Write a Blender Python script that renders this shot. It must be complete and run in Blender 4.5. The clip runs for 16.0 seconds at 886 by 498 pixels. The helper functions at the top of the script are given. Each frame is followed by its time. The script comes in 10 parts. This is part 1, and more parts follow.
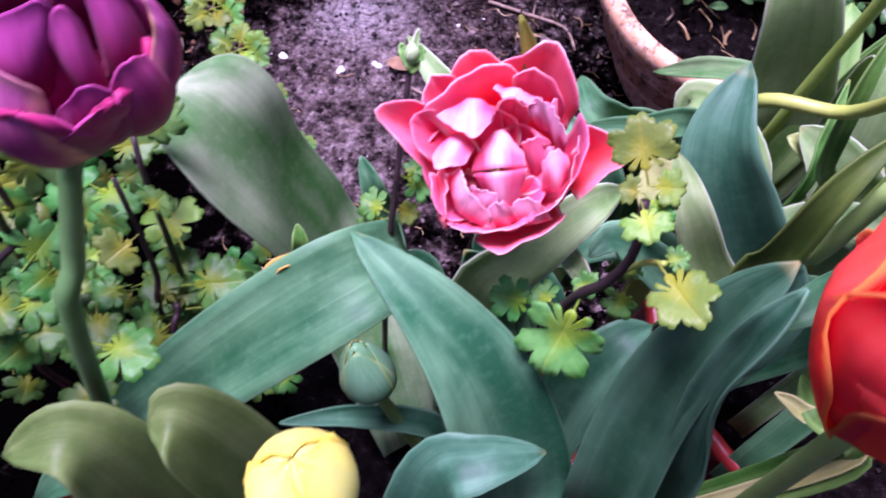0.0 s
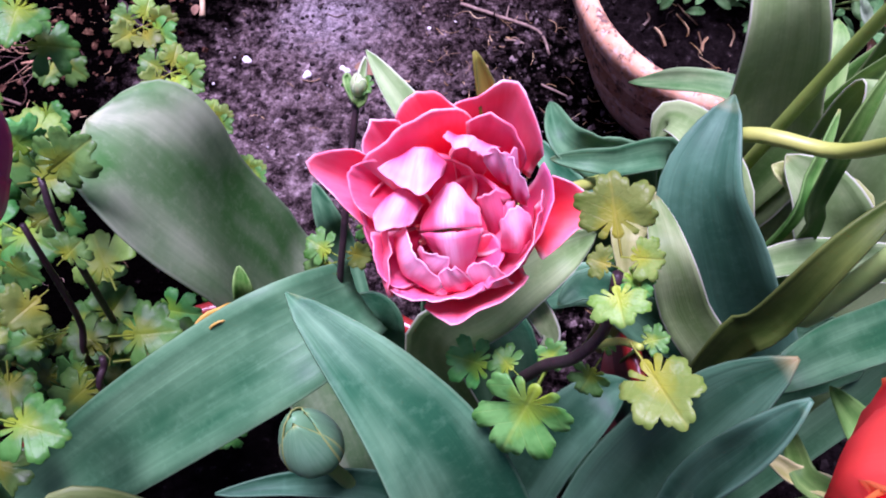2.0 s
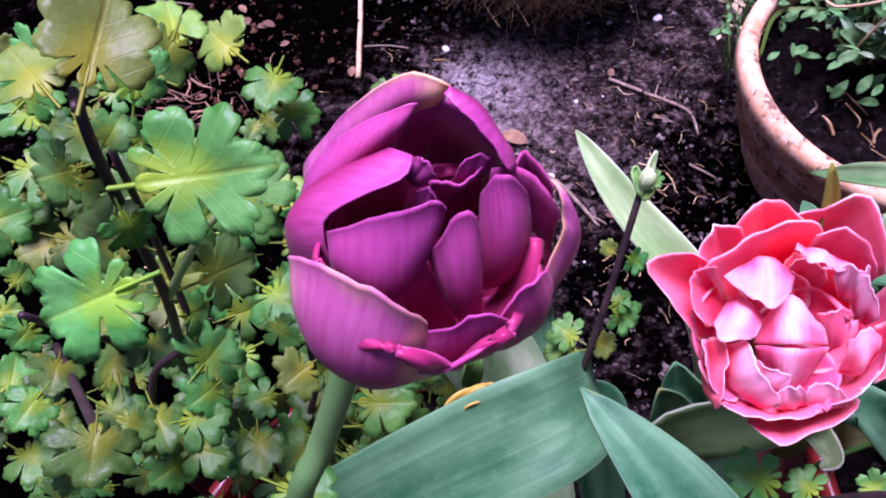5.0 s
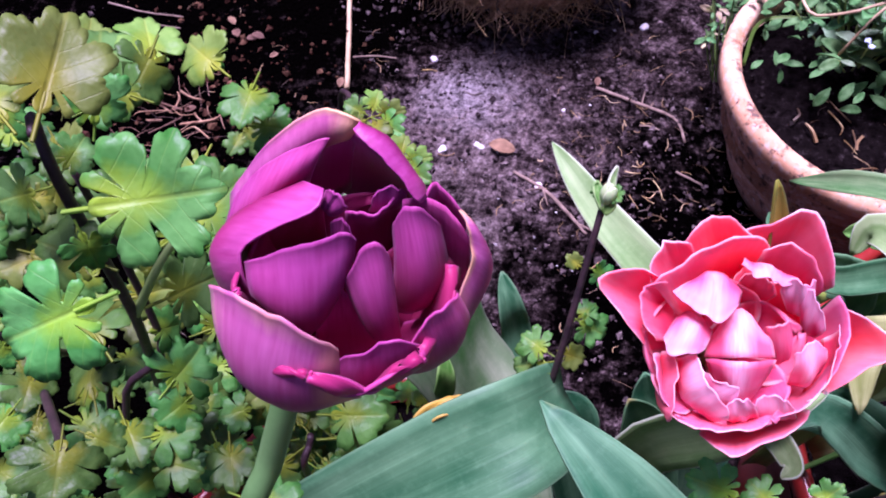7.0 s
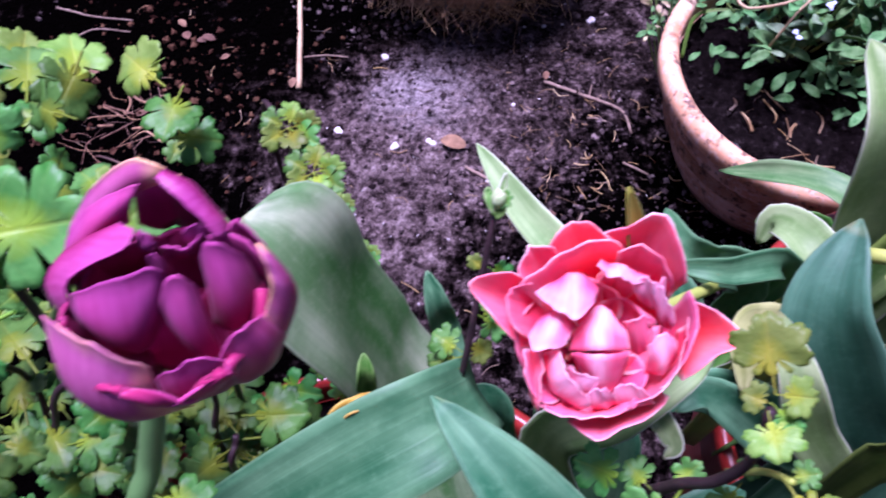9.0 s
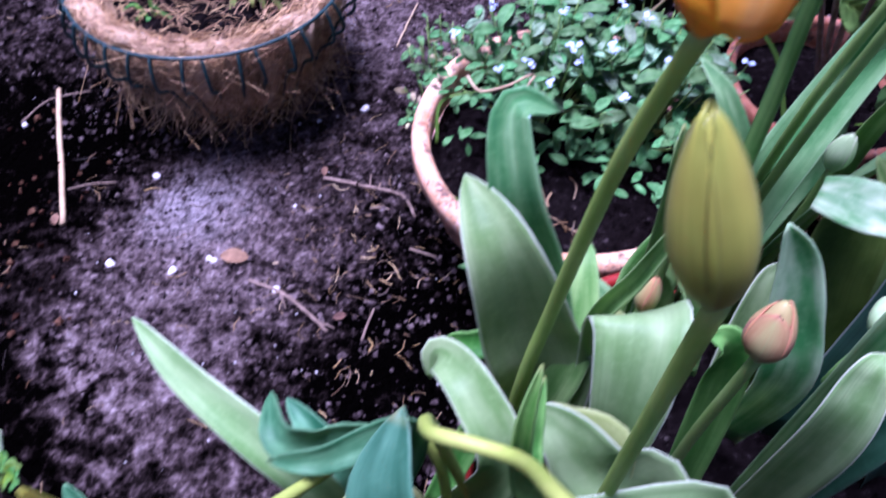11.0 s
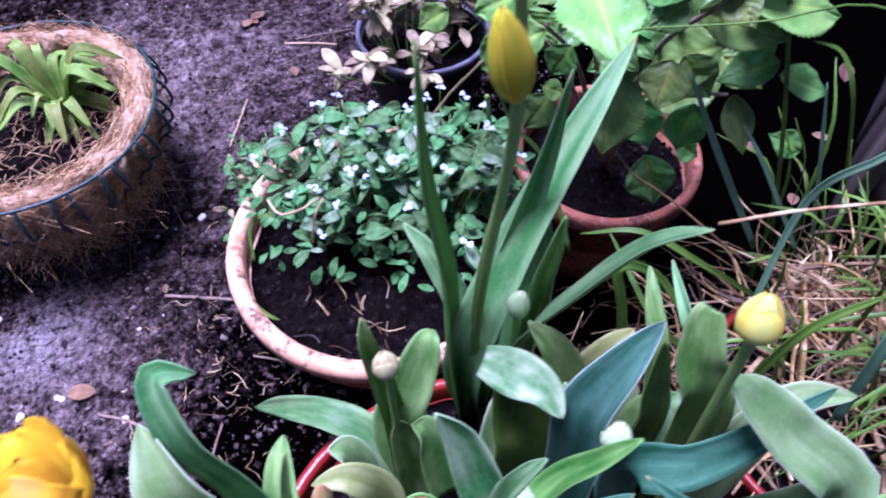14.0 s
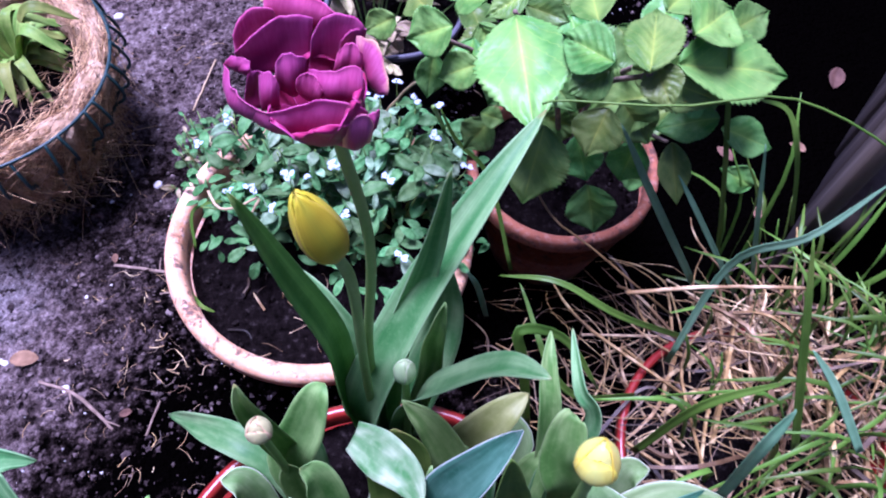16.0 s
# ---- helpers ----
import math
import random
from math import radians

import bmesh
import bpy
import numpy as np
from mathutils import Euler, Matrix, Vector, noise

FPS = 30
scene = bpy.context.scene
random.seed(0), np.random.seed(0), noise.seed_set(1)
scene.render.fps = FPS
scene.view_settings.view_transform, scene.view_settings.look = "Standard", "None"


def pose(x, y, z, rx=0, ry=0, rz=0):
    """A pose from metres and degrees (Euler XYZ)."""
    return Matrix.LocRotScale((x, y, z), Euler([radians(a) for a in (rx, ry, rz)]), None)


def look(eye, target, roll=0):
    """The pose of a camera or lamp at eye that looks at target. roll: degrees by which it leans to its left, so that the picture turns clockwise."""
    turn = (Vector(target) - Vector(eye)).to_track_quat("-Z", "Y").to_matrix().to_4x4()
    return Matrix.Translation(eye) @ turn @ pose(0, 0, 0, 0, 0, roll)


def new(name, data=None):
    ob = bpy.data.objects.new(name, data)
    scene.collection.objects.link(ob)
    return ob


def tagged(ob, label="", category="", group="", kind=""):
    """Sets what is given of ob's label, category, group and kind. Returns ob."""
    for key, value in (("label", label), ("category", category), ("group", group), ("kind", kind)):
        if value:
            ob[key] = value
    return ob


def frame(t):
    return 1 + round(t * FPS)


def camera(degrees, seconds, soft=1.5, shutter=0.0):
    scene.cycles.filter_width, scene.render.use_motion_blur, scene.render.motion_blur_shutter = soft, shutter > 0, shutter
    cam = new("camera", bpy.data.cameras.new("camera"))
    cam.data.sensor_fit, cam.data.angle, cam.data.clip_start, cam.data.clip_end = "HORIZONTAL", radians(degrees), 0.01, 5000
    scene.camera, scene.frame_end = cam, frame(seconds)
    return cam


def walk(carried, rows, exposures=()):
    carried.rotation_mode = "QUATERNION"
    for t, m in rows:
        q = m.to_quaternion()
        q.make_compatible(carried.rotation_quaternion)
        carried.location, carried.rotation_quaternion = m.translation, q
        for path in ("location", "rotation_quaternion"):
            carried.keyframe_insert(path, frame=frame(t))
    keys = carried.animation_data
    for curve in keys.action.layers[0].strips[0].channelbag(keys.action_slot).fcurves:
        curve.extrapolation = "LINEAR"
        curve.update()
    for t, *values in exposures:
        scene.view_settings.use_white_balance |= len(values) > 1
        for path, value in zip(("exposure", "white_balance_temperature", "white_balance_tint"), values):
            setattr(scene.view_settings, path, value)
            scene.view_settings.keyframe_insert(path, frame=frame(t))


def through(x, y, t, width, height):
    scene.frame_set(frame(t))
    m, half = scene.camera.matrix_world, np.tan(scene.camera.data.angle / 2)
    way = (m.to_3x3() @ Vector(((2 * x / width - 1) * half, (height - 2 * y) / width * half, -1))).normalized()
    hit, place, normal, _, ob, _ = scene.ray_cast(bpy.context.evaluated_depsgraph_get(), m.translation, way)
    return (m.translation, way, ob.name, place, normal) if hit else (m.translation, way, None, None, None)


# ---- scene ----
cam = camera(62.91, 16.0, soft=2.0, shutter=0.5)
# seconds, x, y, z, turn about x, y and z
PATH = [
    (0.0, 0.0032, 0.0029, 0.8434, 25.79, -0.87, -0.43),
    (0.5, 0.0119, 0.0274, 0.8363, 25.09, -1.90, -2.69),
    (1.0, 0.0179, 0.0339, 0.8319, 25.38, -1.55, -3.26),
    (1.5, 0.0129, 0.0369, 0.8282, 25.30, -1.82, -2.07),
    (2.0, 0.0145, 0.0384, 0.8236, 25.38, -2.24, -1.42),
    (2.5, 0.0020, 0.0279, 0.8228, 25.87, -2.44, 0.57),
    (3.0, -0.0178, 0.0214, 0.8199, 25.91, -2.34, 3.15),
    (3.5, -0.0362, 0.0088, 0.8204, 27.15, -0.13, 5.28),
    (4.0, -0.0545, 0.0197, 0.8234, 29.47, 0.21, 6.80),
    (4.5, -0.0621, 0.0460, 0.8241, 29.86, 1.04, 6.32),
    (7.0, -0.0481, 0.0497, 0.8299, 30.47, 1.24, 5.39),
    (7.5, -0.0479, 0.0482, 0.8282, 29.82, 0.72, 5.73),
    (8.0, -0.0453, 0.0439, 0.8287, 29.83, 0.43, 5.86),
    (8.2, -0.0455, 0.0392, 0.8349, 29.81, 0.49, 5.70),
    (10.3, 0.0780, 0.0810, 0.8529, 29.73, -0.56, -5.65),
    (10.5, 0.0906, 0.0864, 0.8543, 30.21, -0.84, -6.97),
    (11.0, 0.1355, 0.1079, 0.8586, 34.07, -1.04, -9.78),
    (11.5, 0.1701, 0.1265, 0.8728, 37.73, -1.17, -12.02),
    (12.0, 0.2040, 0.1362, 0.8817, 39.79, -0.83, -14.33),
    (12.5, 0.2240, 0.1259, 0.8815, 38.74, -1.65, -15.98),
    (13.0, 0.2384, 0.1159, 0.8955, 39.01, -2.01, -16.78),
    (13.5, 0.2736, 0.1240, 0.9367, 37.60, -1.60, -18.99),
    (14.0, 0.3158, 0.1383, 0.9778, 34.41, 0.40, -19.36),
    (14.5, 0.3773, 0.1499, 0.9992, 33.25, -0.02, -19.12),
    (15.0, 0.3929, 0.1511, 1.0302, 33.49, -0.85, -17.93),
    (15.5, 0.4163, 0.1783, 1.0336, 29.27, -1.46, -17.18),
    (16.0, 0.4264, 0.2035, 1.0245, 28.49, -1.44, -15.24),
]
walk(cam, [(t, pose(x, y, z, rx, ry, rz)) for t, x, y, z, rx, ry, rz in PATH], [(0.0, 0.98, 5450, 70), (0.6, 0.82, 5450, 70), (8.2, 0.82, 5450, 70), (10.3, 0.92, 4880, 56), (16.0, 0.92, 4880, 56)])

# ---- world, sun, exposure ----
SUN_ELEVATION, SUN_TURN = 76.0, 125.0
world = bpy.data.worlds.new("sky")
scene.world = world
world.use_nodes = True
sky = world.node_tree.nodes.new("ShaderNodeTexSky")
sky.sky_type, sky.sun_disc = "NISHITA", False
sky.sun_elevation, sky.sun_rotation = radians(SUN_ELEVATION), radians(90.0 - SUN_TURN)
sky.air_density, sky.dust_density, sky.ozone_density = 1.0, 3.0, 1.0
backing = world.node_tree.nodes["Background"]
backing.inputs["Strength"].default_value = 0.042
world.node_tree.links.new(sky.outputs["Color"], backing.inputs["Color"])
sun = new("sun", bpy.data.lights.new("sun", "SUN"))
sun.data.energy, sun.data.angle, sun.data.color = 5.3, radians(26.0), (1.0, 0.97, 0.93)
sun.matrix_world = look((0, 0, 3), (-math.cos(radians(SUN_TURN)) * math.cos(radians(SUN_ELEVATION)),
                                    -math.sin(radians(SUN_TURN)) * math.cos(radians(SUN_ELEVATION)),
                                    3 - math.sin(radians(SUN_ELEVATION))))


# ---- materials ----
class Shade:
    """A node material in a few calls."""

    def __init__(self, name, roughness=0.6, specular=0.5, metallic=0.0):
        self.m = bpy.data.materials.new(name)
        self.m.use_nodes = True
        self.t = self.m.node_tree
        self.bsdf = self.t.nodes["Principled BSDF"]
        self.bsdf.inputs["Roughness"].default_value = roughness
        self.bsdf.inputs["Specular IOR Level"].default_value = specular
        self.bsdf.inputs["Metallic"].default_value = metallic

    def node(self, kind, **kw):
        n = self.t.nodes.new(kind)
        for k, v in kw.items():
            if k in n.inputs:
                n.inputs[k].default_value = v
        return n

    def link(self, a, b):
        self.t.links.new(a, b)

    def place(self, kind="Object", scale=(1, 1, 1)):
        c = self.node("ShaderNodeTexCoord")
        m = self.node("ShaderNodeMapping")
        m.inputs["Scale"].default_value = scale
        self.link(c.outputs[kind], m.inputs["Vector"])
        return m.outputs["Vector"]

    def noise(self, where, scale, detail=3.0, rough=0.55, distort=0.0):
        n = self.node("ShaderNodeTexNoise", Scale=scale, Detail=detail, Roughness=rough, Distortion=distort)
        self.link(where, n.inputs["Vector"])
        return n.outputs["Fac"]

    def cells(self, where, scale, feature="F1", out="Distance"):
        n = self.node("ShaderNodeTexVoronoi", Scale=scale)
        n.feature = feature
        self.link(where, n.inputs["Vector"])
        return n.outputs[out]

    def ramp(self, fac, stops):
        n = self.node("ShaderNodeValToRGB")
        e = n.color_ramp.elements
        while len(e) < len(stops):
            e.new(0.5)
        for k, (p, c) in zip(e, stops):
            k.position = p
            k.color = (*c, 1) if isinstance(c, tuple) else (c, c, c, 1)
        self.link(fac, n.inputs["Fac"])
        return n.outputs["Color"]

    def mix(self, fac, a, b, blend="MIX"):
        n = self.t.nodes.new("ShaderNodeMix")
        n.data_type, n.blend_type = "RGBA", blend
        for socket, v in ((n.inputs["Factor"], fac), (n.inputs["A"], a), (n.inputs["B"], b)):
            if isinstance(v, (int, float)):
                socket.default_value = v if socket.type == "VALUE" else (v, v, v, 1)
            elif isinstance(v, tuple):
                socket.default_value = (*v, 1)
            else:
                self.link(v, socket)
        return n.outputs["Result"]

    def math(self, op, a, b=0.0):
        n = self.t.nodes.new("ShaderNodeMath")
        n.operation = op
        for socket, v in zip(n.inputs, (a, b)):
            if isinstance(v, (int, float)):
                socket.default_value = v
            else:
                self.link(v, socket)
        return n.outputs[0]

    def random(self):
        return self.node("ShaderNodeObjectInfo").outputs["Random"]

    def island(self):
        return self.node("ShaderNodeNewGeometry").outputs["Random Per Island"]

    def uv(self):
        s = self.node("ShaderNodeSeparateXYZ")
        c = self.node("ShaderNodeTexCoord")
        self.link(c.outputs["UV"], s.inputs[0])
        return s.outputs["X"], s.outputs["Y"]

    def bump(self, height, strength=0.4, distance=0.002):
        b = self.node("ShaderNodeBump", Strength=strength, Distance=distance)
        self.link(height, b.inputs["Height"])
        self.link(b.outputs["Normal"], self.bsdf.inputs["Normal"])

    def vary(self, colour, fac, hue=0.02, light=0.25):
        h = self.node("ShaderNodeHueSaturation")
        self.link(colour, h.inputs["Color"])
        self.link(self.math("ADD", self.math("MULTIPLY", fac, 2 * hue), 0.5 - hue), h.inputs["Hue"])
        self.link(self.math("ADD", self.math("MULTIPLY", fac, 2 * light), 1 - light), h.inputs["Value"])
        return h.outputs["Color"]

    def done(self, colour, through=0.0, tint=None):
        if isinstance(colour, tuple):
            self.bsdf.inputs["Base Color"].default_value = (*colour, 1)
        else:
            self.link(colour, self.bsdf.inputs["Base Color"])
        if through:
            tr = self.node("ShaderNodeBsdfTranslucent")
            if isinstance(colour, tuple):
                tr.inputs["Color"].default_value = (*(tint or colour), 1)
            elif tint:
                self.link(self.mix(1.0, colour, tint, "MULTIPLY"), tr.inputs["Color"])
            else:
                self.link(colour, tr.inputs["Color"])
            mx = self.t.nodes.new("ShaderNodeMixShader")
            mx.inputs[0].default_value = through
            self.link(self.bsdf.outputs[0], mx.inputs[1])
            self.link(tr.outputs[0], mx.inputs[2])
            self.link(mx.outputs[0], self.t.nodes["Material Output"].inputs["Surface"])
        return self.m


def strap_leaf(name, dark, pale, margin, roughness=0.42, through=0.14, rim=0.3):
    """Waxy leaf with parallel veins, a pale margin and a bloom that comes and goes."""
    s = Shade(name, roughness, 0.24)
    u, v = s.uv()
    c = s.node("ShaderNodeCombineXYZ")
    s.link(s.math("MULTIPLY", u, 26.0), c.inputs[0])
    s.link(s.math("MULTIPLY", v, 1.6), c.inputs[1])
    s.link(s.math("MULTIPLY", s.random(), 40.0), c.inputs[2])
    veins = s.noise(c.outputs[0], 1.0, 2.0)
    d = s.node("ShaderNodeCombineXYZ")
    s.link(s.math("MULTIPLY", u, 2.4), d.inputs[0])
    s.link(s.math("MULTIPLY", v, 3.2), d.inputs[1])
    s.link(s.math("MULTIPLY", s.random(), 70.0), d.inputs[2])
    bloom = s.math("ADD", s.math("MULTIPLY", s.noise(d.outputs[0], 1.0, 2.0), 0.65), s.math("MULTIPLY", s.noise(s.place("Object"), 22.0, 4.0, 0.55), 0.35))
    col = s.mix(s.ramp(bloom, [(0.38, 0.0), (0.62, 1.0)]), dark, pale)
    col = s.mix(s.math("MULTIPLY", s.ramp(veins, [(0.35, 0.0), (0.7, 1.0)]), 0.22), col, tuple(k * 0.55 for k in dark))
    band = s.math("ADD", s.math("ABSOLUTE", s.math("SUBTRACT", u, s.math("ADD", s.math("MULTIPLY", s.random(), 0.3), 0.4))), s.math("MULTIPLY", s.math("SUBTRACT", bloom, 0.5), 0.5))
    col = s.mix(s.ramp(band, [(0.06, 0.5), (0.24, 0.0)]), col, tuple(k * 0.85 for k in dark))
    edge = s.math("ABSOLUTE", s.math("SUBTRACT", u, 0.5))
    col = s.mix(s.ramp(edge, [(0.478, 0.0), (0.49, rim)]), col, margin)
    old = s.math("MULTIPLY", s.ramp(v, [(0.95, 0.0), (1.0, 1.0)]), s.ramp(s.noise(s.place("Object"), 60.0), [(0.48, 0.0), (0.62, 0.7)]))
    col = s.mix(old, col, (0.35, 0.28, 0.08))
    specks = s.cells(s.place("Object"), 160.0)
    col = s.mix(s.math("MULTIPLY", s.ramp(specks, [(0.03, 1.0), (0.07, 0.0)]), s.ramp(s.noise(s.place("Object"), 30.0), [(0.6, 0.0), (0.64, 0.6)])), col, (0.09, 0.07, 0.03))
    dust = s.noise(s.place("Object"), 210.0, 3.0, 0.7)
    col = s.mix(s.math("MULTIPLY", s.ramp(dust, [(0.5, 0.0), (0.75, 1.0)]), 0.12), col, tuple(min(1.0, k * 1.5 + 0.04) for k in pale))
    col = s.vary(col, s.random(), 0.012, 0.2)
    s.bump(veins, 0.22, 0.0012)
    return s.done(col, through, (1.0, 1.0, 0.55))


def petal_skin(name, deep, mid, margin, flame=None, width=0.07, through=0.3, roughness=0.38, foot=None, patchy=0.0):
    """Silky petal: darker at its foot, fine streaks, a paler margin."""
    s = Shade(name, roughness, 0.25)
    s.bsdf.inputs["Sheen Weight"].default_value = 0.03
    u, v = s.uv()
    c = s.node("ShaderNodeCombineXYZ")
    s.link(s.math("MULTIPLY", u, 22.0), c.inputs[0])
    s.link(s.math("MULTIPLY", v, 2.5), c.inputs[1])
    s.link(s.math("MULTIPLY", s.random(), 30.0), c.inputs[2])
    streak = s.noise(c.outputs[0], 1.0, 3.0)
    blot = s.noise(s.place("Object"), 55.0, 3.0)
    col = s.mix(s.ramp(streak, [(0.2, 0.15), (0.8, 0.85)]), deep, mid)
    col = s.mix(s.math("MULTIPLY", s.ramp(blot, [(0.4, 0.0), (0.7, 1.0)]), 0.5), col, mid)
    col = s.mix(s.ramp(s.math("ADD", v, s.math("MULTIPLY", s.math("SUBTRACT", blot, 0.5), 0.3)), [(0.25, 0.8), (0.62, 0.0)]), col, foot or deep)
    if flame:
        middle = s.ramp(s.math("ABSOLUTE", s.math("SUBTRACT", u, 0.5)), [(0.05, 1.0), (0.27, 0.0)])
        col = s.mix(s.math("MULTIPLY", middle, s.ramp(streak, [(0.25, 0.45), (0.65, 1.0)])), col, flame)
    side = s.math("ADD", s.math("MULTIPLY", s.math("ABSOLUTE", s.math("SUBTRACT", u, 0.5)), 2.0), s.math("MULTIPLY", s.math("SUBTRACT", streak, 0.5), 0.12))
    top = s.math("ADD", v, s.math("MULTIPLY", s.math("SUBTRACT", streak, 0.5), 0.1))
    rim = s.math("MAXIMUM", s.ramp(side, [(1 - 2 * width, 0.0), (1 - width * 0.4, 1.0)]), s.ramp(top, [(1 - 1.2 * width, 0.0), (1 - width * 0.2, 1.0)]))
    rim = s.math("MULTIPLY", rim, 0.9)
    if patchy:
        rim = s.math("MULTIPLY", rim, s.ramp(s.noise(s.place("Object"), 70.0, 2.0), [(0.38, 1.0 - patchy), (0.62, patchy)]))
    col = s.mix(rim, col, margin)
    col = s.vary(col, s.noise(s.place("Object"), 38.0, 2.0), 0.03, 0.28)
    col = s.vary(col, s.random(), 0.008, 0.15)
    s.bump(streak, 0.12, 0.0008)
    return s.done(col, through)


def broad_leaf(name, dark, pale, vein, roughness=0.45, through=0.25, scale=50.0, heart=None, strength=0.6):
    """Soft leaf with a midrib, side veins and yellowing patches."""
    s = Shade(name, roughness, 0.28)
    u, v = s.uv()
    off = s.math("ABSOLUTE", s.math("SUBTRACT", u, 0.5))
    patch = s.noise(s.place("Object"), scale, 4.0, 0.6)
    col = s.mix(s.ramp(patch, [(0.38, 0.0), (0.66, 1.0)]), dark, pale)
    if heart:
        middle = s.math("ADD", s.math("MULTIPLY", off, 2.0), s.math("MULTIPLY", s.math("ABSOLUTE", s.math("SUBTRACT", v, 0.35)), 0.7))
        middle = s.math("ADD", middle, s.math("MULTIPLY", s.math("SUBTRACT", patch, 0.5), 1.1))
        col = s.mix(s.ramp(middle, [(0.05, 0.75), (0.5, 0.0)]), col, heart)
    rib = s.ramp(off, [(0.008, 1.0), (0.022, 0.0)])
    wave = s.math("ABSOLUTE", s.math("SUBTRACT", s.math("FRACT", s.math("SUBTRACT", s.math("MULTIPLY", v, 7.0), s.math("MULTIPLY", off, 5.0))), 0.5))
    side = s.ramp(wave, [(0.01, 0.6), (0.05, 0.0)])
    veins = s.math("MAXIMUM", rib, side)
    col = s.mix(s.math("MULTIPLY", veins, strength), col, vein)
    col = s.vary(col, s.random(), 0.025, 0.38)
    s.bump(s.math("SUBTRACT", s.noise(s.place("Object"), scale * 5, 2.0), s.math("MULTIPLY", veins, strength * 1.6)), 0.3, 0.0012)
    return s.done(col, through, (1.0, 1.0, 0.5))


def plain(name, stops, scale=40.0, roughness=0.6, bump=0.3, specular=0.4, metallic=0.0, through=0.0, each="", depth=0.0015, stretch=(1, 1, 1), light=0.2):
    """Two or more tones mixed by noise, with grain."""
    s = Shade(name, roughness, specular, metallic)
    where = s.place("Object", stretch)
    n = s.noise(where, scale, 5.0, 0.62)
    col = s.ramp(n, stops)
    fine = s.noise(where, scale * 6, 3.0)
    col = s.mix(s.math("MULTIPLY", fine, 0.35), col, tuple(k * 0.5 for k in stops[0][1]))
    if each:
        col = s.vary(col, s.random() if each == "object" else s.island(), 0.015, light)
    s.bump(s.math("ADD", n, s.math("MULTIPLY", fine, 0.5)), bump, depth)
    return s.done(col, through)


def soil_skin():
    """Crumbly earth: grains of many tones, paler where it is dry or ashy; near-black zones carry damp and the shade
    painted in by pots and plants.
    """
    s = Shade("garden_soil", 1.0, 0.0)
    w = s.place("Object")
    big, mid, dust = s.noise(w, 5.0, 4.0), s.noise(w, 34.0, 5.0, 0.65), s.noise(w, 520.0, 3.0, 0.65)
    grain, fine = s.cells(w, 130.0, out="Color"), s.cells(w, 330.0, out="Color")
    lump = s.cells(w, 130.0)

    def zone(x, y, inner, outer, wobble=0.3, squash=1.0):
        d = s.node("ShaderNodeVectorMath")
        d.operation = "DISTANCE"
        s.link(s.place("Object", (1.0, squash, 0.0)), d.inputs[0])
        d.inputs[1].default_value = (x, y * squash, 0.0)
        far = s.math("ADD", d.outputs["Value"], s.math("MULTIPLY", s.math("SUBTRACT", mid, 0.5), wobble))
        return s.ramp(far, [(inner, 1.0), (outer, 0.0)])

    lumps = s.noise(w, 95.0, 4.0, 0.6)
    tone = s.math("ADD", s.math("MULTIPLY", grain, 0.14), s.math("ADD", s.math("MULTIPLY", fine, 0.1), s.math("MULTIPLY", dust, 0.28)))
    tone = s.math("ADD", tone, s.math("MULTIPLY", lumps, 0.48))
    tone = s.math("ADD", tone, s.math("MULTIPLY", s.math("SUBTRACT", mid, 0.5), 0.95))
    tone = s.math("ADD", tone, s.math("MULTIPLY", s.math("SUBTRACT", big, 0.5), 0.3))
    # Negative gains: damp earth, and shade painted in by pots, basket and plants.
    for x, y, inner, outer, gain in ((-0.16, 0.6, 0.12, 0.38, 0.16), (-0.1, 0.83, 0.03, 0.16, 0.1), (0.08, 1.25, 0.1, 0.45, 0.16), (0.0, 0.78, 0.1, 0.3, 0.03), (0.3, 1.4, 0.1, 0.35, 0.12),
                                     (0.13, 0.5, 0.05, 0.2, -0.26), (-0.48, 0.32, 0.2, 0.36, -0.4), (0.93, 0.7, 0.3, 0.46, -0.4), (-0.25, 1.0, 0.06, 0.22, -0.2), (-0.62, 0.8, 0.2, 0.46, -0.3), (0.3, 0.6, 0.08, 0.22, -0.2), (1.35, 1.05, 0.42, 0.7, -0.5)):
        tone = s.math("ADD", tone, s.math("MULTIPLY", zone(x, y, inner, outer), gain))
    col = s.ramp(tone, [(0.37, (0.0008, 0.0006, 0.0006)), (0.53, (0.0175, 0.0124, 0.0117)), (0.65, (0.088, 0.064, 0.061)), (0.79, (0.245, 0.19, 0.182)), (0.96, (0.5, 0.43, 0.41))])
    ash = s.math("MULTIPLY", zone(-0.1, 0.82, 0.02, 0.13, 0.25, 1.4), s.ramp(tone, [(0.54, 0.0), (0.8, 0.5)]))
    col = s.mix(ash, col, (0.46, 0.44, 0.46))
    s.bump(s.math("ADD", s.math("MULTIPLY", mid, 2.2), s.math("SUBTRACT", s.math("ADD", s.math("MULTIPLY", dust, 0.4), s.math("MULTIPLY", lumps, 1.6)), s.math("MULTIPLY", lump, 1.0))), 1.0, 0.012)
    return s.done(col)


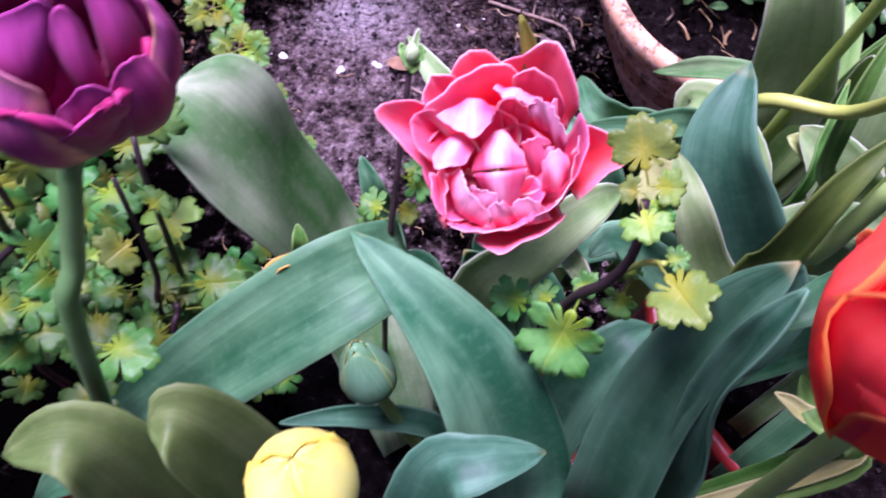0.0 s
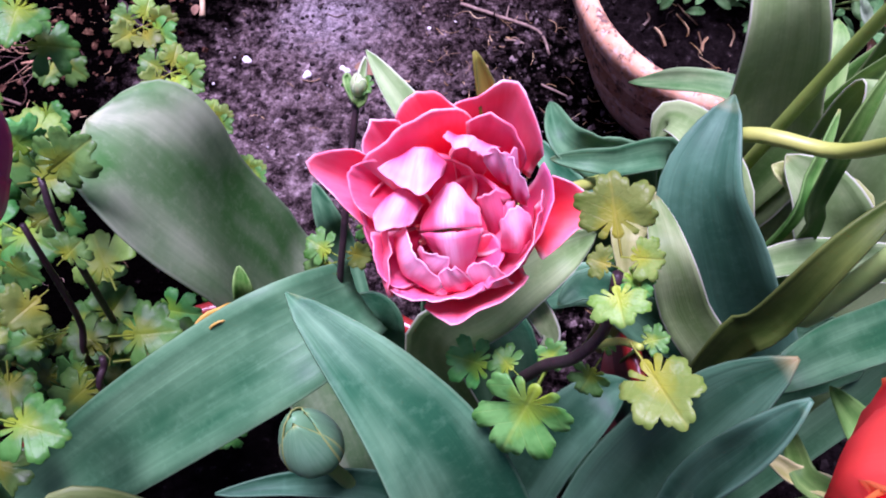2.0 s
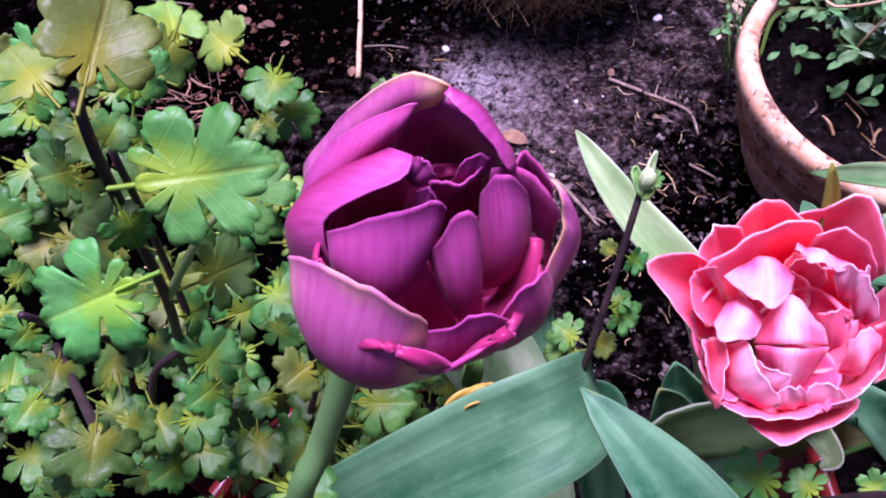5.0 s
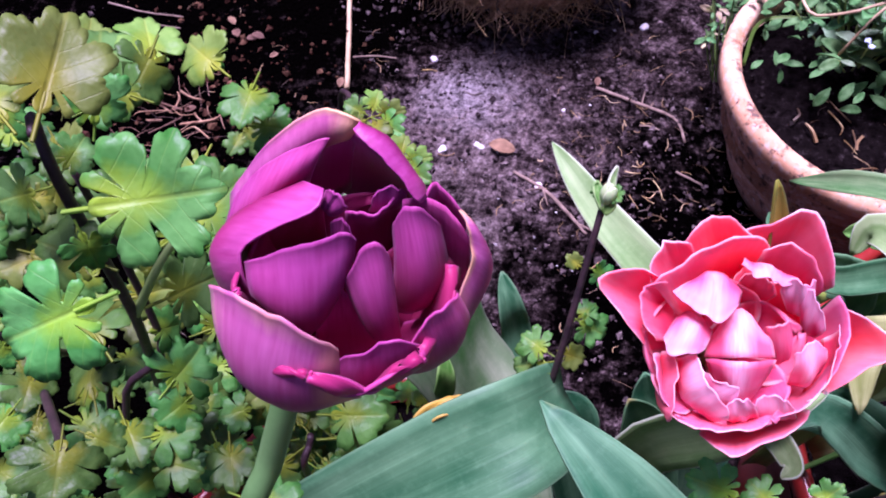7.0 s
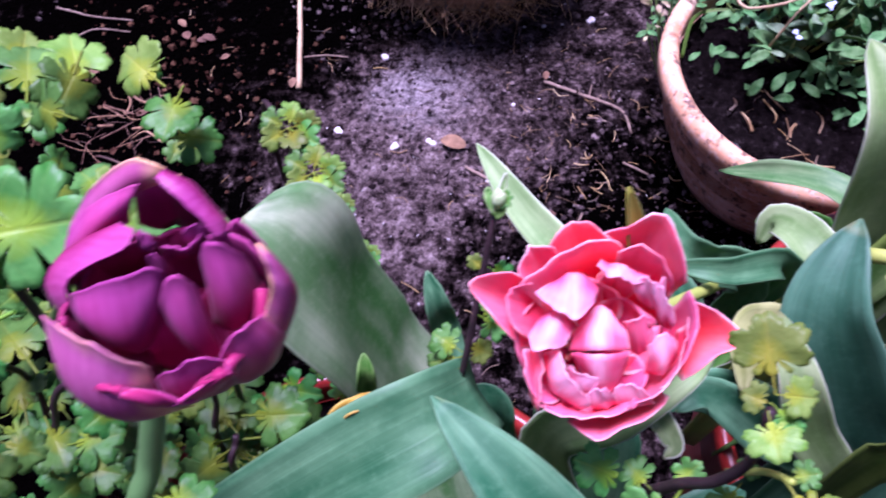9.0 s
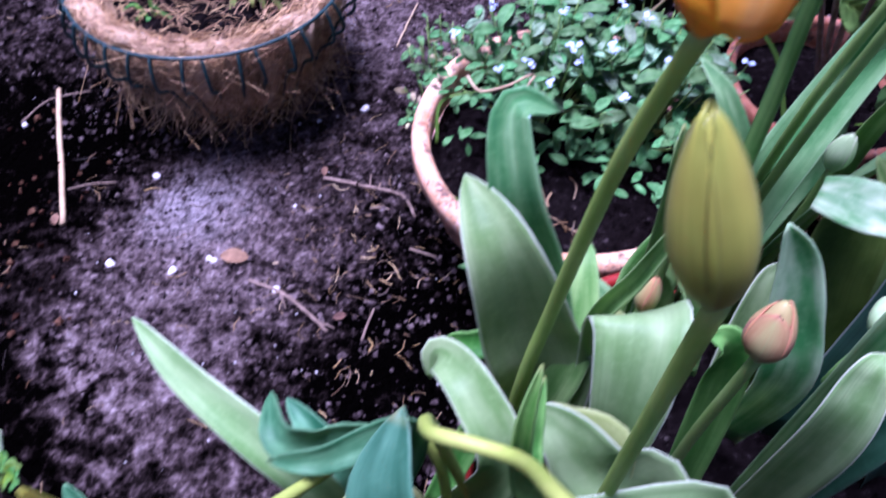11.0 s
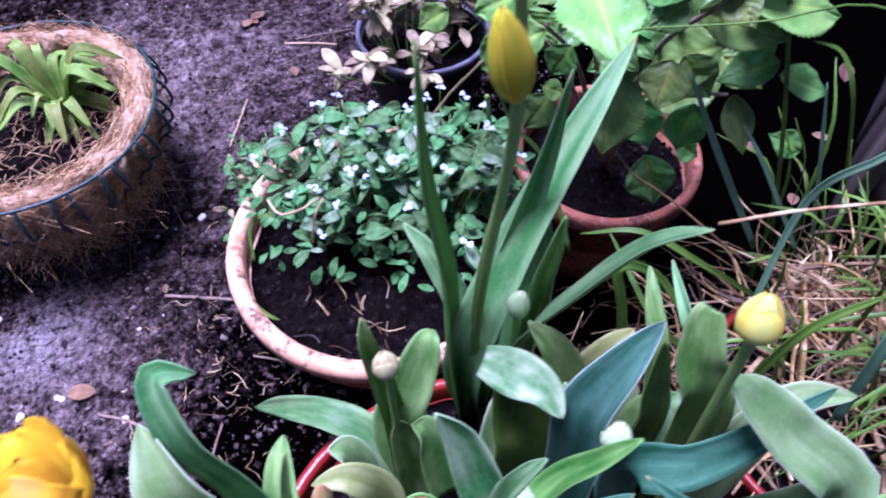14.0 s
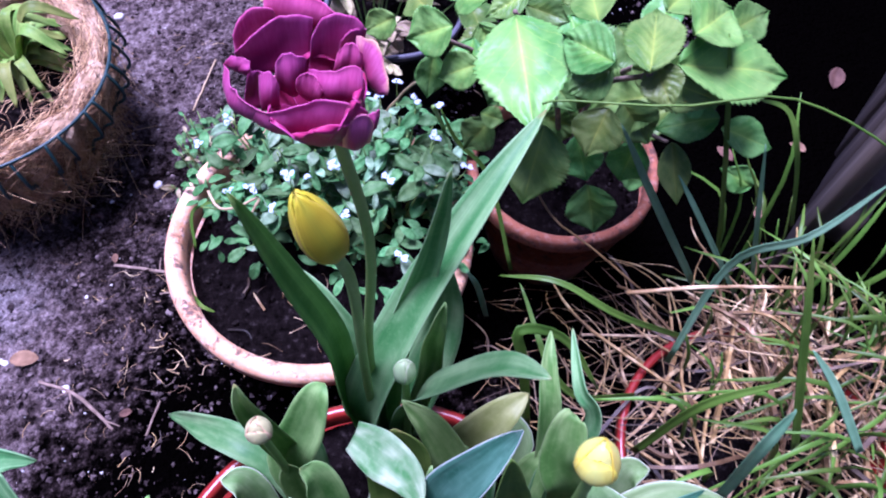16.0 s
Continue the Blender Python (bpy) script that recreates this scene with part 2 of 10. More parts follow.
def terracotta_skin(name, tones, lime):
    s = Shade(name, 0.8, 0.3)
    w = s.place("Object")
    n, fine = s.noise(w, 14.0, 5.0, 0.6), s.noise(w, 130.0, 4.0, 0.65)
    col = s.ramp(n, [(0.3, tones[0]), (0.55, tones[1]), (0.75, tones[2])])
    col = s.mix(s.math("MULTIPLY", s.ramp(fine, [(0.5, 0.0), (0.72, 1.0)]), lime), col, (0.7, 0.62, 0.55))
    dirt = s.math("MULTIPLY", s.ramp(s.noise(w, 45.0, 4.0, 0.7), [(0.55, 0.0), (0.6, 1.0)]), s.ramp(fine, [(0.4, 0.3), (0.55, 1.0)]))
    col = s.mix(s.math("MULTIPLY", dirt, 0.85), col, (0.05, 0.03, 0.025))
    s.bump(s.math("ADD", fine, n), 0.35, 0.002)
    return s.done(col)


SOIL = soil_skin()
CLOD = plain("soil_crumb", [(0.3, (0.015, 0.011, 0.011)), (0.55, (0.105, 0.079, 0.077)), (0.8, (0.3, 0.235, 0.225))], 70.0, 1.0, 0.8, 0.0, each="island", light=0.7)
CLOD_DARK = plain("compost_crumb", [(0.3, (0.004, 0.003, 0.003)), (0.6, (0.02, 0.016, 0.015)), (0.85, (0.12, 0.1, 0.09))], 90.0, 1.0, 0.8, 0.0, each="island", light=0.95)
COMPOST = plain("dark_compost", [(0.3, (0.002, 0.0015, 0.0015)), (0.6, (0.012, 0.009, 0.009)), (0.8, (0.09, 0.072, 0.07))], 110.0, 1.0, 1.0, 0.0, depth=0.008)
MOULD = plain("leaf_mould", [(0.3, (0.02, 0.009, 0.006)), (0.55, (0.085, 0.04, 0.025)), (0.8, (0.22, 0.12, 0.07))], 90.0, 1.0, 0.8, 0.0, each="island", light=0.8)
GRIT = plain("pale_grit", [(0.3, (0.35, 0.33, 0.32)), (0.7, (0.75, 0.73, 0.72))], 60.0, 0.7, 0.3, each="island", light=0.35)
TERRACOTTA = terracotta_skin("weathered_terracotta", ((0.36, 0.16, 0.09), (0.56, 0.31, 0.2), (0.74, 0.52, 0.38)), 0.7)
TERRACOTTA_RIM = terracotta_skin("limed_terracotta_rim", ((0.5, 0.23, 0.11), (0.74, 0.43, 0.24), (0.87, 0.64, 0.43)), 0.6)
TERRACOTTA_OLD = terracotta_skin("dark_terracotta", ((0.2, 0.06, 0.03), (0.34, 0.12, 0.06), (0.45, 0.2, 0.11)), 0.2)
RED_PLASTIC = plain("red_plastic", [(0.3, (0.2, 0.014, 0.01)), (0.7, (0.32, 0.028, 0.018))], 25.0, 0.28, 0.1, 0.5)
BLACK_PLASTIC = plain("black_plastic", [(0.3, (0.012, 0.012, 0.015)), (0.7, (0.03, 0.03, 0.036))], 40.0, 0.5, 0.15)
GREY_PLASTIC = plain("grey_plastic_lip", [(0.3, (0.09, 0.09, 0.12)), (0.7, (0.2, 0.2, 0.25))], 40.0, 0.45, 0.15)
WIRE = plain("green_coated_wire", [(0.3, (0.008, 0.03, 0.032)), (0.7, (0.02, 0.06, 0.06))], 120.0, 0.4, 0.2)
COIR = plain("coir_mat", [(0.25, (0.16, 0.09, 0.05)), (0.5, (0.5, 0.33, 0.19)), (0.75, (0.8, 0.62, 0.42))], 45.0, 1.0, 1.0, 0.03, depth=0.008, stretch=(1, 1, 0.5))
FIBRE = plain("coir_fibre", [(0.3, (0.27, 0.14, 0.055)), (0.7, (0.74, 0.5, 0.27))], 30.0, 0.8, 0.1, each="island", light=0.7)
LEAF_BLUE = strap_leaf("blue_green_tulip_leaf", (0.014, 0.115, 0.04), (0.13, 0.325, 0.145), (0.22, 0.4, 0.2), 0.5, 0.26)
LEAF_GREEN = strap_leaf("green_tulip_leaf", (0.05, 0.2, 0.022), (0.22, 0.44, 0.1), (0.28, 0.46, 0.15), 0.5, 0.32)
LEAF_PALE = strap_leaf("pale_tulip_leaf", (0.17, 0.34, 0.095), (0.4, 0.57, 0.25), (0.82, 0.86, 0.7), 0.48, 0.33, 0.6)
LEAF_FRESH = strap_leaf("fresh_green_tulip_leaf", (0.095, 0.27, 0.045), (0.34, 0.53, 0.17), (0.46, 0.6, 0.27), 0.48, 0.33)
LEAF_MILKY = strap_leaf("milky_green_tulip_leaf", (0.06, 0.24, 0.06), (0.31, 0.52, 0.22), (0.44, 0.6, 0.34), 0.46, 0.32)
LEAF_GLAUCOUS = strap_leaf("glaucous_tulip_leaf", (0.06, 0.28, 0.06), (0.52, 0.66, 0.4), (0.56, 0.68, 0.46), 0.46, 0.34)
LEAF_YELLOW = strap_leaf("yellowing_tulip_leaf", (0.3, 0.3, 0.08), (0.48, 0.46, 0.2), (0.6, 0.55, 0.3))
LEAF_DEEP = strap_leaf("deep_blue_green_tulip_leaf", (0.014, 0.09, 0.04), (0.08, 0.225, 0.12), (0.17, 0.32, 0.19), 0.5, 0.2)
LEAF_EDGED = strap_leaf("white_edged_blue_tulip_leaf", (0.02, 0.095, 0.05), (0.09, 0.22, 0.14), (0.75, 0.82, 0.72), 0.4, 0.2, 0.5)
LEAF_SALLOW = strap_leaf("sallow_tulip_leaf", (0.28, 0.36, 0.09), (0.5, 0.56, 0.22), (0.6, 0.64, 0.34), 0.42, 0.34)
LEAF_OLIVE = strap_leaf("dull_olive_tulip_leaf", (0.045, 0.11, 0.012), (0.13, 0.22, 0.035), (0.18, 0.25, 0.06), 0.55, 0.2)
LEAF_SAGE = strap_leaf("sage_green_tulip_leaf", (0.08, 0.17, 0.03), (0.2, 0.31, 0.09), (0.26, 0.36, 0.13), 0.5, 0.24)
LEAF_GOLD = strap_leaf("withered_golden_leaf", (0.6, 0.42, 0.03), (0.8, 0.62, 0.08), (0.8, 0.65, 0.2), 0.45, 0.3)
STEM_GREEN = plain("tulip_stem", [(0.3, (0.2, 0.37, 0.07)), (0.7, (0.32, 0.5, 0.14))], 30.0, 0.45, 0.15, through=0.15)
STEM_DEEP = plain("deep_green_stem", [(0.3, (0.07, 0.2, 0.045)), (0.7, (0.15, 0.31, 0.1))], 30.0, 0.5, 0.15, through=0.1)
STEM_FRESH = plain("fresh_green_stem", [(0.3, (0.28, 0.46, 0.06)), (0.7, (0.42, 0.58, 0.12))], 30.0, 0.45, 0.15, through=0.25)
STEM_YELLOW = plain("yellow_green_stem", [(0.3, (0.26, 0.37, 0.04)), (0.7, (0.4, 0.47, 0.1))], 30.0, 0.45, 0.15)
STEM_DARK = plain("dark_woody_stem", [(0.3, (0.012, 0.006, 0.008)), (0.7, (0.055, 0.028, 0.03))], 70.0, 0.5, 0.4)
PINK = petal_skin("pink_petal", (0.97, 0.13, 0.22), (1.0, 0.27, 0.37), (1.0, 0.88, 0.85), None, 0.06, 0.36, 0.5, (0.86, 0.04, 0.1), 0.9)
PINK_PALE = petal_skin("pale_pink_petal", (0.97, 0.28, 0.42), (0.99, 0.48, 0.6), (1.0, 0.88, 0.86), (1.0, 0.6, 0.72), 0.05, 0.34, 0.5, (0.9, 0.08, 0.18), 0.9)
PURPLE = petal_skin("purple_petal", (0.3, 0.018, 0.115), (0.56, 0.1, 0.31), (0.5, 0.08, 0.27), None, 0.012, 0.16, 0.42, (0.26, 0.008, 0.06))
MAGENTA = petal_skin("magenta_petal", (0.42, 0.028, 0.15), (0.7, 0.15, 0.37), (0.66, 0.13, 0.34), None, 0.012, 0.2, 0.42, (0.26, 0.008, 0.06))
# Dark red throat colour with the shade inside the cup painted in.
PURPLE_SHADED = petal_skin("shaded_purple_throat_petal", (0.3, 0.012, 0.08), (0.42, 0.04, 0.16), (0.5, 0.07, 0.24), None, 0.012, 0.1, 0.45, (0.16, 0.005, 0.03))
PURPLE_BRUISED = petal_skin("bruised_purple_petal", (0.36, 0.04, 0.16), (0.62, 0.17, 0.38), (0.86, 0.5, 0.24), None, 0.2, 0.16, 0.42, (0.3, 0.02, 0.1), 1.0)
YELLOW = petal_skin("yellow_petal", (1.0, 0.66, 0.003), (1.0, 0.84, 0.006), (1.0, 0.78, 0.005), None, 0.03, 0.55, 0.5, (0.97, 0.46, 0.006))
YELLOW_FLAME = petal_skin("flamed_yellow_petal", (1.0, 0.56, 0.006), (1.0, 0.74, 0.01), (1.0, 0.72, 0.01), (0.98, 0.6, 0.14), 0.05, 0.42, 0.5, (0.96, 0.46, 0.04))
RED = petal_skin("red_petal", (1.0, 0.11, 0.08), (1.0, 0.24, 0.17), (0.99, 0.45, 0.1), None, 0.05, 0.7, 0.45)
ORANGE = petal_skin("orange_red_petal", (0.98, 0.32, 0.04), (1.0, 0.5, 0.06), (1.0, 0.64, 0.1), (0.99, 0.4, 0.1), 0.06, 0.46, 0.5, (0.95, 0.16, 0.04))
CORAL = petal_skin("coral_petal", (0.97, 0.15, 0.19), (1.0, 0.34, 0.28), (1.0, 0.56, 0.2), (0.99, 0.24, 0.3), 0.08, 0.46, 0.5)
BUD_GREEN = petal_skin("green_bud_petal", (0.06, 0.24, 0.08), (0.2, 0.44, 0.22), (0.4, 0.5, 0.12), None, 0.04)
BUD_YELLOW = petal_skin("yellow_green_bud_petal", (0.76, 0.68, 0.012), (0.92, 0.84, 0.03), (0.88, 0.78, 0.06), (0.66, 0.66, 0.03), 0.05, 0.4)
BUD_LEMON = petal_skin("lemon_bud_petal", (0.86, 0.8, 0.1), (0.98, 0.93, 0.2), (1.0, 0.88, 0.06), (0.8, 0.84, 0.22), 0.1)
BUD_PINK = petal_skin("pinkish_bud_petal", (0.5, 0.5, 0.2), (0.74, 0.68, 0.36), (0.8, 0.5, 0.32), None, 0.07)
BUD_WHITE = petal_skin("white_green_bud_petal", (0.4, 0.62, 0.24), (0.68, 0.86, 0.46), (0.76, 0.86, 0.56), None, 0.05)
BUD_COPPER = petal_skin("copper_bud_petal", (0.46, 0.26, 0.09), (0.6, 0.42, 0.18), (0.62, 0.28, 0.14), (0.46, 0.44, 0.16), 0.08)
BUD_OLIVE = petal_skin("olive_bud_petal", (0.25, 0.29, 0.03), (0.42, 0.45, 0.07), (0.2, 0.22, 0.03), (0.5, 0.5, 0.07), 0.03)
STAMEN = plain("stamen", [(0.3, (0.75, 0.5, 0.25)), (0.7, (0.9, 0.75, 0.5))], 200.0, 0.6, 0.2)
MUM_LEAF = broad_leaf("lobed_leaf_green", (0.03, 0.18, 0.018), (0.125, 0.36, 0.08), (0.3, 0.46, 0.09), 0.42, 0.34, 50.0, (0.31, 0.45, 0.012), 0.25)
MUM_YELLOW = broad_leaf("lobed_leaf_yellow", (0.1, 0.22, 0.02), (0.2, 0.33, 0.06), (0.34, 0.4, 0.08), 0.45, 0.3, 50.0, (0.36, 0.41, 0.015), 0.25)
# Dark leaf copy; shade low in the clump is painted into its green.
MUM_SHADED = broad_leaf("lobed_leaf_shaded", (0.018, 0.095, 0.01), (0.075, 0.22, 0.035), (0.17, 0.28, 0.05), 0.45, 0.25, 50.0, (0.24, 0.31, 0.008), 0.2)
SMALL_LEAF = broad_leaf("small_hairy_leaf", (0.045, 0.16, 0.035), (0.14, 0.3, 0.1), (0.18, 0.33, 0.13), 0.62, 0.25, 80.0, None, 0.3)
SMALL_PALE = broad_leaf("grey_green_small_leaf", (0.12, 0.24, 0.1), (0.3, 0.44, 0.26), (0.36, 0.5, 0.3), 0.55, 0.25, 80.0, None, 0.3)
SMALL_DULL = broad_leaf("bronzed_small_leaf", (0.3, 0.24, 0.13), (0.54, 0.45, 0.28), (0.44, 0.36, 0.22), 0.55, 0.25, 80.0, (0.34, 0.4, 0.1), 0.3)
PETAL_BLUE = plain("pale_blue_petal", [(0.3, (0.42, 0.56, 0.86)), (0.7, (0.72, 0.82, 0.95))], 200.0, 0.5, 0.1)
BIG_LEAF = broad_leaf("quilted_leaf", (0.085, 0.22, 0.035), (0.22, 0.36, 0.085), (0.5, 0.56, 0.1), 0.4, 0.3, 26.0, (0.32, 0.48, 0.09), 0.35)
BIG_LEAF_DARK = broad_leaf("dark_quilted_leaf", (0.05, 0.2, 0.03), (0.18, 0.4, 0.1), (0.4, 0.54, 0.12), 0.36, 0.28, 26.0, (0.2, 0.4, 0.06), 0.4)
STRAP = broad_leaf("strap_leaf_light", (0.18, 0.32, 0.05), (0.4, 0.52, 0.12), (0.45, 0.56, 0.2), 0.5, 0.3, 30.0, None, 0.3)
GRASS = plain("grass_blade", [(0.3, (0.05, 0.13, 0.012)), (0.6, (0.14, 0.26, 0.03)), (0.8, (0.32, 0.4, 0.08))], 9.0, 0.45, 0.1, through=0.3, each="island", light=0.5)
GRASS_BLUE = plain("blue_grass_blade", [(0.3, (0.11, 0.28, 0.13)), (0.7, (0.28, 0.48, 0.27))], 12.0, 0.45, 0.1, through=0.3)
STRAW = plain("dry_straw", [(0.3, (0.055, 0.027, 0.008)), (0.52, (0.24, 0.14, 0.05)), (0.75, (0.76, 0.6, 0.34))], 25.0, 0.55, 0.2, each="island", light=0.95)
TWIG = plain("dry_twig", [(0.3, (0.1, 0.065, 0.045)), (0.6, (0.28, 0.2, 0.15)), (0.8, (0.45, 0.36, 0.28))], 60.0, 0.85, 0.5)
BROWN_STEM = plain("brown_dead_stem", [(0.3, (0.07, 0.03, 0.015)), (0.55, (0.22, 0.11, 0.06)), (0.8, (0.45, 0.28, 0.17))], 40.0, 0.7, 0.2, each="island", light=0.8)
CANE = plain("pale_cane", [(0.3, (0.38, 0.26, 0.13)), (0.7, (0.62, 0.48, 0.28))], 40.0, 0.6, 0.3)
DRY_LEAF = plain("brown_dry_leaf", [(0.3, (0.08, 0.036, 0.02)), (0.7, (0.21, 0.115, 0.068))], 60.0, 0.8, 0.5, each="object", light=0.5)
GREY_WOOD = plain("weathered_board", [(0.3, (0.1, 0.07, 0.048)), (0.6, (0.23, 0.17, 0.125)), (0.8, (0.45, 0.37, 0.3))], 14.0, 0.85, 0.5, stretch=(1, 1, 0.12), each="object", light=0.4)


# ---- building helpers ----
def mesh_of(name, verts, faces, material, uvs=None, smooth=True):
    me = bpy.data.meshes.new(name)
    me.from_pydata([tuple(v) for v in verts], [], faces)
    if uvs is not None:
        layer = me.uv_layers.new(name="UVMap")
        index = np.empty(len(me.loops), dtype=np.int32)
        me.loops.foreach_get("vertex_index", index)
        layer.data.foreach_set("uv", np.asarray(uvs, dtype=np.float32)[index].ravel())
    me.polygons.foreach_set("use_smooth", [smooth] * len(me.polygons))
    me.materials.append(material)
    me.update()
    return me


def hang(name, me, parent=None, label="", m=None):
    """A mesh object under its thing."""
    ob = new(name, me)
    if parent:
        ob.parent = parent
    if m is not None:
        ob.matrix_basis = m
    if label:
        ob["label"] = label
    return ob


def part(name, bm, material, parent, label=""):
    me = bpy.data.meshes.new(name)
    bm.to_mesh(me)
    bm.free()
    me.polygons.foreach_set("use_smooth", [True] * len(me.polygons))
    me.materials.append(material)
    return hang(name, me, parent, label)


def thing(name, at, label, category, group="", kind=""):
    ob = new(name)
    ob.empty_display_size = 0.02
    ob.matrix_basis = Matrix.Translation(at)
    return tagged(ob, label, category, group, kind)


def glide(points, n):
    """n + 1 places along a smooth line through the points."""
    p = [Vector(q) for q in points]
    p = [p[0] * 2 - p[1], *p, p[-1] * 2 - p[-2]]
    spans = len(p) - 3
    out = []
    for i in range(n + 1):
        s = min(i / n * spans, spans - 1e-6)
        k, f = int(s), s - int(s)
        a, b, c, d = p[k:k + 4]
        out.append(0.5 * ((2 * b) + (c - a) * f + (2 * a - 5 * b + 4 * c - d) * f * f + (3 * b - a - 3 * c + d) * f ** 3))
    return out


def sheet(rows, thick):
    """A closed thin shell over rows of points; returns verts, faces and uvs."""
    n, m = len(rows), len(rows[0])
    g = np.array([[tuple(q) for q in r] for r in rows])
    du = np.gradient(g, axis=1)
    dv = np.gradient(g, axis=0)
    nor = np.cross(du, dv)
    nor /= np.maximum(np.linalg.norm(nor, axis=2, keepdims=True), 1e-9)
    verts = np.concatenate([(g + nor * thick / 2).reshape(-1, 3), (g - nor * thick / 2).reshape(-1, 3)])
    k = n * m
    faces = []
    for i in range(n - 1):
        for j in range(m - 1):
            a = i * m + j
            faces.append((a, a + 1, a + m + 1, a + m))
            faces.append((k + a, k + a + m, k + a + m + 1, k + a + 1))
    edge = [j for j in range(m)] + [i * m + m - 1 for i in range(1, n)] + [(n - 1) * m + j for j in range(m - 2, -1, -1)] + [i * m for i in range(n - 2, 0, -1)]
    for a, b in zip(edge, edge[1:] + edge[:1]):
        faces.append((a, k + a, k + b, b))
    uv = np.stack(np.meshgrid(np.linspace(0, 1, m), np.linspace(0, 1, n)), -1).reshape(-1, 2)
    return verts, faces, np.concatenate([uv, uv])


def blade(points, width, face, fold=0.25, wave=0.0, twist=0.0, foot=0.5, tip=2.6, seed=0, n=22, m=9, thick=0.0009, reach=0.35, carry=False):
    """A long leaf along a line; face is where its upper side looks (with carry at its foot alone, so that it can fold over), foot the width at the base as a share of the whole."""
    line = glide(points, n)
    face = Vector(face).normalized()
    rows = []
    rnd = random.Random(seed)
    ph = rnd.uniform(0, 6)
    for i, p in enumerate(line):
        v = i / n
        t = (line[min(i + 1, n)] - line[max(i - 1, 0)]).normalized()
        nor = (face - t * face.dot(t))
        nor = nor.normalized() if nor.length > 1e-5 else Vector((0, 0, 1))
        if carry:
            face = nor.copy()
        if twist:
            nor = Matrix.Rotation(radians(twist * (v - reach)), 3, t) @ nor
        side = t.cross(nor)
        grow = foot + (1 - foot) * math.sin(min(v / 0.42, 1.0) * math.pi / 2)
        half = width / 2 * grow * max(1 - v ** tip, 0.0) ** 0.75 + 0.0004
        row = []
        for j in range(m):
            u = 2 * j / (m - 1) - 1
            ruffle = wave * width * u * abs(u) * math.sin(ph + 9 * v + (1.3 if u > 0 else 0)) + 0.02 * width * noise.noise((v * 5, u * 2, seed * 3.1))
            row.append(p + side * (u * half * math.cos(fold * abs(u) * 0.9)) + nor * (half * fold * u * u + ruffle * min(1, 4 * (1 - v))))
        rows.append(row)
    return sheet(rows, thick)


def leaf(plant, points, width, face, skin=None, label="", name="leaf", **kw):
    at = plant.matrix_basis.translation
    v, f, uv = blade([Vector(p) - at for p in points], width, face, **kw)
    return hang(name, mesh_of(name, v, f, skin or LEAF_BLUE, uv), plant, label)


def tube(points, radii, sides=10, n=16):
    line = glide(points, n)
    verts, faces = [], []
    side = None
    for i, p in enumerate(line):
        t = (line[min(i + 1, n)] - line[max(i - 1, 0)]).normalized()
        if side is None:
            side = t.orthogonal().normalized()
        side = (side - t * side.dot(t)).normalized()
        up = t.cross(side)
        f = i / n * (len(radii) - 1)
        k = min(int(f), len(radii) - 2)
        r = radii[k] + (radii[k + 1] - radii[k]) * (f - k)
        for j in range(sides):
            a = 2 * math.pi * j / sides
            verts.append(p + (side * math.cos(a) + up * math.sin(a)) * r)
    for i in range(n):
        for j in range(sides):
            a, b = i * sides + j, i * sides + (j + 1) % sides
            faces.append((a, b, b + sides, a + sides))
    faces.append(tuple(range(sides))[::-1])
    faces.append(tuple(n * sides + j for j in range(sides)))
    return verts, faces


def stalk(plant, points, radii, skin, name="stem", label="", sides=10, n=16):
    at = plant.matrix_basis.translation
    v, f = tube([Vector(p) - at for p in points], radii, sides, n)
    return hang(name, mesh_of(name, v, f, skin), plant, label)


def lathe(profile, sides=64, wobble=0.0, seed=0):
    """A turned body from (radius, height) pairs, closed where the radius is nought."""
    verts, faces, rings = [], [], []
    for r, z in profile:
        ring = []
        for j in range(1 if r == 0 else sides):
            a = 2 * math.pi * j / sides
            k = 1 + wobble * noise.noise((math.cos(a) * 1.5, math.sin(a) * 1.5, 0.7))
            ring.append(len(verts))
            verts.append((r * k * math.cos(a), r * k * math.sin(a), z))
        rings.append(ring)
    for a, b in zip(rings, rings[1:]):
        for j in range(sides):
            i = (j + 1) % sides
            if len(a) == 1 and len(b) > 1:
                faces.append((a[0], b[i], b[j]))
            elif len(b) == 1 and len(a) > 1:
                faces.append((a[j], a[i], b[0]))
            elif len(a) > 1:
                faces.append((a[j], a[i], b[i], b[j]))
    return verts, faces


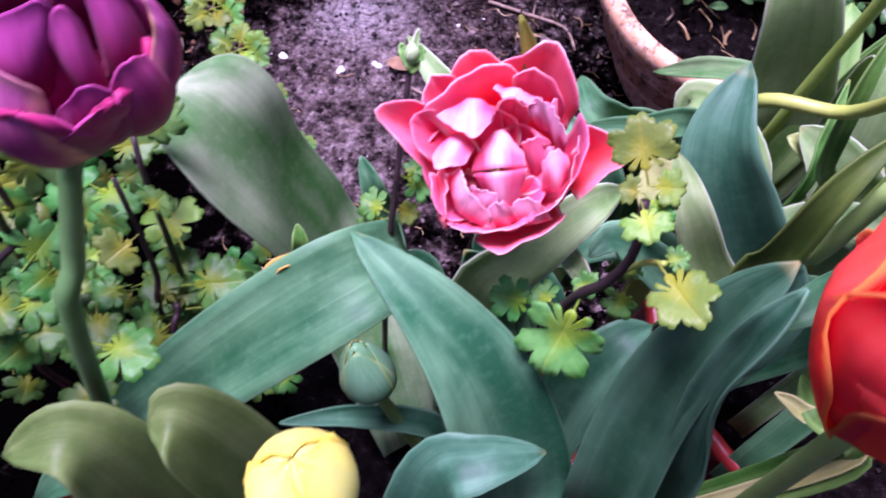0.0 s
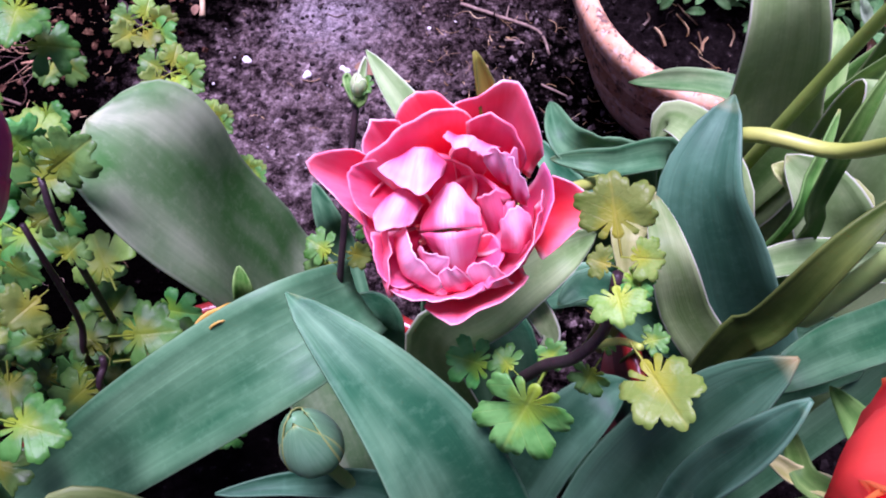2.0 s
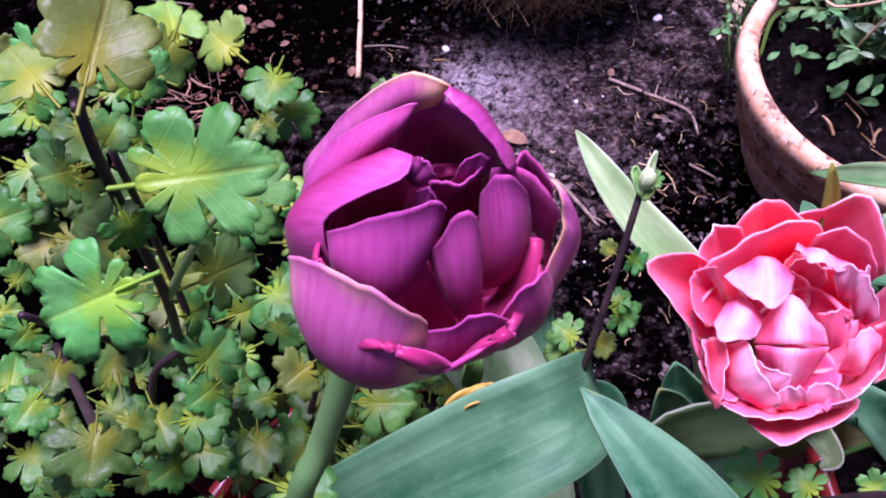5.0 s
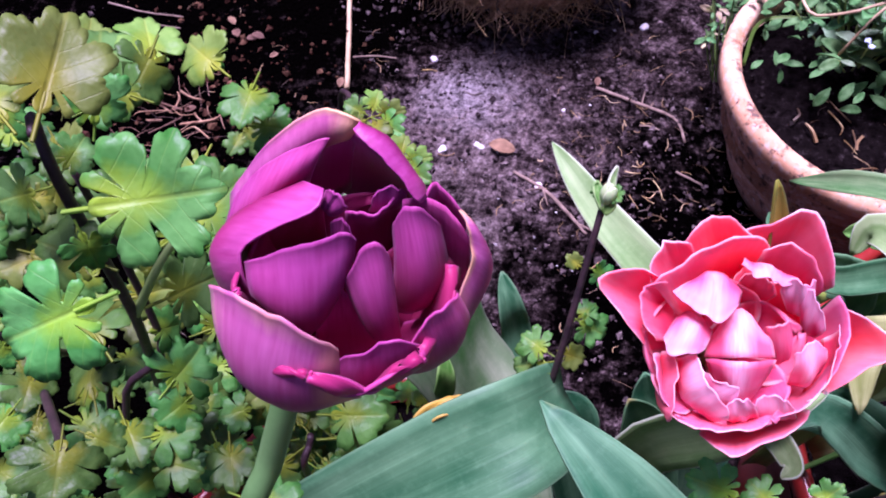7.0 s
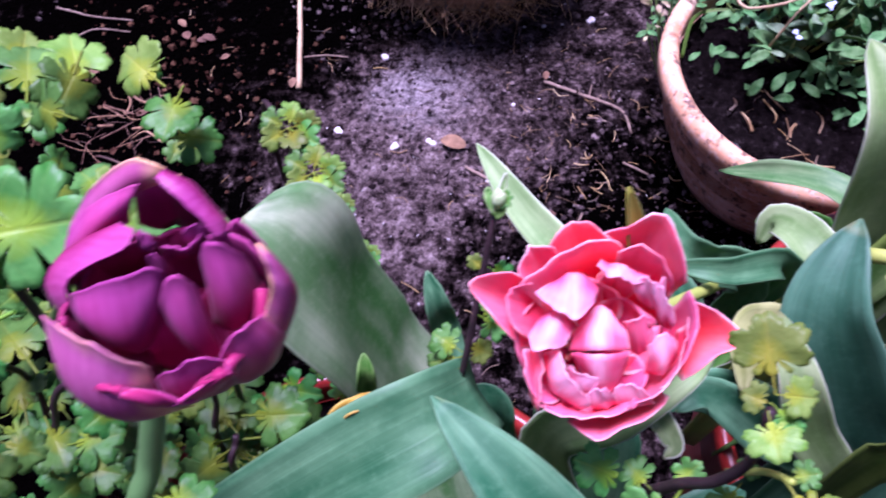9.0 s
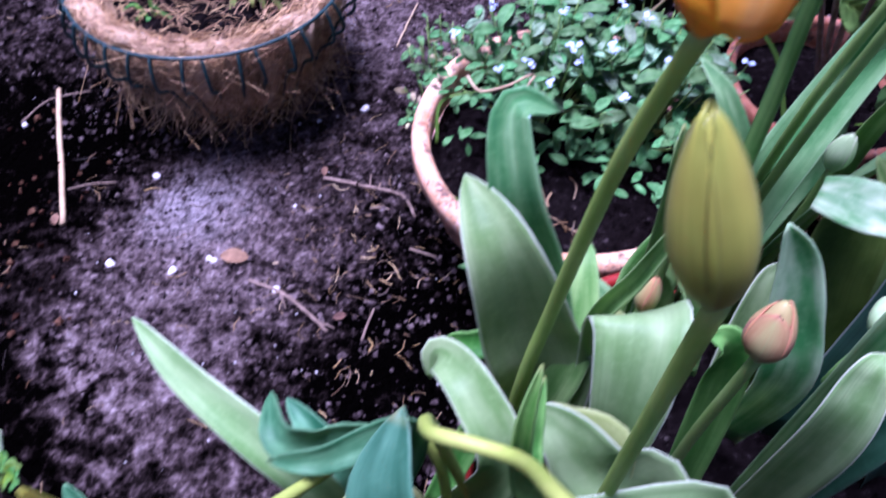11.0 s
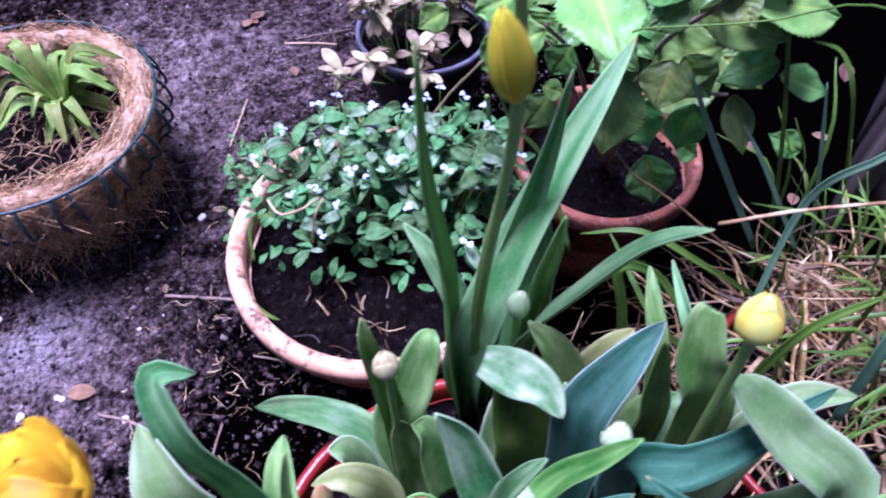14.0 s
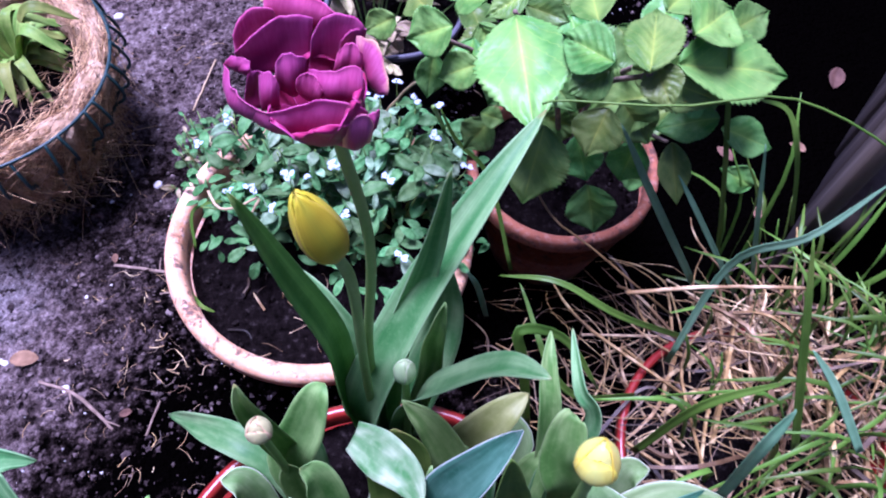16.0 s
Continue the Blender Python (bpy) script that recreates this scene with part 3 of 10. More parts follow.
def petal_mesh(name, length, width, skin, open_foot=35.0, open_tip=5.0, cup=0.8, foot=0.35, blunt=5.0, ruffle=0.05, seed=0, radius=0.003, n=16, m=13, thick=0.0007):
    """A petal that stands on the flower's axis: it leaves the axis at open_foot degrees and ends at open_tip."""
    rows, r, z = [], radius, 0.0
    last = 0.0
    for i in range(n + 1):
        v = 1 - (1 - i / n) ** 1.9
        th = radians(open_foot + (open_tip - open_foot) * v ** 1.1)
        r += math.sin(th) * length * (v - last)
        z += math.cos(th) * length * (v - last)
        last = v
        grow = foot + (1 - foot) * math.sin(min(v / 0.6, 1) * math.pi / 2)
        half = width / 2 * grow * max(1 - v ** blunt, 0) ** 0.5 + 0.0004
        curve = cup * (0.5 + 0.5 * math.sin(math.pi * min(v + 0.15, 1)))
        row = []
        for j in range(m):
            u = 2 * j / (m - 1) - 1
            a = u * curve * 1.35
            side = math.sin(a) / 1.35 / max(curve, 1e-3) * half if curve > 1e-3 else u * half
            back = (1 - math.cos(a)) / 1.35 / max(curve, 1e-3) * half
            w = ruffle * width * noise.noise((seed * 7.3 + u * 1.7, v * 2.2, seed)) * (0.25 + v * v)
            w2 = ruffle * width * 1.2 * noise.noise((seed * 3.1 + u * 4.5, v * 5, 9.0)) * v ** 3
            dz = ruffle * length * 0.9 * noise.noise((seed + u * 2.6, 4.4, seed * 2.0)) * v ** 4 
            row.append((r - back * math.cos(th) + (w + w2) * math.cos(th), side, z + back * math.sin(th) - (w + w2) * math.sin(th) + dz))
        rows.append([Vector(q) for q in row])
    v, f, uv = sheet(rows, thick)
    return mesh_of(name, v, f, skin, uv)


def shell(heart, scale, low, high, bulge, skin, seed, ruffle=1.1, lip=0.4, n=11, m=15, thick=0.0003):
    """A petal spanned between its foot line and its rim, in the flower's own millimetres; bulge is how far it swells, ruffle how uneven its rim is."""
    back = (Matrix.Translation(heart.parent.matrix_basis.translation) @ heart.matrix_basis).inverted() @ scale
    low, high = glide(low, m - 1), glide(high, m - 1)
    nor = (low[-1] - low[0] + high[-1] - high[0]).cross(high[m // 2] - low[m // 2])
    nor = nor.normalized() if nor.z > 0 else -nor.normalized()
    rows = []
    for i in range(n + 1):
        v = 1 - (1 - i / n) ** 1.4
        row = []
        for j in range(m):
            u = 2 * j / (m - 1) - 1
            swell = bulge * math.sin(math.pi * min(v, 0.92) ** 0.9) * (1 - 0.55 * u * u)
            crease = 0.7 * ruffle * noise.noise((u * 1.8 + seed * 5.1, v * 1.5, seed * 1.7)) + 0.3 * ruffle * noise.noise((u * 5 + seed, v * 2.5, 3.3))
            wave = ruffle * noise.noise((u * 2.4 + seed * 3.7, 1.5, seed)) * v ** 3 + 0.6 * ruffle * noise.noise((u * 6.5 + seed, 7.5, seed)) * v ** 4
            notch = 0.8 * ruffle * noise.noise((u * 3.1 + seed * 2.3, 4.5, seed)) * v ** 4 - 1.1 * ruffle * abs(u) ** 6 * v ** 2
            way = high[j] - low[j]
            row.append(back @ (low[j].lerp(high[j], v) + nor * (swell + crease + wave - lip * v ** 8) + way.normalized() * notch))
        rows.append(row)
    v, f, uv = sheet(rows, thick)
    return hang("petal", mesh_of("petal", v, f, skin, uv), heart)


def cup_petals(heart, count, length, width, skin, first=0.0, open_foot=62.0, open_tip=-8.0):
    """The outermost whorl that closes the flower below."""
    for k in range(count):
        me = petal_mesh("petal", length, width, skin, open_foot, open_tip, 0.75, 0.5, 5.0, 0.06, 50 + k * 3, 0.003)
        put_petal(heart, me, first + 360.0 / count * k)


def aim(axis, spin=0.0):
    """A turn that takes z to the axis, then the spin about it in degrees, counted from the side that looks along x."""
    z = Vector(axis).normalized()
    x = Vector((1, 0, 0))
    x = (x - z * x.dot(z)).normalized()
    y = z.cross(x)
    return Matrix((x, y, z)).transposed().to_4x4() @ Matrix.Rotation(radians(spin), 4, "Z")


def flower_heart(name, plant, at, axis, size, label="", pistil=STEM_GREEN):
    """The receptacle with its pistil; petals hang from it."""
    v, f = lathe([(0, -0.1), (0.2, -0.08), (0.32, 0.03), (0.24, 0.14), (0.13, 0.3), (0.16, 0.6), (0.19, 0.68), (0.1, 0.76), (0, 0.74)], 14)
    heart = hang(name, mesh_of(name, [Vector(q) * size for q in v], f, pistil), plant, label)
    heart.matrix_basis = Matrix.Translation(Vector(at) - plant.matrix_basis.translation) @ aim(axis)
    return heart


def put_petal(heart, me, spin, lean=0.0, lift=0.0, label=""):
    m = Matrix.Rotation(radians(spin), 4, "Z") @ Matrix.Rotation(radians(lean), 4, "Y") @ Matrix.Translation((0, 0, lift))
    return hang("petal", me, heart, label, m)


def stamens(heart, size, count=6, seed=0):
    rnd = random.Random(seed)
    for k in range(count):
        a = 2 * math.pi * k / count + rnd.uniform(-0.3, 0.3)
        r = size * 0.35
        v, f = tube([(r * 0.5 * math.cos(a), r * 0.5 * math.sin(a), 0), (r * math.cos(a), r * math.sin(a), size * 0.5), (r * 1.3 * math.cos(a), r * 1.3 * math.sin(a), size)],
                    [size * 0.05, size * 0.05, size * 0.09, size * 0.03], 6, 8)
        hang("stamen", mesh_of("stamen", v, f, STAMEN), heart)


def bud(plant, at, axis, length, width, skin, seed=0, label="", bulge=0.5, name="bud", split=3, spin=None, tall=(1, 1, 1), skins=(), full=0.62):
    """A closed tulip bud of three outer petals round a core."""
    core = [(0, 0)] + [(0.503 * math.sin(math.pi * (0.5 * q / bulge if q < bulge else 0.5 + 0.5 * (q - bulge) / (1 - bulge))) ** full, q) for q in np.linspace(0.04, 0.95, 9)] + [(0, 0.97)]
    v, f = lathe([(r * width, z * length) for r, z in core], 18)
    ob = hang(name, mesh_of(name, v, f, skin, [(0.5, q[2] / length * 0.8) for q in v]), plant, label)
    ob.matrix_basis = Matrix.Translation(Vector(at) - plant.matrix_basis.translation) @ aim(axis, seed * 37 if spin is None else spin)
    for k in range(split):
        rows = []
        for i in range(13):
            q = i / 12 * tall[k % len(tall)]
            z = length * q
            r = width * 0.5 * (math.sin(math.pi * min(q * 0.5 / bulge if q < bulge else 0.5 + (q - bulge) / (1 - bulge) * 0.5, 1)) ** full) * (1.02 + 0.02 * (tall[k % len(tall)] < 0.9)) + 0.0006
            r *= 1 - (0.1 if tall[k % len(tall)] < 0.9 else 0.05) * (i / 12) ** 4
            half = (math.pi / split) * 1.16 * max(1 - (i / 12) ** 7, 0.0) ** 0.5
            rows.append([Vector((r * (1 + 0.05 * abs(u) ** 3 * (0.5 + q)) * math.cos(u * half), r * (1 + 0.05 * abs(u) ** 3 * (0.5 + q)) * math.sin(u * half), z + 0.03 * length * noise.noise((u * 2, q * 3, seed + k)))) for u in np.linspace(-1, 1, 11)])
        v, f, uv = sheet(rows, 0.0006)
        hang("petal", mesh_of("petal", v, f, skins[k] if skins else skin, uv), ob, "", Matrix.Rotation(2 * math.pi * k / split, 4, "Z"))
    return ob


def lobed_mesh(name, length, width, skin, droop=0.1, seed=0, thick=0.0004, n=120, m=5):
    """A pinnate leaf: two pairs of blunt side lobes and a broad end lobe, all scalloped with a few rounded teeth; its foot is at nought and its tip along x."""
    rnd = random.Random(seed)
    heart = 0.46
    lobes = [(0.78, 0.0, 0.18, 4.0), (0.5, 0.0, 0.145, 0.0), (0.27, 0.0, 0.065, 0.0)]
    for side in (-1, 1):
        lobes += [(x + rnd.uniform(-0.03, 0.03), side * y * rnd.uniform(0.9, 1.12), r * rnd.uniform(0.9, 1.1), 3.5) for x, y, r in ((0.7, 0.265, 0.125), (0.43, 0.29, 0.128), (0.26, 0.16, 0.05))]

    def reach(angle):
        cx, cy = math.cos(radians(angle)), math.sin(radians(angle))
        best, kind = 0.05, lobes[1]
        for lobe in lobes:
            along = (lobe[0] - heart) * cx + lobe[1] * cy
            rest = along * along - (lobe[0] - heart) ** 2 - lobe[1] ** 2 + lobe[2] ** 2
            if rest > 0 and along + math.sqrt(rest) > best:
                best, kind = along + math.sqrt(rest), lobe
        if kind[3]:
            turn = math.atan2(best * cy - kind[1], heart + best * cx - kind[0])
            best += 0.32 * kind[2] * (abs(math.cos(turn * kind[3] * 0.8 + seed)) ** 0.7 - 0.7)
        return best

    tops = []
    for j in range(m + 1):
        for i in range(n):
            angle = (i + 0.5) * 360.0 / n - 180.0
            r = reach(angle) * (0.015 + 0.985 * j / m)
            x, y = heart + r * math.cos(radians(angle)), 1.0 * r * math.sin(radians(angle)) * width / length
            z = -droop * ((x - 0.3) ** 2 + 1.6 * y * y) + 0.16 * abs(y) * (1 - 1.2 * abs(y)) - 0.3 * max(0.0, r - 0.3) ** 2
            z += 0.1 * noise.noise((x * 2.6 + seed, y * 2.6, seed * 1.3)) + 0.07 * r * noise.noise((x * 7, y * 7 + seed, 3.0))
            tops.append((x * length, y * length, z * length))
    k = len(tops)
    verts = tops + [(x, y, z - thick) for x, y, z in tops]
    faces = [tuple(range(n)), tuple(k + i for i in reversed(range(n)))]
    for i in range(n):
        o = (i + 1) % n
        for j in range(m):
            a, b, c, d = j * n + i, j * n + n + i, j * n + n + o, j * n + o
            faces += [(a, b, c, d), (k + d, k + c, k + b, k + a)]
        a, b = m * n + i, m * n + o
        faces.append((a, k + a, k + b, b))
    stem = len(verts)
    for x in (0.0, 0.18, 0.36):
        z = tops[0][2] * (x / 0.36) - 0.004 * length
        for y, up in ((-0.016, 0.0), (0.0, 0.018), (0.016, 0.0), (0.0, -0.018)):
            verts.append((x * length, y * length, z + up * length))
    for ring in (0, 4):
        for i in range(4):
            a, b = stem + ring + i, stem + ring + (i + 1) % 4
            faces.append((a, b, b + 4, a + 4))
    uv = np.array([[0.5 + q[1] / (width * 1.1), q[0] / length] for q in verts])
    return mesh_of(name, verts, faces, skin, uv)


def oval_mesh(name, length, width, skin, seed=0, teeth=0.0, quilt=0.0, droop=0.25, cup=0.2, belly=0.45, thick=0.0005, n=16, m=9, point=0.0):
    """A broad oval leaf with a short point, saw teeth along its rim and swollen fields between its veins."""
    rows = []
    rib = width * 0.02
    for i in range(n + 1):
        v = i / n
        w = math.sin(math.pi * v ** (math.log(0.5) / math.log(belly))) ** (0.72 + 0.35 * point * (v > belly)) if 0 < v < 1 else 0
        saw = teeth * ((i % 3) / 2.0 - 0.5) * (0.75 + 0.5 * noise.noise((i * 0.7, seed, 2.0)))
        half = width / 2 * w * (1 - 0.3 * point * max(0.0, (v - belly) / (1 - belly)) ** 1.5) * (1 + saw + 0.05 * noise.noise((v * 4, seed * 3.0, 1.0))) + 0.0006
        row = []
        for j in range(m):
            u = 2 * j / (m - 1) - 1
            field = abs(math.sin(math.pi * (6.5 * v - 2.2 * abs(u)))) ** 0.7
            z = -droop * length * v * v + cup * half * abs(u) ** 1.4 + quilt * width * field * (1 - abs(u) ** 3) * min(1, 6 * abs(u))
            z += 0.09 * width * noise.noise((v * 2.2 + seed, u * 1.1, seed * 2)) + 0.05 * width * abs(u) * noise.noise((v * 7, u * 2, seed)) - rib * math.exp(-(u * 9) ** 2)
            row.append(Vector((v * length + 0.16 * abs(u) * half, u * half, z)))
        rows.append(row)
    v, f, uv = sheet(rows, thick)
    return mesh_of(name, v, f, skin, uv)


def turn_to(at, along, up=(0, 0, 1), scale=1.0, roll=0.0):
    """A pose at a place, with x along a direction."""
    x = Vector(along).normalized()
    z = Vector(up) - x * x.dot(Vector(up))
    z = z.normalized() if z.length > 1e-4 else x.orthogonal().normalized()
    y = z.cross(x)
    m = Matrix((x, y, z)).transposed().to_4x4() @ Matrix.Rotation(radians(roll), 4, "X")
    return Matrix.Translation(at) @ m @ Matrix.Scale(scale, 4)


def joined(parts):
    """Several (verts, faces) in one."""
    verts, faces = [], []
    for v, f in parts:
        k = len(verts)
        verts.extend(tuple(q) for q in v)
        faces.extend(tuple(i + k for i in q) for q in f)
    return verts, faces


def crumb(at, size, rnd):
    """A small uneven lump."""
    base = [(1, 0, 0), (-1, 0, 0), (0, 1, 0), (0, -1, 0), (0, 0, 1), (0, 0, -1)]
    q = Euler((rnd.uniform(0, 6), rnd.uniform(0, 6), rnd.uniform(0, 6))).to_matrix()
    v = [Vector(at) + q @ (Vector(b) * size * rnd.uniform(0.55, 1.25)) for b in base]
    f = [(0, 2, 4), (2, 1, 4), (1, 3, 4), (3, 0, 4), (2, 0, 5), (1, 2, 5), (3, 1, 5), (0, 3, 5)]
    return v, f


def lie(x, y):
    """The height of the ground."""
    h = 0.012 * noise.fractal((x * 3.0, y * 3.0, 0.3), 1.0, 2.0, 3) + 0.006 * noise.noise((x * 17, y * 17, 2.0)) + 0.0035 * noise.noise((x * 55, y * 55, 5.0))
    return h if abs(x) < 3 and abs(y) < 3.5 else h * 0.5


# ---- ground ----
def spread(lo, hi, step, far):
    xs = list(np.arange(lo, hi + 1e-9, step))
    k, d = step * 2, xs[-1]
    out = []
    while d < far:
        d += k
        k *= 1.5
        out.append(d)
    k, d, back = step * 2, xs[0], []
    while d > -far:
        d -= k
        k *= 1.5
        back.append(d)
    return back[::-1] + xs + out


def make_ground():
    xs, ys = spread(-0.75, 1.25, 0.009, 60.0), spread(0.3, 1.75, 0.009, 60.0)
    verts = [(x, y, lie(x, y)) for y in ys for x in xs]
    w = len(xs)
    faces = [(j * w + i, j * w + i + 1, (j + 1) * w + i + 1, (j + 1) * w + i) for j in range(len(ys) - 1) for i in range(w - 1)]
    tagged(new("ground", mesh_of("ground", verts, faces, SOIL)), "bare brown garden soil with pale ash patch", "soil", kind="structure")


make_ground()


def scatter(name, count, low, high, material, label, category, seed, box=(-0.75, 1.25, 0.3, 1.75), sink=0.2):
    rnd = random.Random(seed)
    bits = []
    while len(bits) < count:
        x, y = rnd.uniform(box[0], box[1]), rnd.uniform(box[2], box[3])
        if noise.noise((x * 4 + seed, y * 4, 0.0)) < rnd.uniform(-0.5, 0.35):
            continue
        if (x - 0.93) ** 2 + (y - 0.65) ** 2 < 0.17 or (x + 0.5) ** 2 + (y - 0.36) ** 2 < 0.1 or (x + 0.52) ** 2 + (y - 0.8) ** 2 < 0.07:
            continue
        s = low + (high - low) * rnd.random() ** 2.4
        bits.append(crumb((x, y, lie(x, y) + s * (1 - 2 * sink) * 0.5), s, rnd))
    v, f = joined(bits)
    return tagged(new(name, mesh_of(name, v, f, material, None, False)), label, category, kind="stuff")


scatter("soil_crumbs", 12000, 0.001, 0.0065, CLOD, "loose dark soil crumbs on the bed", "soil", 3)
scatter("grit", 500, 0.0007, 0.003, GRIT, "scattered pale grit on the soil", "grit", 5, sink=0.1)


def make_fibres():
    """Rootlets and bits of straw on the soil."""
    rnd = random.Random(14)
    bits = []
    for k in range(420):
        x, y = rnd.uniform(-0.6, 0.75), rnd.uniform(0.32, 1.5)
        if k % 3 == 0:
            x, y = rnd.gauss(0.14, 0.07), rnd.gauss(0.66, 0.12)
        a, l, bow = rnd.uniform(0, 6.3), rnd.uniform(0.006, 0.03), rnd.uniform(-0.3, 0.3)
        line = []
        for f in (-0.5, 0.0, 0.5):
            u, v = x + l * (f * math.cos(a) - bow * (0.25 - f * f) * 4 * math.sin(a)), y + l * (f * math.sin(a) + bow * (0.25 - f * f) * 4 * math.cos(a))
            line.append((u, v, lie(u, v) + 0.0022))
        r = rnd.choice((0.0003, 0.0004, 0.0005, 0.0009))
        bits.append(tube(line, [r, r * 0.7], 4, 5))
    v, f = joined(bits)
    tagged(new("soil_fibres", mesh_of("soil_fibres", v, f, STRAW, None, False)), "fine rootlets and straw bits on the soil", "plant litter", kind="stuff")


make_fibres()


def make_litter():
    """Brown crumbled leaf mould on the dark side of the bed."""
    rnd, bits = random.Random(33), []
    for k in range(420):
        x, y = rnd.gauss(-0.5, 0.13), rnd.gauss(0.8, 0.12)
        bits.append(crumb((x, y, lie(x, y) + 0.001), 0.0015 + 0.0075 * rnd.random() ** 2.5, rnd))
    v, f = joined(bits)
    tagged(new("leaf_mould", mesh_of("leaf_mould", v, f, MOULD, None, False)), "brown crumbled leaf mould on dark soil", "plant litter", kind="stuff")


make_litter()


# ---- pots ----
def pot(name, at, inner, outer, top, wall_profile, skin, label, soil_depth, soil=COMPOST, category="flower pot", lip_skin=None, lip_label="", lip_drop=0.03):
    """A turned pot: body, rolled lip and the compost that fills it."""
    ob = thing(name, at, label, category)
    t = outer - inner
    body = [(0, 0.004)] + [(r, z) for r, z in wall_profile] + [(outer - t * 0.35, top - lip_drop * 1.02), (inner + t * 0.1, top - lip_drop * 0.6), (inner - 0.003, top - soil_depth - 0.05), (0, top - soil_depth - 0.05)]
    v, f = lathe(body, 72, 0.012)
    hang("body", mesh_of("body", v, f, skin), ob)
    lip = [(inner, top - lip_drop * 1.5), (inner, top - t * 0.35), (inner + t * 0.2, top - t * 0.08), (inner + t * 0.5, top), (outer - t * 0.2, top - t * 0.08), (outer, top - t * 0.4), (outer, top - lip_drop * 0.85), (outer - t * 0.22, top - lip_drop), (outer - t * 0.6, top - lip_drop), (inner, top - lip_drop * 1.5)]
    v, f = lathe(lip, 72, 0.012, 2)
    hang("rim", mesh_of("rim", v, f, lip_skin or skin), ob, lip_label)
    n = 22
    verts, faces = [(0, 0, top - soil_depth + 0.004)], []
    for i in range(1, n + 1):
        for j in range(60):
            a, r = 2 * math.pi * j / 60, (inner + 0.001) * i / n
            x, y = r * math.cos(a), r * math.sin(a)
            verts.append((x, y, top - soil_depth + 0.006 * noise.noise((x * 28 + at[0] * 50, y * 28, 1)) + 0.004 * noise.noise((x * 90, y * 90, 4)) + 0.008 * math.sin(x * 14 + at[1] * 30)))
    for j in range(60):
        faces.append((0, 1 + j, 1 + (j + 1) % 60))
        for i in range(n - 1):
            a, b = 1 + i * 60 + j, 1 + i * 60 + (j + 1) % 60
            faces.append((a, a + 60, b + 60, b))
    hang("compost", mesh_of("compost", verts, faces, soil), ob, "dark crumbly compost")
    rnd, bits = random.Random(int(at[0] * 1000)), []
    for k in range(420):
        a, r = rnd.uniform(0, 6.283), inner * 0.97 * math.sqrt(rnd.random())
        bits.append(crumb((r * math.cos(a), r * math.sin(a), top - soil_depth + 0.002 + rnd.uniform(-0.002, 0.004)), 0.001 + 0.0045 * rnd.random() ** 2, rnd))
    v, f = joined(bits)
    tagged(hang("crumb_layer", mesh_of("crumb_layer", v, f, CLOD_DARK, None, False), ob, "loose compost crumbs"), kind="stuff")
    return ob


pot("terracotta_bowl", (0.416, 0.698, 0.0), 0.18, 0.203, 0.194, [(0.135, 0.0), (0.15, 0.03), (0.172, 0.09), (0.186, 0.15)], TERRACOTTA, "wide weathered terracotta bowl standing on the soil", 0.05, lip_skin=TERRACOTTA_RIM, lip_label="pale limed rim")
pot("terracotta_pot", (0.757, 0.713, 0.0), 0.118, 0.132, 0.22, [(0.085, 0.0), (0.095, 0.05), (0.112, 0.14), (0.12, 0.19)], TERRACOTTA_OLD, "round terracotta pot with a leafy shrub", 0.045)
pot("black_pot", (0.608, 1.085, 0.0), 0.106, 0.114, 0.19, [(0.08, 0.0), (0.088, 0.05), (0.1, 0.15)], BLACK_PLASTIC, "black plastic pot with a pale grey rim", 0.035, lip_skin=GREY_PLASTIC, lip_label="pale grey rim", lip_drop=0.012)
pot("red_tub", (0.391, 0.219, 0.0), 0.2, 0.212, 0.30, [(0.16, 0.0), (0.17, 0.05), (0.19, 0.17), (0.2, 0.26)], RED_PLASTIC, "large red plastic tub crowded with tulips", 0.04, lip_drop=0.02)
pot("red_planter", (-0.07, 0.055, 0.0), 0.162, 0.174, 0.36, [(0.125, 0.0), (0.135, 0.08), (0.152, 0.22), (0.16, 0.32)], RED_PLASTIC, "tall red plastic planter with tulips", 0.04, lip_drop=0.02)


# ---- tulips ----

def full_flower(plant, at, axis, petals, skins, seed, label, size=1.0, ruffle=0.1, heart_skin=STEM_GREEN):
    """A flower from rows of spin, length, width, foot angle, tip angle, cup, skin, bluntness, set from the outside in."""
    heart = flower_heart("flower", plant, at, axis, size * 0.012, label, heart_skin)
    for k, (spin, length, width, foot, tip, cup, skin, blunt) in enumerate(petals):
        me = petal_mesh("petal", length * size, width * size, skins[skin], foot, tip, cup, 0.42, blunt, ruffle, seed * 20 + k * 1.7, 0.0025 * size)
        put_petal(heart, me, spin)
    stamens(heart, 0.018 * size, 6, seed)
    return heart


def whorls(rows, seed):
    """Rows of count, first spin, length, width, foot, tip, cup, skin, opened out into petals with small differences."""
    rnd = random.Random(seed)
    out = []
    for count, first, length, width, foot, tip, cup, skin in rows:
        for k in range(count):
            out.append((first + 360.0 / count * k + rnd.uniform(-9, 9), length * rnd.uniform(0.92, 1.06), width * rnd.uniform(0.9, 1.12), foot + rnd.uniform(-5, 5), tip + rnd.uniform(-8, 8), cup * rnd.uniform(0.85, 1.15), skin, rnd.choice((3.0, 4.0, 6.0))))
    return out


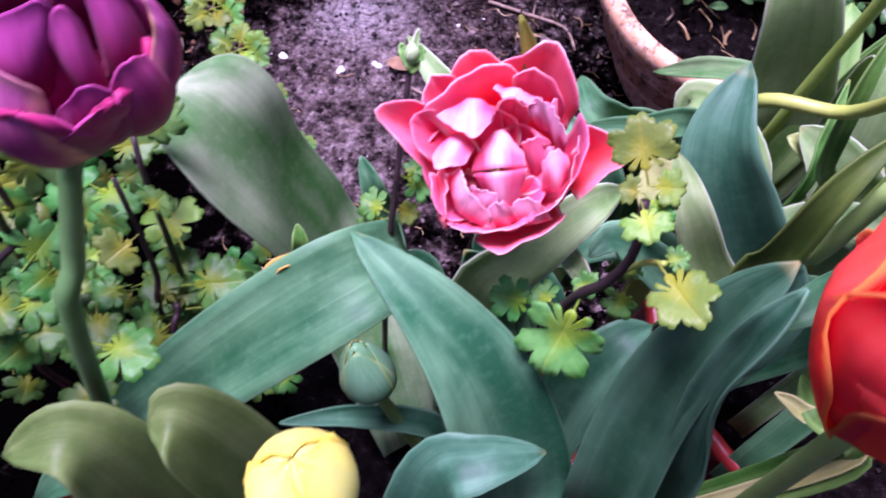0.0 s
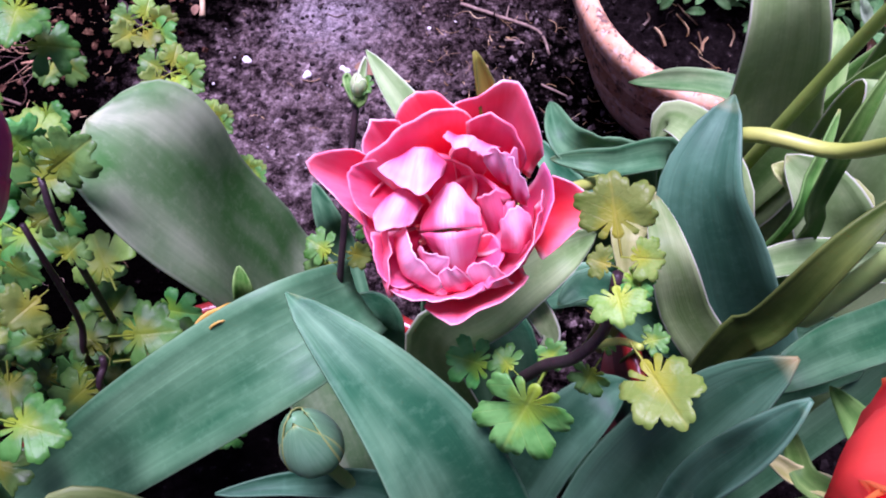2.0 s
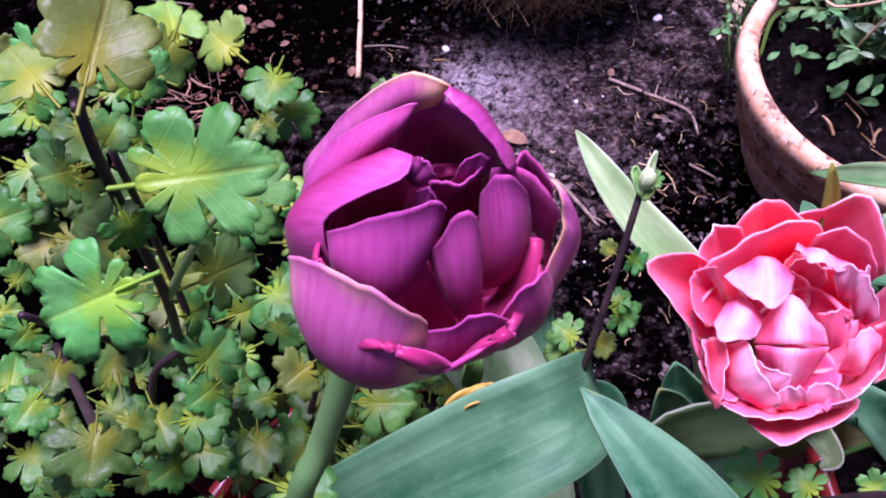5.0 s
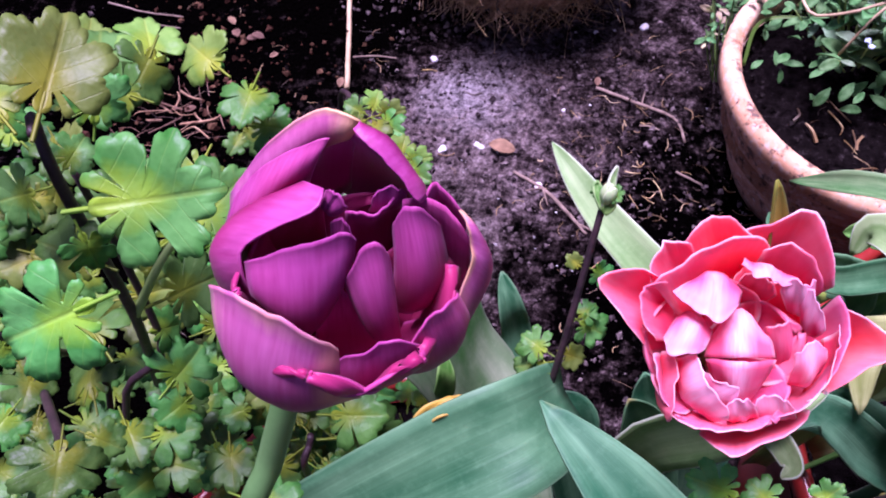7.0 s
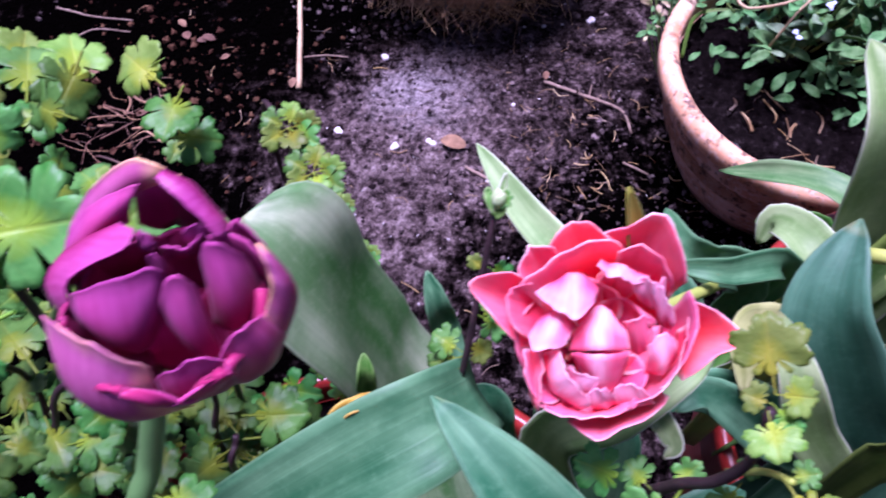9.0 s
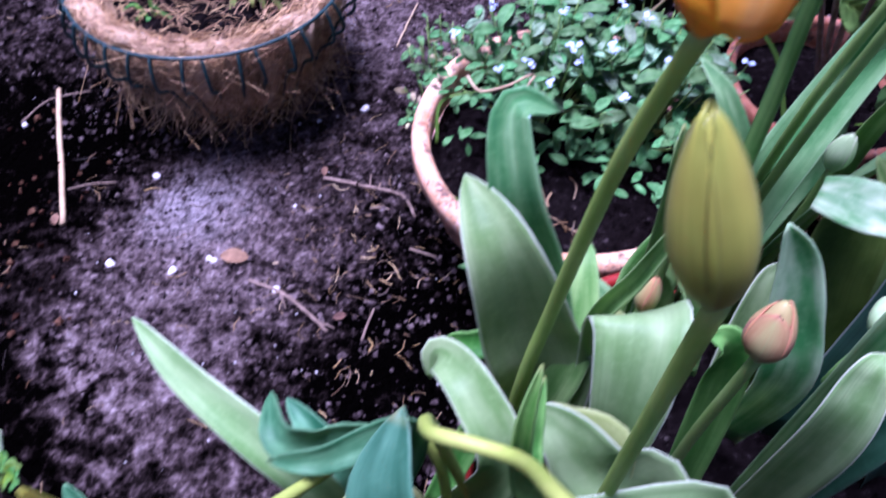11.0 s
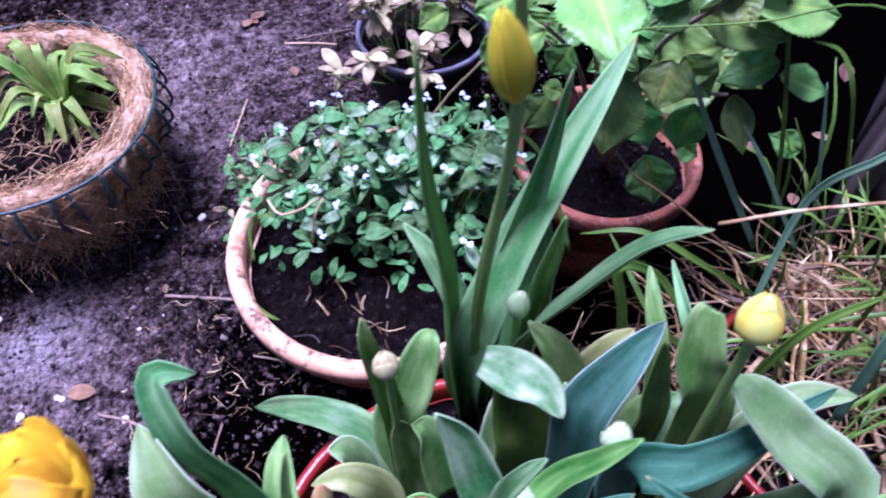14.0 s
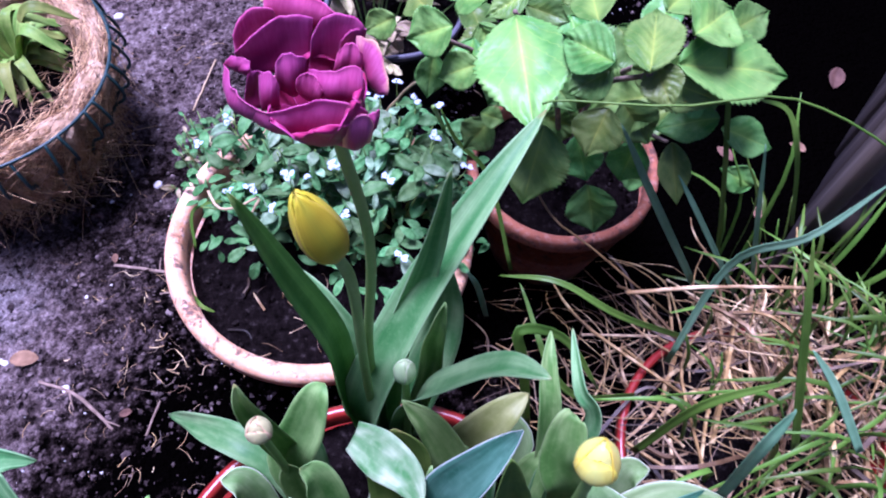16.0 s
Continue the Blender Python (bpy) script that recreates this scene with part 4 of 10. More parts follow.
pink_tulip = thing("tulip", (0.170, 0.220, 0.270), "pink double tulip with white-edged petals, leaning on a bent stem", "tulip", "tulips in the tub")
stalk(pink_tulip, [(0.170, 0.220, 0.270), (0.165, 0.235, 0.430), (0.144, 0.243, 0.489), (0.096, 0.209, 0.532), (0.040, 0.158, 0.597), (0.027, 0.149, 0.608)], [0.0038, 0.0034, 0.0030, 0.0028], STEM_YELLOW, n=28)
pink_flower = flower_heart("flower", pink_tulip, (0.024, 0.147, 0.606), (-0.04, -0.36, 0.93), 0.012, "open pink double flower with white edges")
cup_petals(pink_flower, 5, 0.03, 0.03, PINK, 20.0, 70.0, 20.0)
pink_flower_mm = pose(0.0289, 0.1460, 0.6243, 29.82, 0.72, 5.73) @ Matrix.Scale(0.001, 4)
shell(pink_flower, pink_flower_mm, [(5.6, 17.7, -14.0), (15.2, 15.9, -15.0), (27.6, 8.6, -14.0)], [(0.9, 33.5, 2.0), (10.2, 34.7, 4.0), (19.0, 37.8, 6.0), (25.6, 27.9, 5.0), (29.7, 16.1, 2.0)], -3, PINK, 1, 1.5)
shell(pink_flower, pink_flower_mm, [(-11.7, 4.9, -14.0), (-6.8, 10.4, -15.0), (-3.1, 12.2, -15.0)], [(-27.3, 16.8, 3.0), (-25.6, 26.9, 5.0), (-20.5, 29.6, 5.0), (-16.1, 29.6, 5.0)], -2, PINK, 2, 1.5)
shell(pink_flower, pink_flower_mm, [(-6.3, 11.3, -14.0), (4.2, 15.9, -15.0), (10.6, 15.9, -15.0)], [(-17.2, 29.6, 4.0), (-13.1, 34.6, 6.0), (-4.9, 35.6, 6.0), (3.1, 31.7, 4.0)], -2.5, PINK, 3, 1.5)
shell(pink_flower, pink_flower_mm, [(-15.1, 16.0, -12.0), (-14.8, 8.7, -13.0), (-13.6, 2.2, -14.0), (-12.4, -4.0, -12.0)], [(-25.2, 18.5, 5.0), (-30.9, 21.4, 5.0), (-43.5, 18.2, 7.0), (-35.7, 6.3, 4.0), (-26.5, -6.5, 0.0)], -2, PINK, 4, 1.5)
shell(pink_flower, pink_flower_mm, [(28.5, 3.1, -14.0), (29.8, -2.4, -14.0), (29.4, -7.9, -14.0), (26.7, -13.4, -14.0)], [(32.3, 9.2, 2.0), (37.6, 5.0, 4.0), (44.4, -4.2, 6.0), (36.1, -10.0, 3.0), (26.3, -18.6, -1.0)], -2, PINK, 5, 1.5)
shell(pink_flower, pink_flower_mm, [(-21.9, -4.8, -4.0), (-22.6, -14.0, -7.0), (-22.7, -21.0, -6.0), (-22.0, -25.1, 1.0)], [(-22.6, -2.6, 8.0), (-21.1, -9.8, 9.0), (-22.8, -19.9, 8.0), (-23.2, -24.1, 6.0)], 2, PINK, 6, 1.5)
shell(pink_flower, pink_flower_mm, [(-5.0, -20.9, -15.0), (2.8, -22.9, -16.0), (12.0, -22.9, -16.0), (22.6, -19.0, -15.0)], [(-13.4, -29.5, 2.0), (-7.5, -32.5, 4.0), (-1.6, -33.5, 6.0), (5.0, -29.9, 5.0), (15.8, -27.0, 3.0), (22.0, -23.6, 0.0)], -3, PINK, 7, 1.5)
shell(pink_flower, pink_flower_mm, [(-11.5, -15.8, -12.0), (-1.7, -17.9, -14.0), (7.5, -19.8, -14.0), (14.8, -17.9, -14.0)], [(-24.5, -21.6, 6.0), (-14.8, -25.5, 8.0), (-5.3, -26.6, 9.0), (5.0, -24.0, 9.0)], -2.5, PINK, 8, 1.5)
shell(pink_flower, pink_flower_mm, [(13.0, -15.2, -14.0), (18.9, -11.7, -15.0), (22.6, -7.1, -15.0), (23.5, -1.6, -15.0), (23.0, 3.1, -14.0)], [(3.1, -24.4, 8.0), (14.9, -19.4, 9.0), (23.8, -8.1, 9.0), (28.6, 3.7, 8.0), (27.7, 13.5, 6.0)], -3, PINK, 9, 1.5)
shell(pink_flower, pink_flower_mm, [(-11.3, 0.8, -10.0), (-6.1, 5.1, -12.0), (-0.2, 10.1, -13.0), (5.2, 13.2, -13.0), (10.7, 13.2, -13.0)], [(-28.4, 16.6, 9.0), (-20.5, 22.4, 10.0), (-12.6, 26.7, 11.0), (-4.8, 30.5, 12.0), (2.1, 29.8, 11.0), (6.6, 27.2, 9.0)], -3, PINK, 10, 1.5)
shell(pink_flower, pink_flower_mm, [(5.1, 18.0, -4.0), (11.3, 14.4, -6.0), (17.5, 10.8, -8.0), (21.9, 7.2, -8.0)], [(4.2, 27.8, 10.0), (11.9, 26.7, 11.0), (18.5, 21.6, 11.0), (22.3, 14.6, 8.0)], -2, PINK, 11, 1.5)
shell(pink_flower, pink_flower_mm, [(-14.6, 12.5, -8.0), (-14.3, 7.1, -9.0), (-14.3, 1.7, -9.0), (-14.3, -1.8, -9.0)], [(-25.1, 18.2, 8.0), (-30.7, 15.5, 9.0), (-32.0, 11.7, 9.0), (-29.4, 3.7, 8.0), (-27.2, -0.2, 6.0)], -2, PINK, 12, 1.5)
shell(pink_flower, pink_flower_mm, [(-18.8, -5.0, -6.0), (-14.6, -16.0, -8.0), (-7.5, -21.3, -8.0)], [(-26.9, -3.8, 4.0), (-25.1, -15.4, 7.0), (-19.5, -22.1, 7.0)], -2, PINK, 13, 1.5)
shell(pink_flower, pink_flower_mm, [(-15.1, 17.8, 5.0), (-11.6, 20.2, 6.0), (-7.4, 19.9, 6.0), (-2.1, 14.9, 6.0)], [(-24.4, 14.6, 12.0), (-17.2, 8.7, 14.0), (-11.7, 5.7, 15.0), (-4.9, 10.3, 13.0)], 3, PINK_PALE, 14, 1.5)
shell(pink_flower, pink_flower_mm, [(-20.2, 6.7, 4.0), (-16.8, 8.4, 5.0), (-13.3, 6.8, 6.0), (-10.5, 2.9, 7.0)], [(-26.8, 0.7, 11.0), (-25.0, -3.1, 12.0), (-19.8, -3.5, 13.0), (-14.9, -2.8, 12.0)], 3, PINK_PALE, 15, 1.5)
shell(pink_flower, pink_flower_mm, [(-12.1, -5.2, 4.0), (-4.0, -5.0, 10.0), (6.5, -4.9, 10.0)], [(-9.4, 1.8, 3.0), (-1.1, 7.9, 2.0), (6.6, 2.1, 6.0)], 2, PINK_PALE, 16, 1.5)
shell(pink_flower, pink_flower_mm, [(-11.7, -5.8, 4.0), (-4.0, -5.9, 10.0), (6.8, -5.5, 10.0)], [(-6.8, -14.1, -2.0), (-0.6, -20.5, -2.0), (4.1, -18.1, 0.0)], 2, PINK_PALE, 17, 1.5)
shell(pink_flower, pink_flower_mm, [(-1.2, 23.9, 7.0), (5.1, 21.9, 8.0), (14.2, 17.6, 7.0)], [(-4.3, 21.6, 13.0), (2.1, 18.1, 14.0), (10.8, 16.1, 12.0)], 1, PINK_PALE, 18, 1.5)
shell(pink_flower, pink_flower_mm, [(2.1, 8.3, -7.0), (9.0, 7.6, -7.0)], [(-0.9, 19.5, 3.0), (5.1, 18.5, 4.0), (11.8, 13.0, 2.0)], -2, PINK, 19, 1.5)
shell(pink_flower, pink_flower_mm, [(14.6, 7.7, 0.0), (20.6, 5.7, 0.0)], [(7.3, 15.5, 11.0), (11.0, 18.4, 13.0), (14.7, 16.7, 12.0), (18.9, 17.7, 11.0)], 1.5, PINK_PALE, 20, 1.5)
shell(pink_flower, pink_flower_mm, [(18.6, 2.2, 0.0), (22.7, -0.5, 0.0)], [(14.0, 15.3, 10.0), (17.6, 13.8, 12.0), (21.8, 3.2, 10.0)], 1.5, PINK_PALE, 21, 1.5)
shell(pink_flower, pink_flower_mm, [(12.8, -12.6, -7.0), (19.1, -12.6, -7.0)], [(5.6, 4.3, 6.0), (10.0, 5.5, 8.0), (16.7, 3.8, 6.0)], 3, PINK, 22, 1.5)
shell(pink_flower, pink_flower_mm, [(12.6, -13.6, 4.0), (17.8, -14.3, 4.0), (22.6, -10.7, 3.0)], [(11.6, -3.1, 11.0), (14.2, -1.4, 13.0), (17.6, 0.1, 12.0), (21.2, -1.6, 11.0)], 2, PINK_PALE, 23, 1.5)
shell(pink_flower, pink_flower_mm, [(-19.9, -5.4, 2.0), (-17.2, -18.1, 0.0), (-9.5, -25.3, 0.0)], [(-16.5, -3.4, 11.0), (-14.0, -12.4, 13.0), (-5.7, -21.4, 11.0)], 2.5, PINK_PALE, 24, 1.5)
shell(pink_flower, pink_flower_mm, [(-12.4, -12.0, 0.0), (-10.3, -18.9, 0.0), (-2.9, -22.1, 2.0)], [(-13.5, -9.5, 9.0), (-9.0, -12.4, 11.0), (-4.8, -13.9, 11.0), (-5.3, -17.8, 10.0)], 2, PINK_PALE, 25, 1.5)
shell(pink_flower, pink_flower_mm, [(-4.6, -24.9, 2.0), (0.0, -24.9, 2.0), (4.7, -23.8, 2.0)], [(-9.0, -19.6, 11.0), (-5.2, -16.3, 13.0), (-0.8, -17.5, 12.0)], 1.5, PINK_PALE, 26, 1.5)
shell(pink_flower, pink_flower_mm, [(4.8, -25.3, 0.0), (11.2, -25.3, 0.0), (16.9, -24.3, 0.0)], [(0.1, -18.0, 11.0), (6.7, -16.0, 11.0), (11.9, -19.8, 10.0)], 1.5, PINK_PALE, 27, 1.5)
shell(pink_flower, pink_flower_mm, [(17.2, -19.8, 0.0), (23.4, -11.5, 0.0), (25.5, -0.9, 0.0)], [(16.3, -17.8, 10.0), (22.5, -6.4, 12.0), (25.9, 5.5, 10.0)], 2, PINK, 28, 1.5)
shell(pink_flower, pink_flower_mm, [(11.6, 3.9, -15.0), (20.7, 1.2, -15.0), (26.3, -0.6, -15.0)], [(7.7, 16.7, 2.0), (12.7, 15.6, 4.0), (17.3, 13.1, 4.0)], -2, PINK, 29, 1.5)
shell(pink_flower, pink_flower_mm, [(4.2, 1.2, -15.0), (9.7, 1.2, -15.0), (15.2, 1.2, -15.0)], [(-0.9, 18.0, -2.0), (3.4, 20.6, 0.0), (9.0, 18.0, -1.0)], -2, PINK, 30, 1.5)
shell(pink_flower, pink_flower_mm, [(2.2, -21.7, -10.0), (9.4, -21.7, -10.0), (14.8, -16.3, -10.0)], [(1.7, -11.2, 0.0), (8.2, -8.5, 1.0), (14.6, -11.2, 0.0)], -1, PINK, 31, 1.5)
stamens(pink_flower, 0.015, 7, 5)
leaf(pink_tulip, [(0.050, 0.165, 0.592), (0.042, 0.175, 0.625), (0.034, 0.183, 0.655)], 0.0138, (0.229, -0.335, 0.914), BUD_OLIVE, fold=0.5, foot=0.5, tip=2.2, seed=21, label="small bronzed leaf behind the flower")

bent_tulip = thing("tulip", (0.020, 0.070, 0.330), "blue-green tulip with broad drooping leaves and a green bud", "tulip", "tulips in the planter")
leaf(bent_tulip, [(0.020, 0.070, 0.330), (0.045, 0.047, 0.460), (0.029, 0.074, 0.545), (0.006, 0.100, 0.580), (-0.028, 0.132, 0.592)], 0.0617, (0.027, -0.116, 0.993), LEAF_BLUE, fold=0.22, foot=0.6, tip=1.7, seed=1)
leaf(bent_tulip, [(-0.008, 0.162, 0.510), (-0.028, 0.139, 0.535), (-0.056, 0.124, 0.530), (-0.103, 0.103, 0.505), (-0.167, 0.080, 0.450), (-0.226, 0.056, 0.400)], 0.0491, (0.332, -0.188, 0.924), LEAF_BLUE, fold=0.2, foot=0.75, tip=4.5, seed=2)
leaf(bent_tulip, [(-0.010, 0.100, 0.340), (-0.043, 0.179, 0.400), (-0.064, 0.196, 0.460), (-0.084, 0.203, 0.525), (-0.101, 0.212, 0.560), (-0.120, 0.220, 0.568)], 0.0797, (0.175, 0.056, 0.983), LEAF_GLAUCOUS, fold=0.12, foot=0.55, tip=9, seed=3)
leaf(bent_tulip, [(0.000, 0.140, 0.330), (-0.026, 0.228, 0.400), (-0.034, 0.240, 0.440), (-0.041, 0.255, 0.457)], 0.0211, (0.105, -0.462, 0.881), LEAF_BLUE, fold=0.3, foot=0.6, seed=5)
leaf(bent_tulip, [(-0.069, 0.170, 0.460), (-0.066, 0.172, 0.495), (-0.067, 0.181, 0.505)], 0.0111, (0.214, -0.366, 0.906), LEAF_GREEN, fold=0.4, seed=6)
leaf(bent_tulip, [(0.020, 0.060, 0.380), (0.009, 0.081, 0.460), (-0.031, 0.083, 0.490), (-0.068, 0.078, 0.500)], 0.0156, (0.128, -0.135, 0.982), LEAF_DEEP, fold=0.5, foot=0.6, seed=7)
bud(bent_tulip, (-0.021, 0.088, 0.513), (-0.2, 0.25, 1), 0.044, 0.0225, BUD_GREEN, 1, "green bud with a yellow seam", 0.38, full=0.8, tall=(0.9, 1, 0.95))
stalk(bent_tulip, [(0.020, 0.070, 0.330), (-0.005, 0.080, 0.440), (-0.021, 0.088, 0.515)], [0.004, 0.0035, 0.003], STEM_GREEN)

lemon_tulip = thing("tulip", (-0.030, 0.020, 0.320), "tulip with a pale lemon bud and wide soft leaves", "tulip", "tulips in the planter")
stalk(lemon_tulip, [(-0.030, 0.020, 0.320), (-0.033, 0.025, 0.480), (-0.034, 0.030, 0.608)], [0.0042, 0.0038, 0.0034], STEM_GREEN)
bud(lemon_tulip, (-0.034, 0.03, 0.604), (0.02, 0.12, 1), 0.047, 0.03, BUD_LEMON, 3, "half-open lemon bud", 0.44, full=0.72)
leaf(lemon_tulip, [(-0.030, 0.000, 0.360), (-0.091, 0.018, 0.480), (-0.101, 0.041, 0.570), (-0.112, 0.050, 0.605), (-0.136, 0.046, 0.600)], 0.0383, (0.327, -0.177, 0.928), LEAF_SAGE, fold=0.3, foot=0.6, tip=3, seed=8)
leaf(lemon_tulip, [(-0.020, 0.000, 0.360), (-0.049, 0.030, 0.460), (-0.066, 0.048, 0.560), (-0.079, 0.056, 0.600), (-0.091, 0.056, 0.600)], 0.0376, (0.184, -0.205, 0.961), LEAF_SAGE, fold=0.3, foot=0.6, tip=4, seed=9)
leaf(lemon_tulip, [(0.000, 0.010, 0.360), (-0.014, 0.006, 0.450), (0.003, 0.044, 0.540), (0.022, 0.050, 0.555), (0.049, 0.055, 0.550)], 0.0328, (-0.066, -0.161, 0.985), LEAF_DEEP, fold=0.3, foot=0.6, tip=3, seed=11)
leaf(lemon_tulip, [(-0.071, 0.137, 0.521), (-0.066, 0.143, 0.534), (-0.058, 0.147, 0.536), (-0.052, 0.149, 0.529)], 0.0089, (-0.039, -0.015, 0.999), LEAF_GOLD, fold=0.7, wave=0.5, foot=0.7, tip=5, twist=70, seed=12, label="curled golden withered leaf end")

broad_tulip = thing("tulip", (0.140, 0.100, 0.270), "tulip with several broad blue-green leaves", "tulip", "tulips in the tub")
leaf(broad_tulip, [(0.170, 0.150, 0.280), (0.180, 0.141, 0.460), (0.152, 0.158, 0.530), (0.132, 0.182, 0.575), (0.143, 0.213, 0.596)], 0.0589, (-0.488, -0.281, 0.827), LEAF_DEEP, fold=0.28, foot=0.4, tip=2.3, seed=13)
leaf(broad_tulip, [(0.120, 0.060, 0.280), (0.082, 0.036, 0.470), (0.084, 0.065, 0.575), (0.093, 0.079, 0.635), (0.104, 0.085, 0.665)], 0.0383, (-0.377, -0.198, 0.905), LEAF_DEEP, fold=0.2, foot=0.6, tip=2.2, seed=14)
leaf(broad_tulip, [(0.120, 0.050, 0.280), (0.109, 0.037, 0.500), (0.095, 0.059, 0.610), (0.094, 0.066, 0.655), (0.099, 0.073, 0.675)], 0.0229, (-0.363, 0.155, 0.919), LEAF_DEEP, fold=0.5, foot=0.6, tip=2.0, seed=15)
leaf(broad_tulip, [(0.080, 0.070, 0.280), (0.046, 0.048, 0.420), (0.068, 0.088, 0.490), (0.090, 0.108, 0.520), (0.108, 0.119, 0.520)], 0.0366, (-0.237, -0.219, 0.946), LEAF_DEEP, fold=0.2, foot=0.6, tip=2.7, seed=16)
leaf(broad_tulip, [(0.100, 0.100, 0.280), (0.027, 0.142, 0.470), (0.048, 0.144, 0.545), (0.072, 0.156, 0.568), (0.091, 0.170, 0.560)], 0.0281, (-0.200, -0.630, 0.751), LEAF_PALE, fold=0.3, foot=0.7, tip=2.7, seed=17)
leaf(broad_tulip, [(0.160, 0.120, 0.280), (0.196, 0.143, 0.430), (0.138, 0.160, 0.490), (0.098, 0.166, 0.515), (0.069, 0.161, 0.495)], 0.0333, (-0.245, -0.369, 0.897), LEAF_BLUE, fold=0.2, foot=0.7, tip=2.7, seed=18)
leaf(broad_tulip, [(0.150, 0.120, 0.280), (0.154, 0.119, 0.490), (0.122, 0.137, 0.560), (0.110, 0.152, 0.585), (0.112, 0.180, 0.575)], 0.0209, (-0.340, -0.403, 0.849), LEAF_PALE, fold=0.15, foot=0.8, tip=2.7, seed=19)
leaf(broad_tulip, [(0.062, 0.155, 0.530), (0.067, 0.142, 0.545), (0.071, 0.129, 0.550), (0.066, 0.124, 0.550)], 0.0105, (-0.195, -0.309, 0.931), LEAF_PALE, fold=0.4, foot=0.8, seed=20, twist=60)
leaf(broad_tulip, [(0.080, 0.100, 0.280), (0.046, 0.164, 0.420), (0.031, 0.167, 0.470), (0.021, 0.168, 0.500)], 0.0356, (-0.047, -0.340, 0.939), LEAF_BLUE, fold=0.3, seed=22)
leaf(broad_tulip, [(0.040, 0.100, 0.300), (0.003, 0.155, 0.430), (-0.001, 0.164, 0.480), (-0.012, 0.172, 0.490)], 0.0287, (0.038, -0.342, 0.939), LEAF_BLUE, fold=0.3, seed=23)
leaf(broad_tulip, [(0.170, 0.140, 0.280), (0.272, 0.158, 0.420), (0.177, 0.170, 0.450), (0.157, 0.180, 0.460)], 0.0285, (-0.380, -0.308, 0.872), LEAF_BLUE, fold=0.3, seed=24)
leaf(broad_tulip, [(0.120, 0.100, 0.280), (0.171, 0.144, 0.440), (0.127, 0.153, 0.500), (0.094, 0.159, 0.530), (0.079, 0.150, 0.530)], 0.0261, (-0.406, -0.312, 0.859), LEAF_BLUE, fold=0.3, seed=25)
leaf(broad_tulip, [(0.080, 0.120, 0.280), (0.073, 0.163, 0.420), (0.041, 0.176, 0.470), (0.029, 0.182, 0.500)], 0.0344, (-0.226, -0.323, 0.919), LEAF_BLUE, fold=0.3, seed=26, tip=2.7)

red_tulip = thing("tulip", (0.130, 0.030, 0.270), "red tulip with orange-edged petals in bloom", "tulip", "tulips in the tub")
leaf(red_tulip, [(0.140, 0.080, 0.300), (0.129, 0.114, 0.550), (0.134, 0.118, 0.600), (0.141, 0.126, 0.635), (0.160, 0.140, 0.650)], 0.0162, (-0.171, -0.418, 0.892), LEAF_OLIVE, fold=0.4, foot=0.35, tip=2.7, seed=27)
stalk(red_tulip, [(0.130, 0.030, 0.270), (0.139, 0.116, 0.550), (0.150, 0.120, 0.600), (0.158, 0.125, 0.640)], [0.004, 0.004, 0.004, 0.0036], STEM_GREEN)
leaf(red_tulip, [(0.200, 0.160, 0.280), (0.277, 0.193, 0.440), (0.240, 0.205, 0.490), (0.224, 0.219, 0.510), (0.208, 0.237, 0.515)], 0.0482, (-0.500, -0.430, 0.752), LEAF_PALE, fold=0.25, foot=0.7, tip=2.7, seed=28)
leaf(red_tulip, [(0.240, 0.120, 0.280), (0.307, 0.177, 0.460), (0.226, 0.180, 0.510), (0.180, 0.173, 0.520), (0.169, 0.164, 0.500)], 0.0215, (-0.443, -0.363, 0.820), LEAF_PALE, fold=0.25, foot=0.7, tip=2.7, seed=29)
leaf(red_tulip, [(0.220, 0.080, 0.280), (0.307, 0.163, 0.480), (0.208, 0.131, 0.540), (0.164, 0.113, 0.560), (0.151, 0.106, 0.550)], 0.0264, (-0.477, -0.241, 0.846), LEAF_BLUE, fold=0.2, foot=0.7, tip=2.7, seed=30)
leaf(red_tulip, [(0.190, 0.150, 0.280), (0.203, 0.185, 0.500), (0.187, 0.186, 0.560), (0.185, 0.195, 0.600), (0.194, 0.211, 0.620)], 0.0114, (-0.071, -0.572, 0.817), LEAF_GREEN, fold=0.5, foot=0.7, tip=2.7, seed=31)
leaf(red_tulip, [(0.160, 0.060, 0.280), (0.219, 0.072, 0.500), (0.194, 0.091, 0.540), (0.209, 0.120, 0.500)], 0.0182, (-0.525, -0.158, 0.836), LEAF_GREEN, fold=0.2, seed=32)
leaf(red_tulip, [(0.140, 0.050, 0.280), (0.214, 0.061, 0.460), (0.186, 0.082, 0.500), (0.201, 0.109, 0.470)], 0.0151, (-0.463, -0.122, 0.878), LEAF_GREEN, fold=0.4, seed=33)
leaf(red_tulip, [(0.140, 0.050, 0.280), (0.213, 0.065, 0.470), (0.180, 0.083, 0.500), (0.165, 0.089, 0.510)], 0.0114, (-0.451, -0.123, 0.884), LEAF_YELLOW, fold=0.4, seed=34)
stalk(red_tulip, [(0.13, 0.03, 0.27), (0.122, 0.03, 0.5), (0.103, 0.039, 0.679)], [0.0042, 0.0036, 0.0032], STEM_GREEN)
full_flower(red_tulip, (0.1015, 0.04, 0.677), (-0.12, 0.1, 1), whorls([(3, 60, 0.06, 0.042, 44, -14, 0.95, 0), (3, 0, 0.062, 0.04, 38, -14, 1.0, 0), (4, 30, 0.046, 0.032, 30, -20, 1.0, 0)], 31), (RED,), 31, "cupped red flower flamed with orange", 1.16)

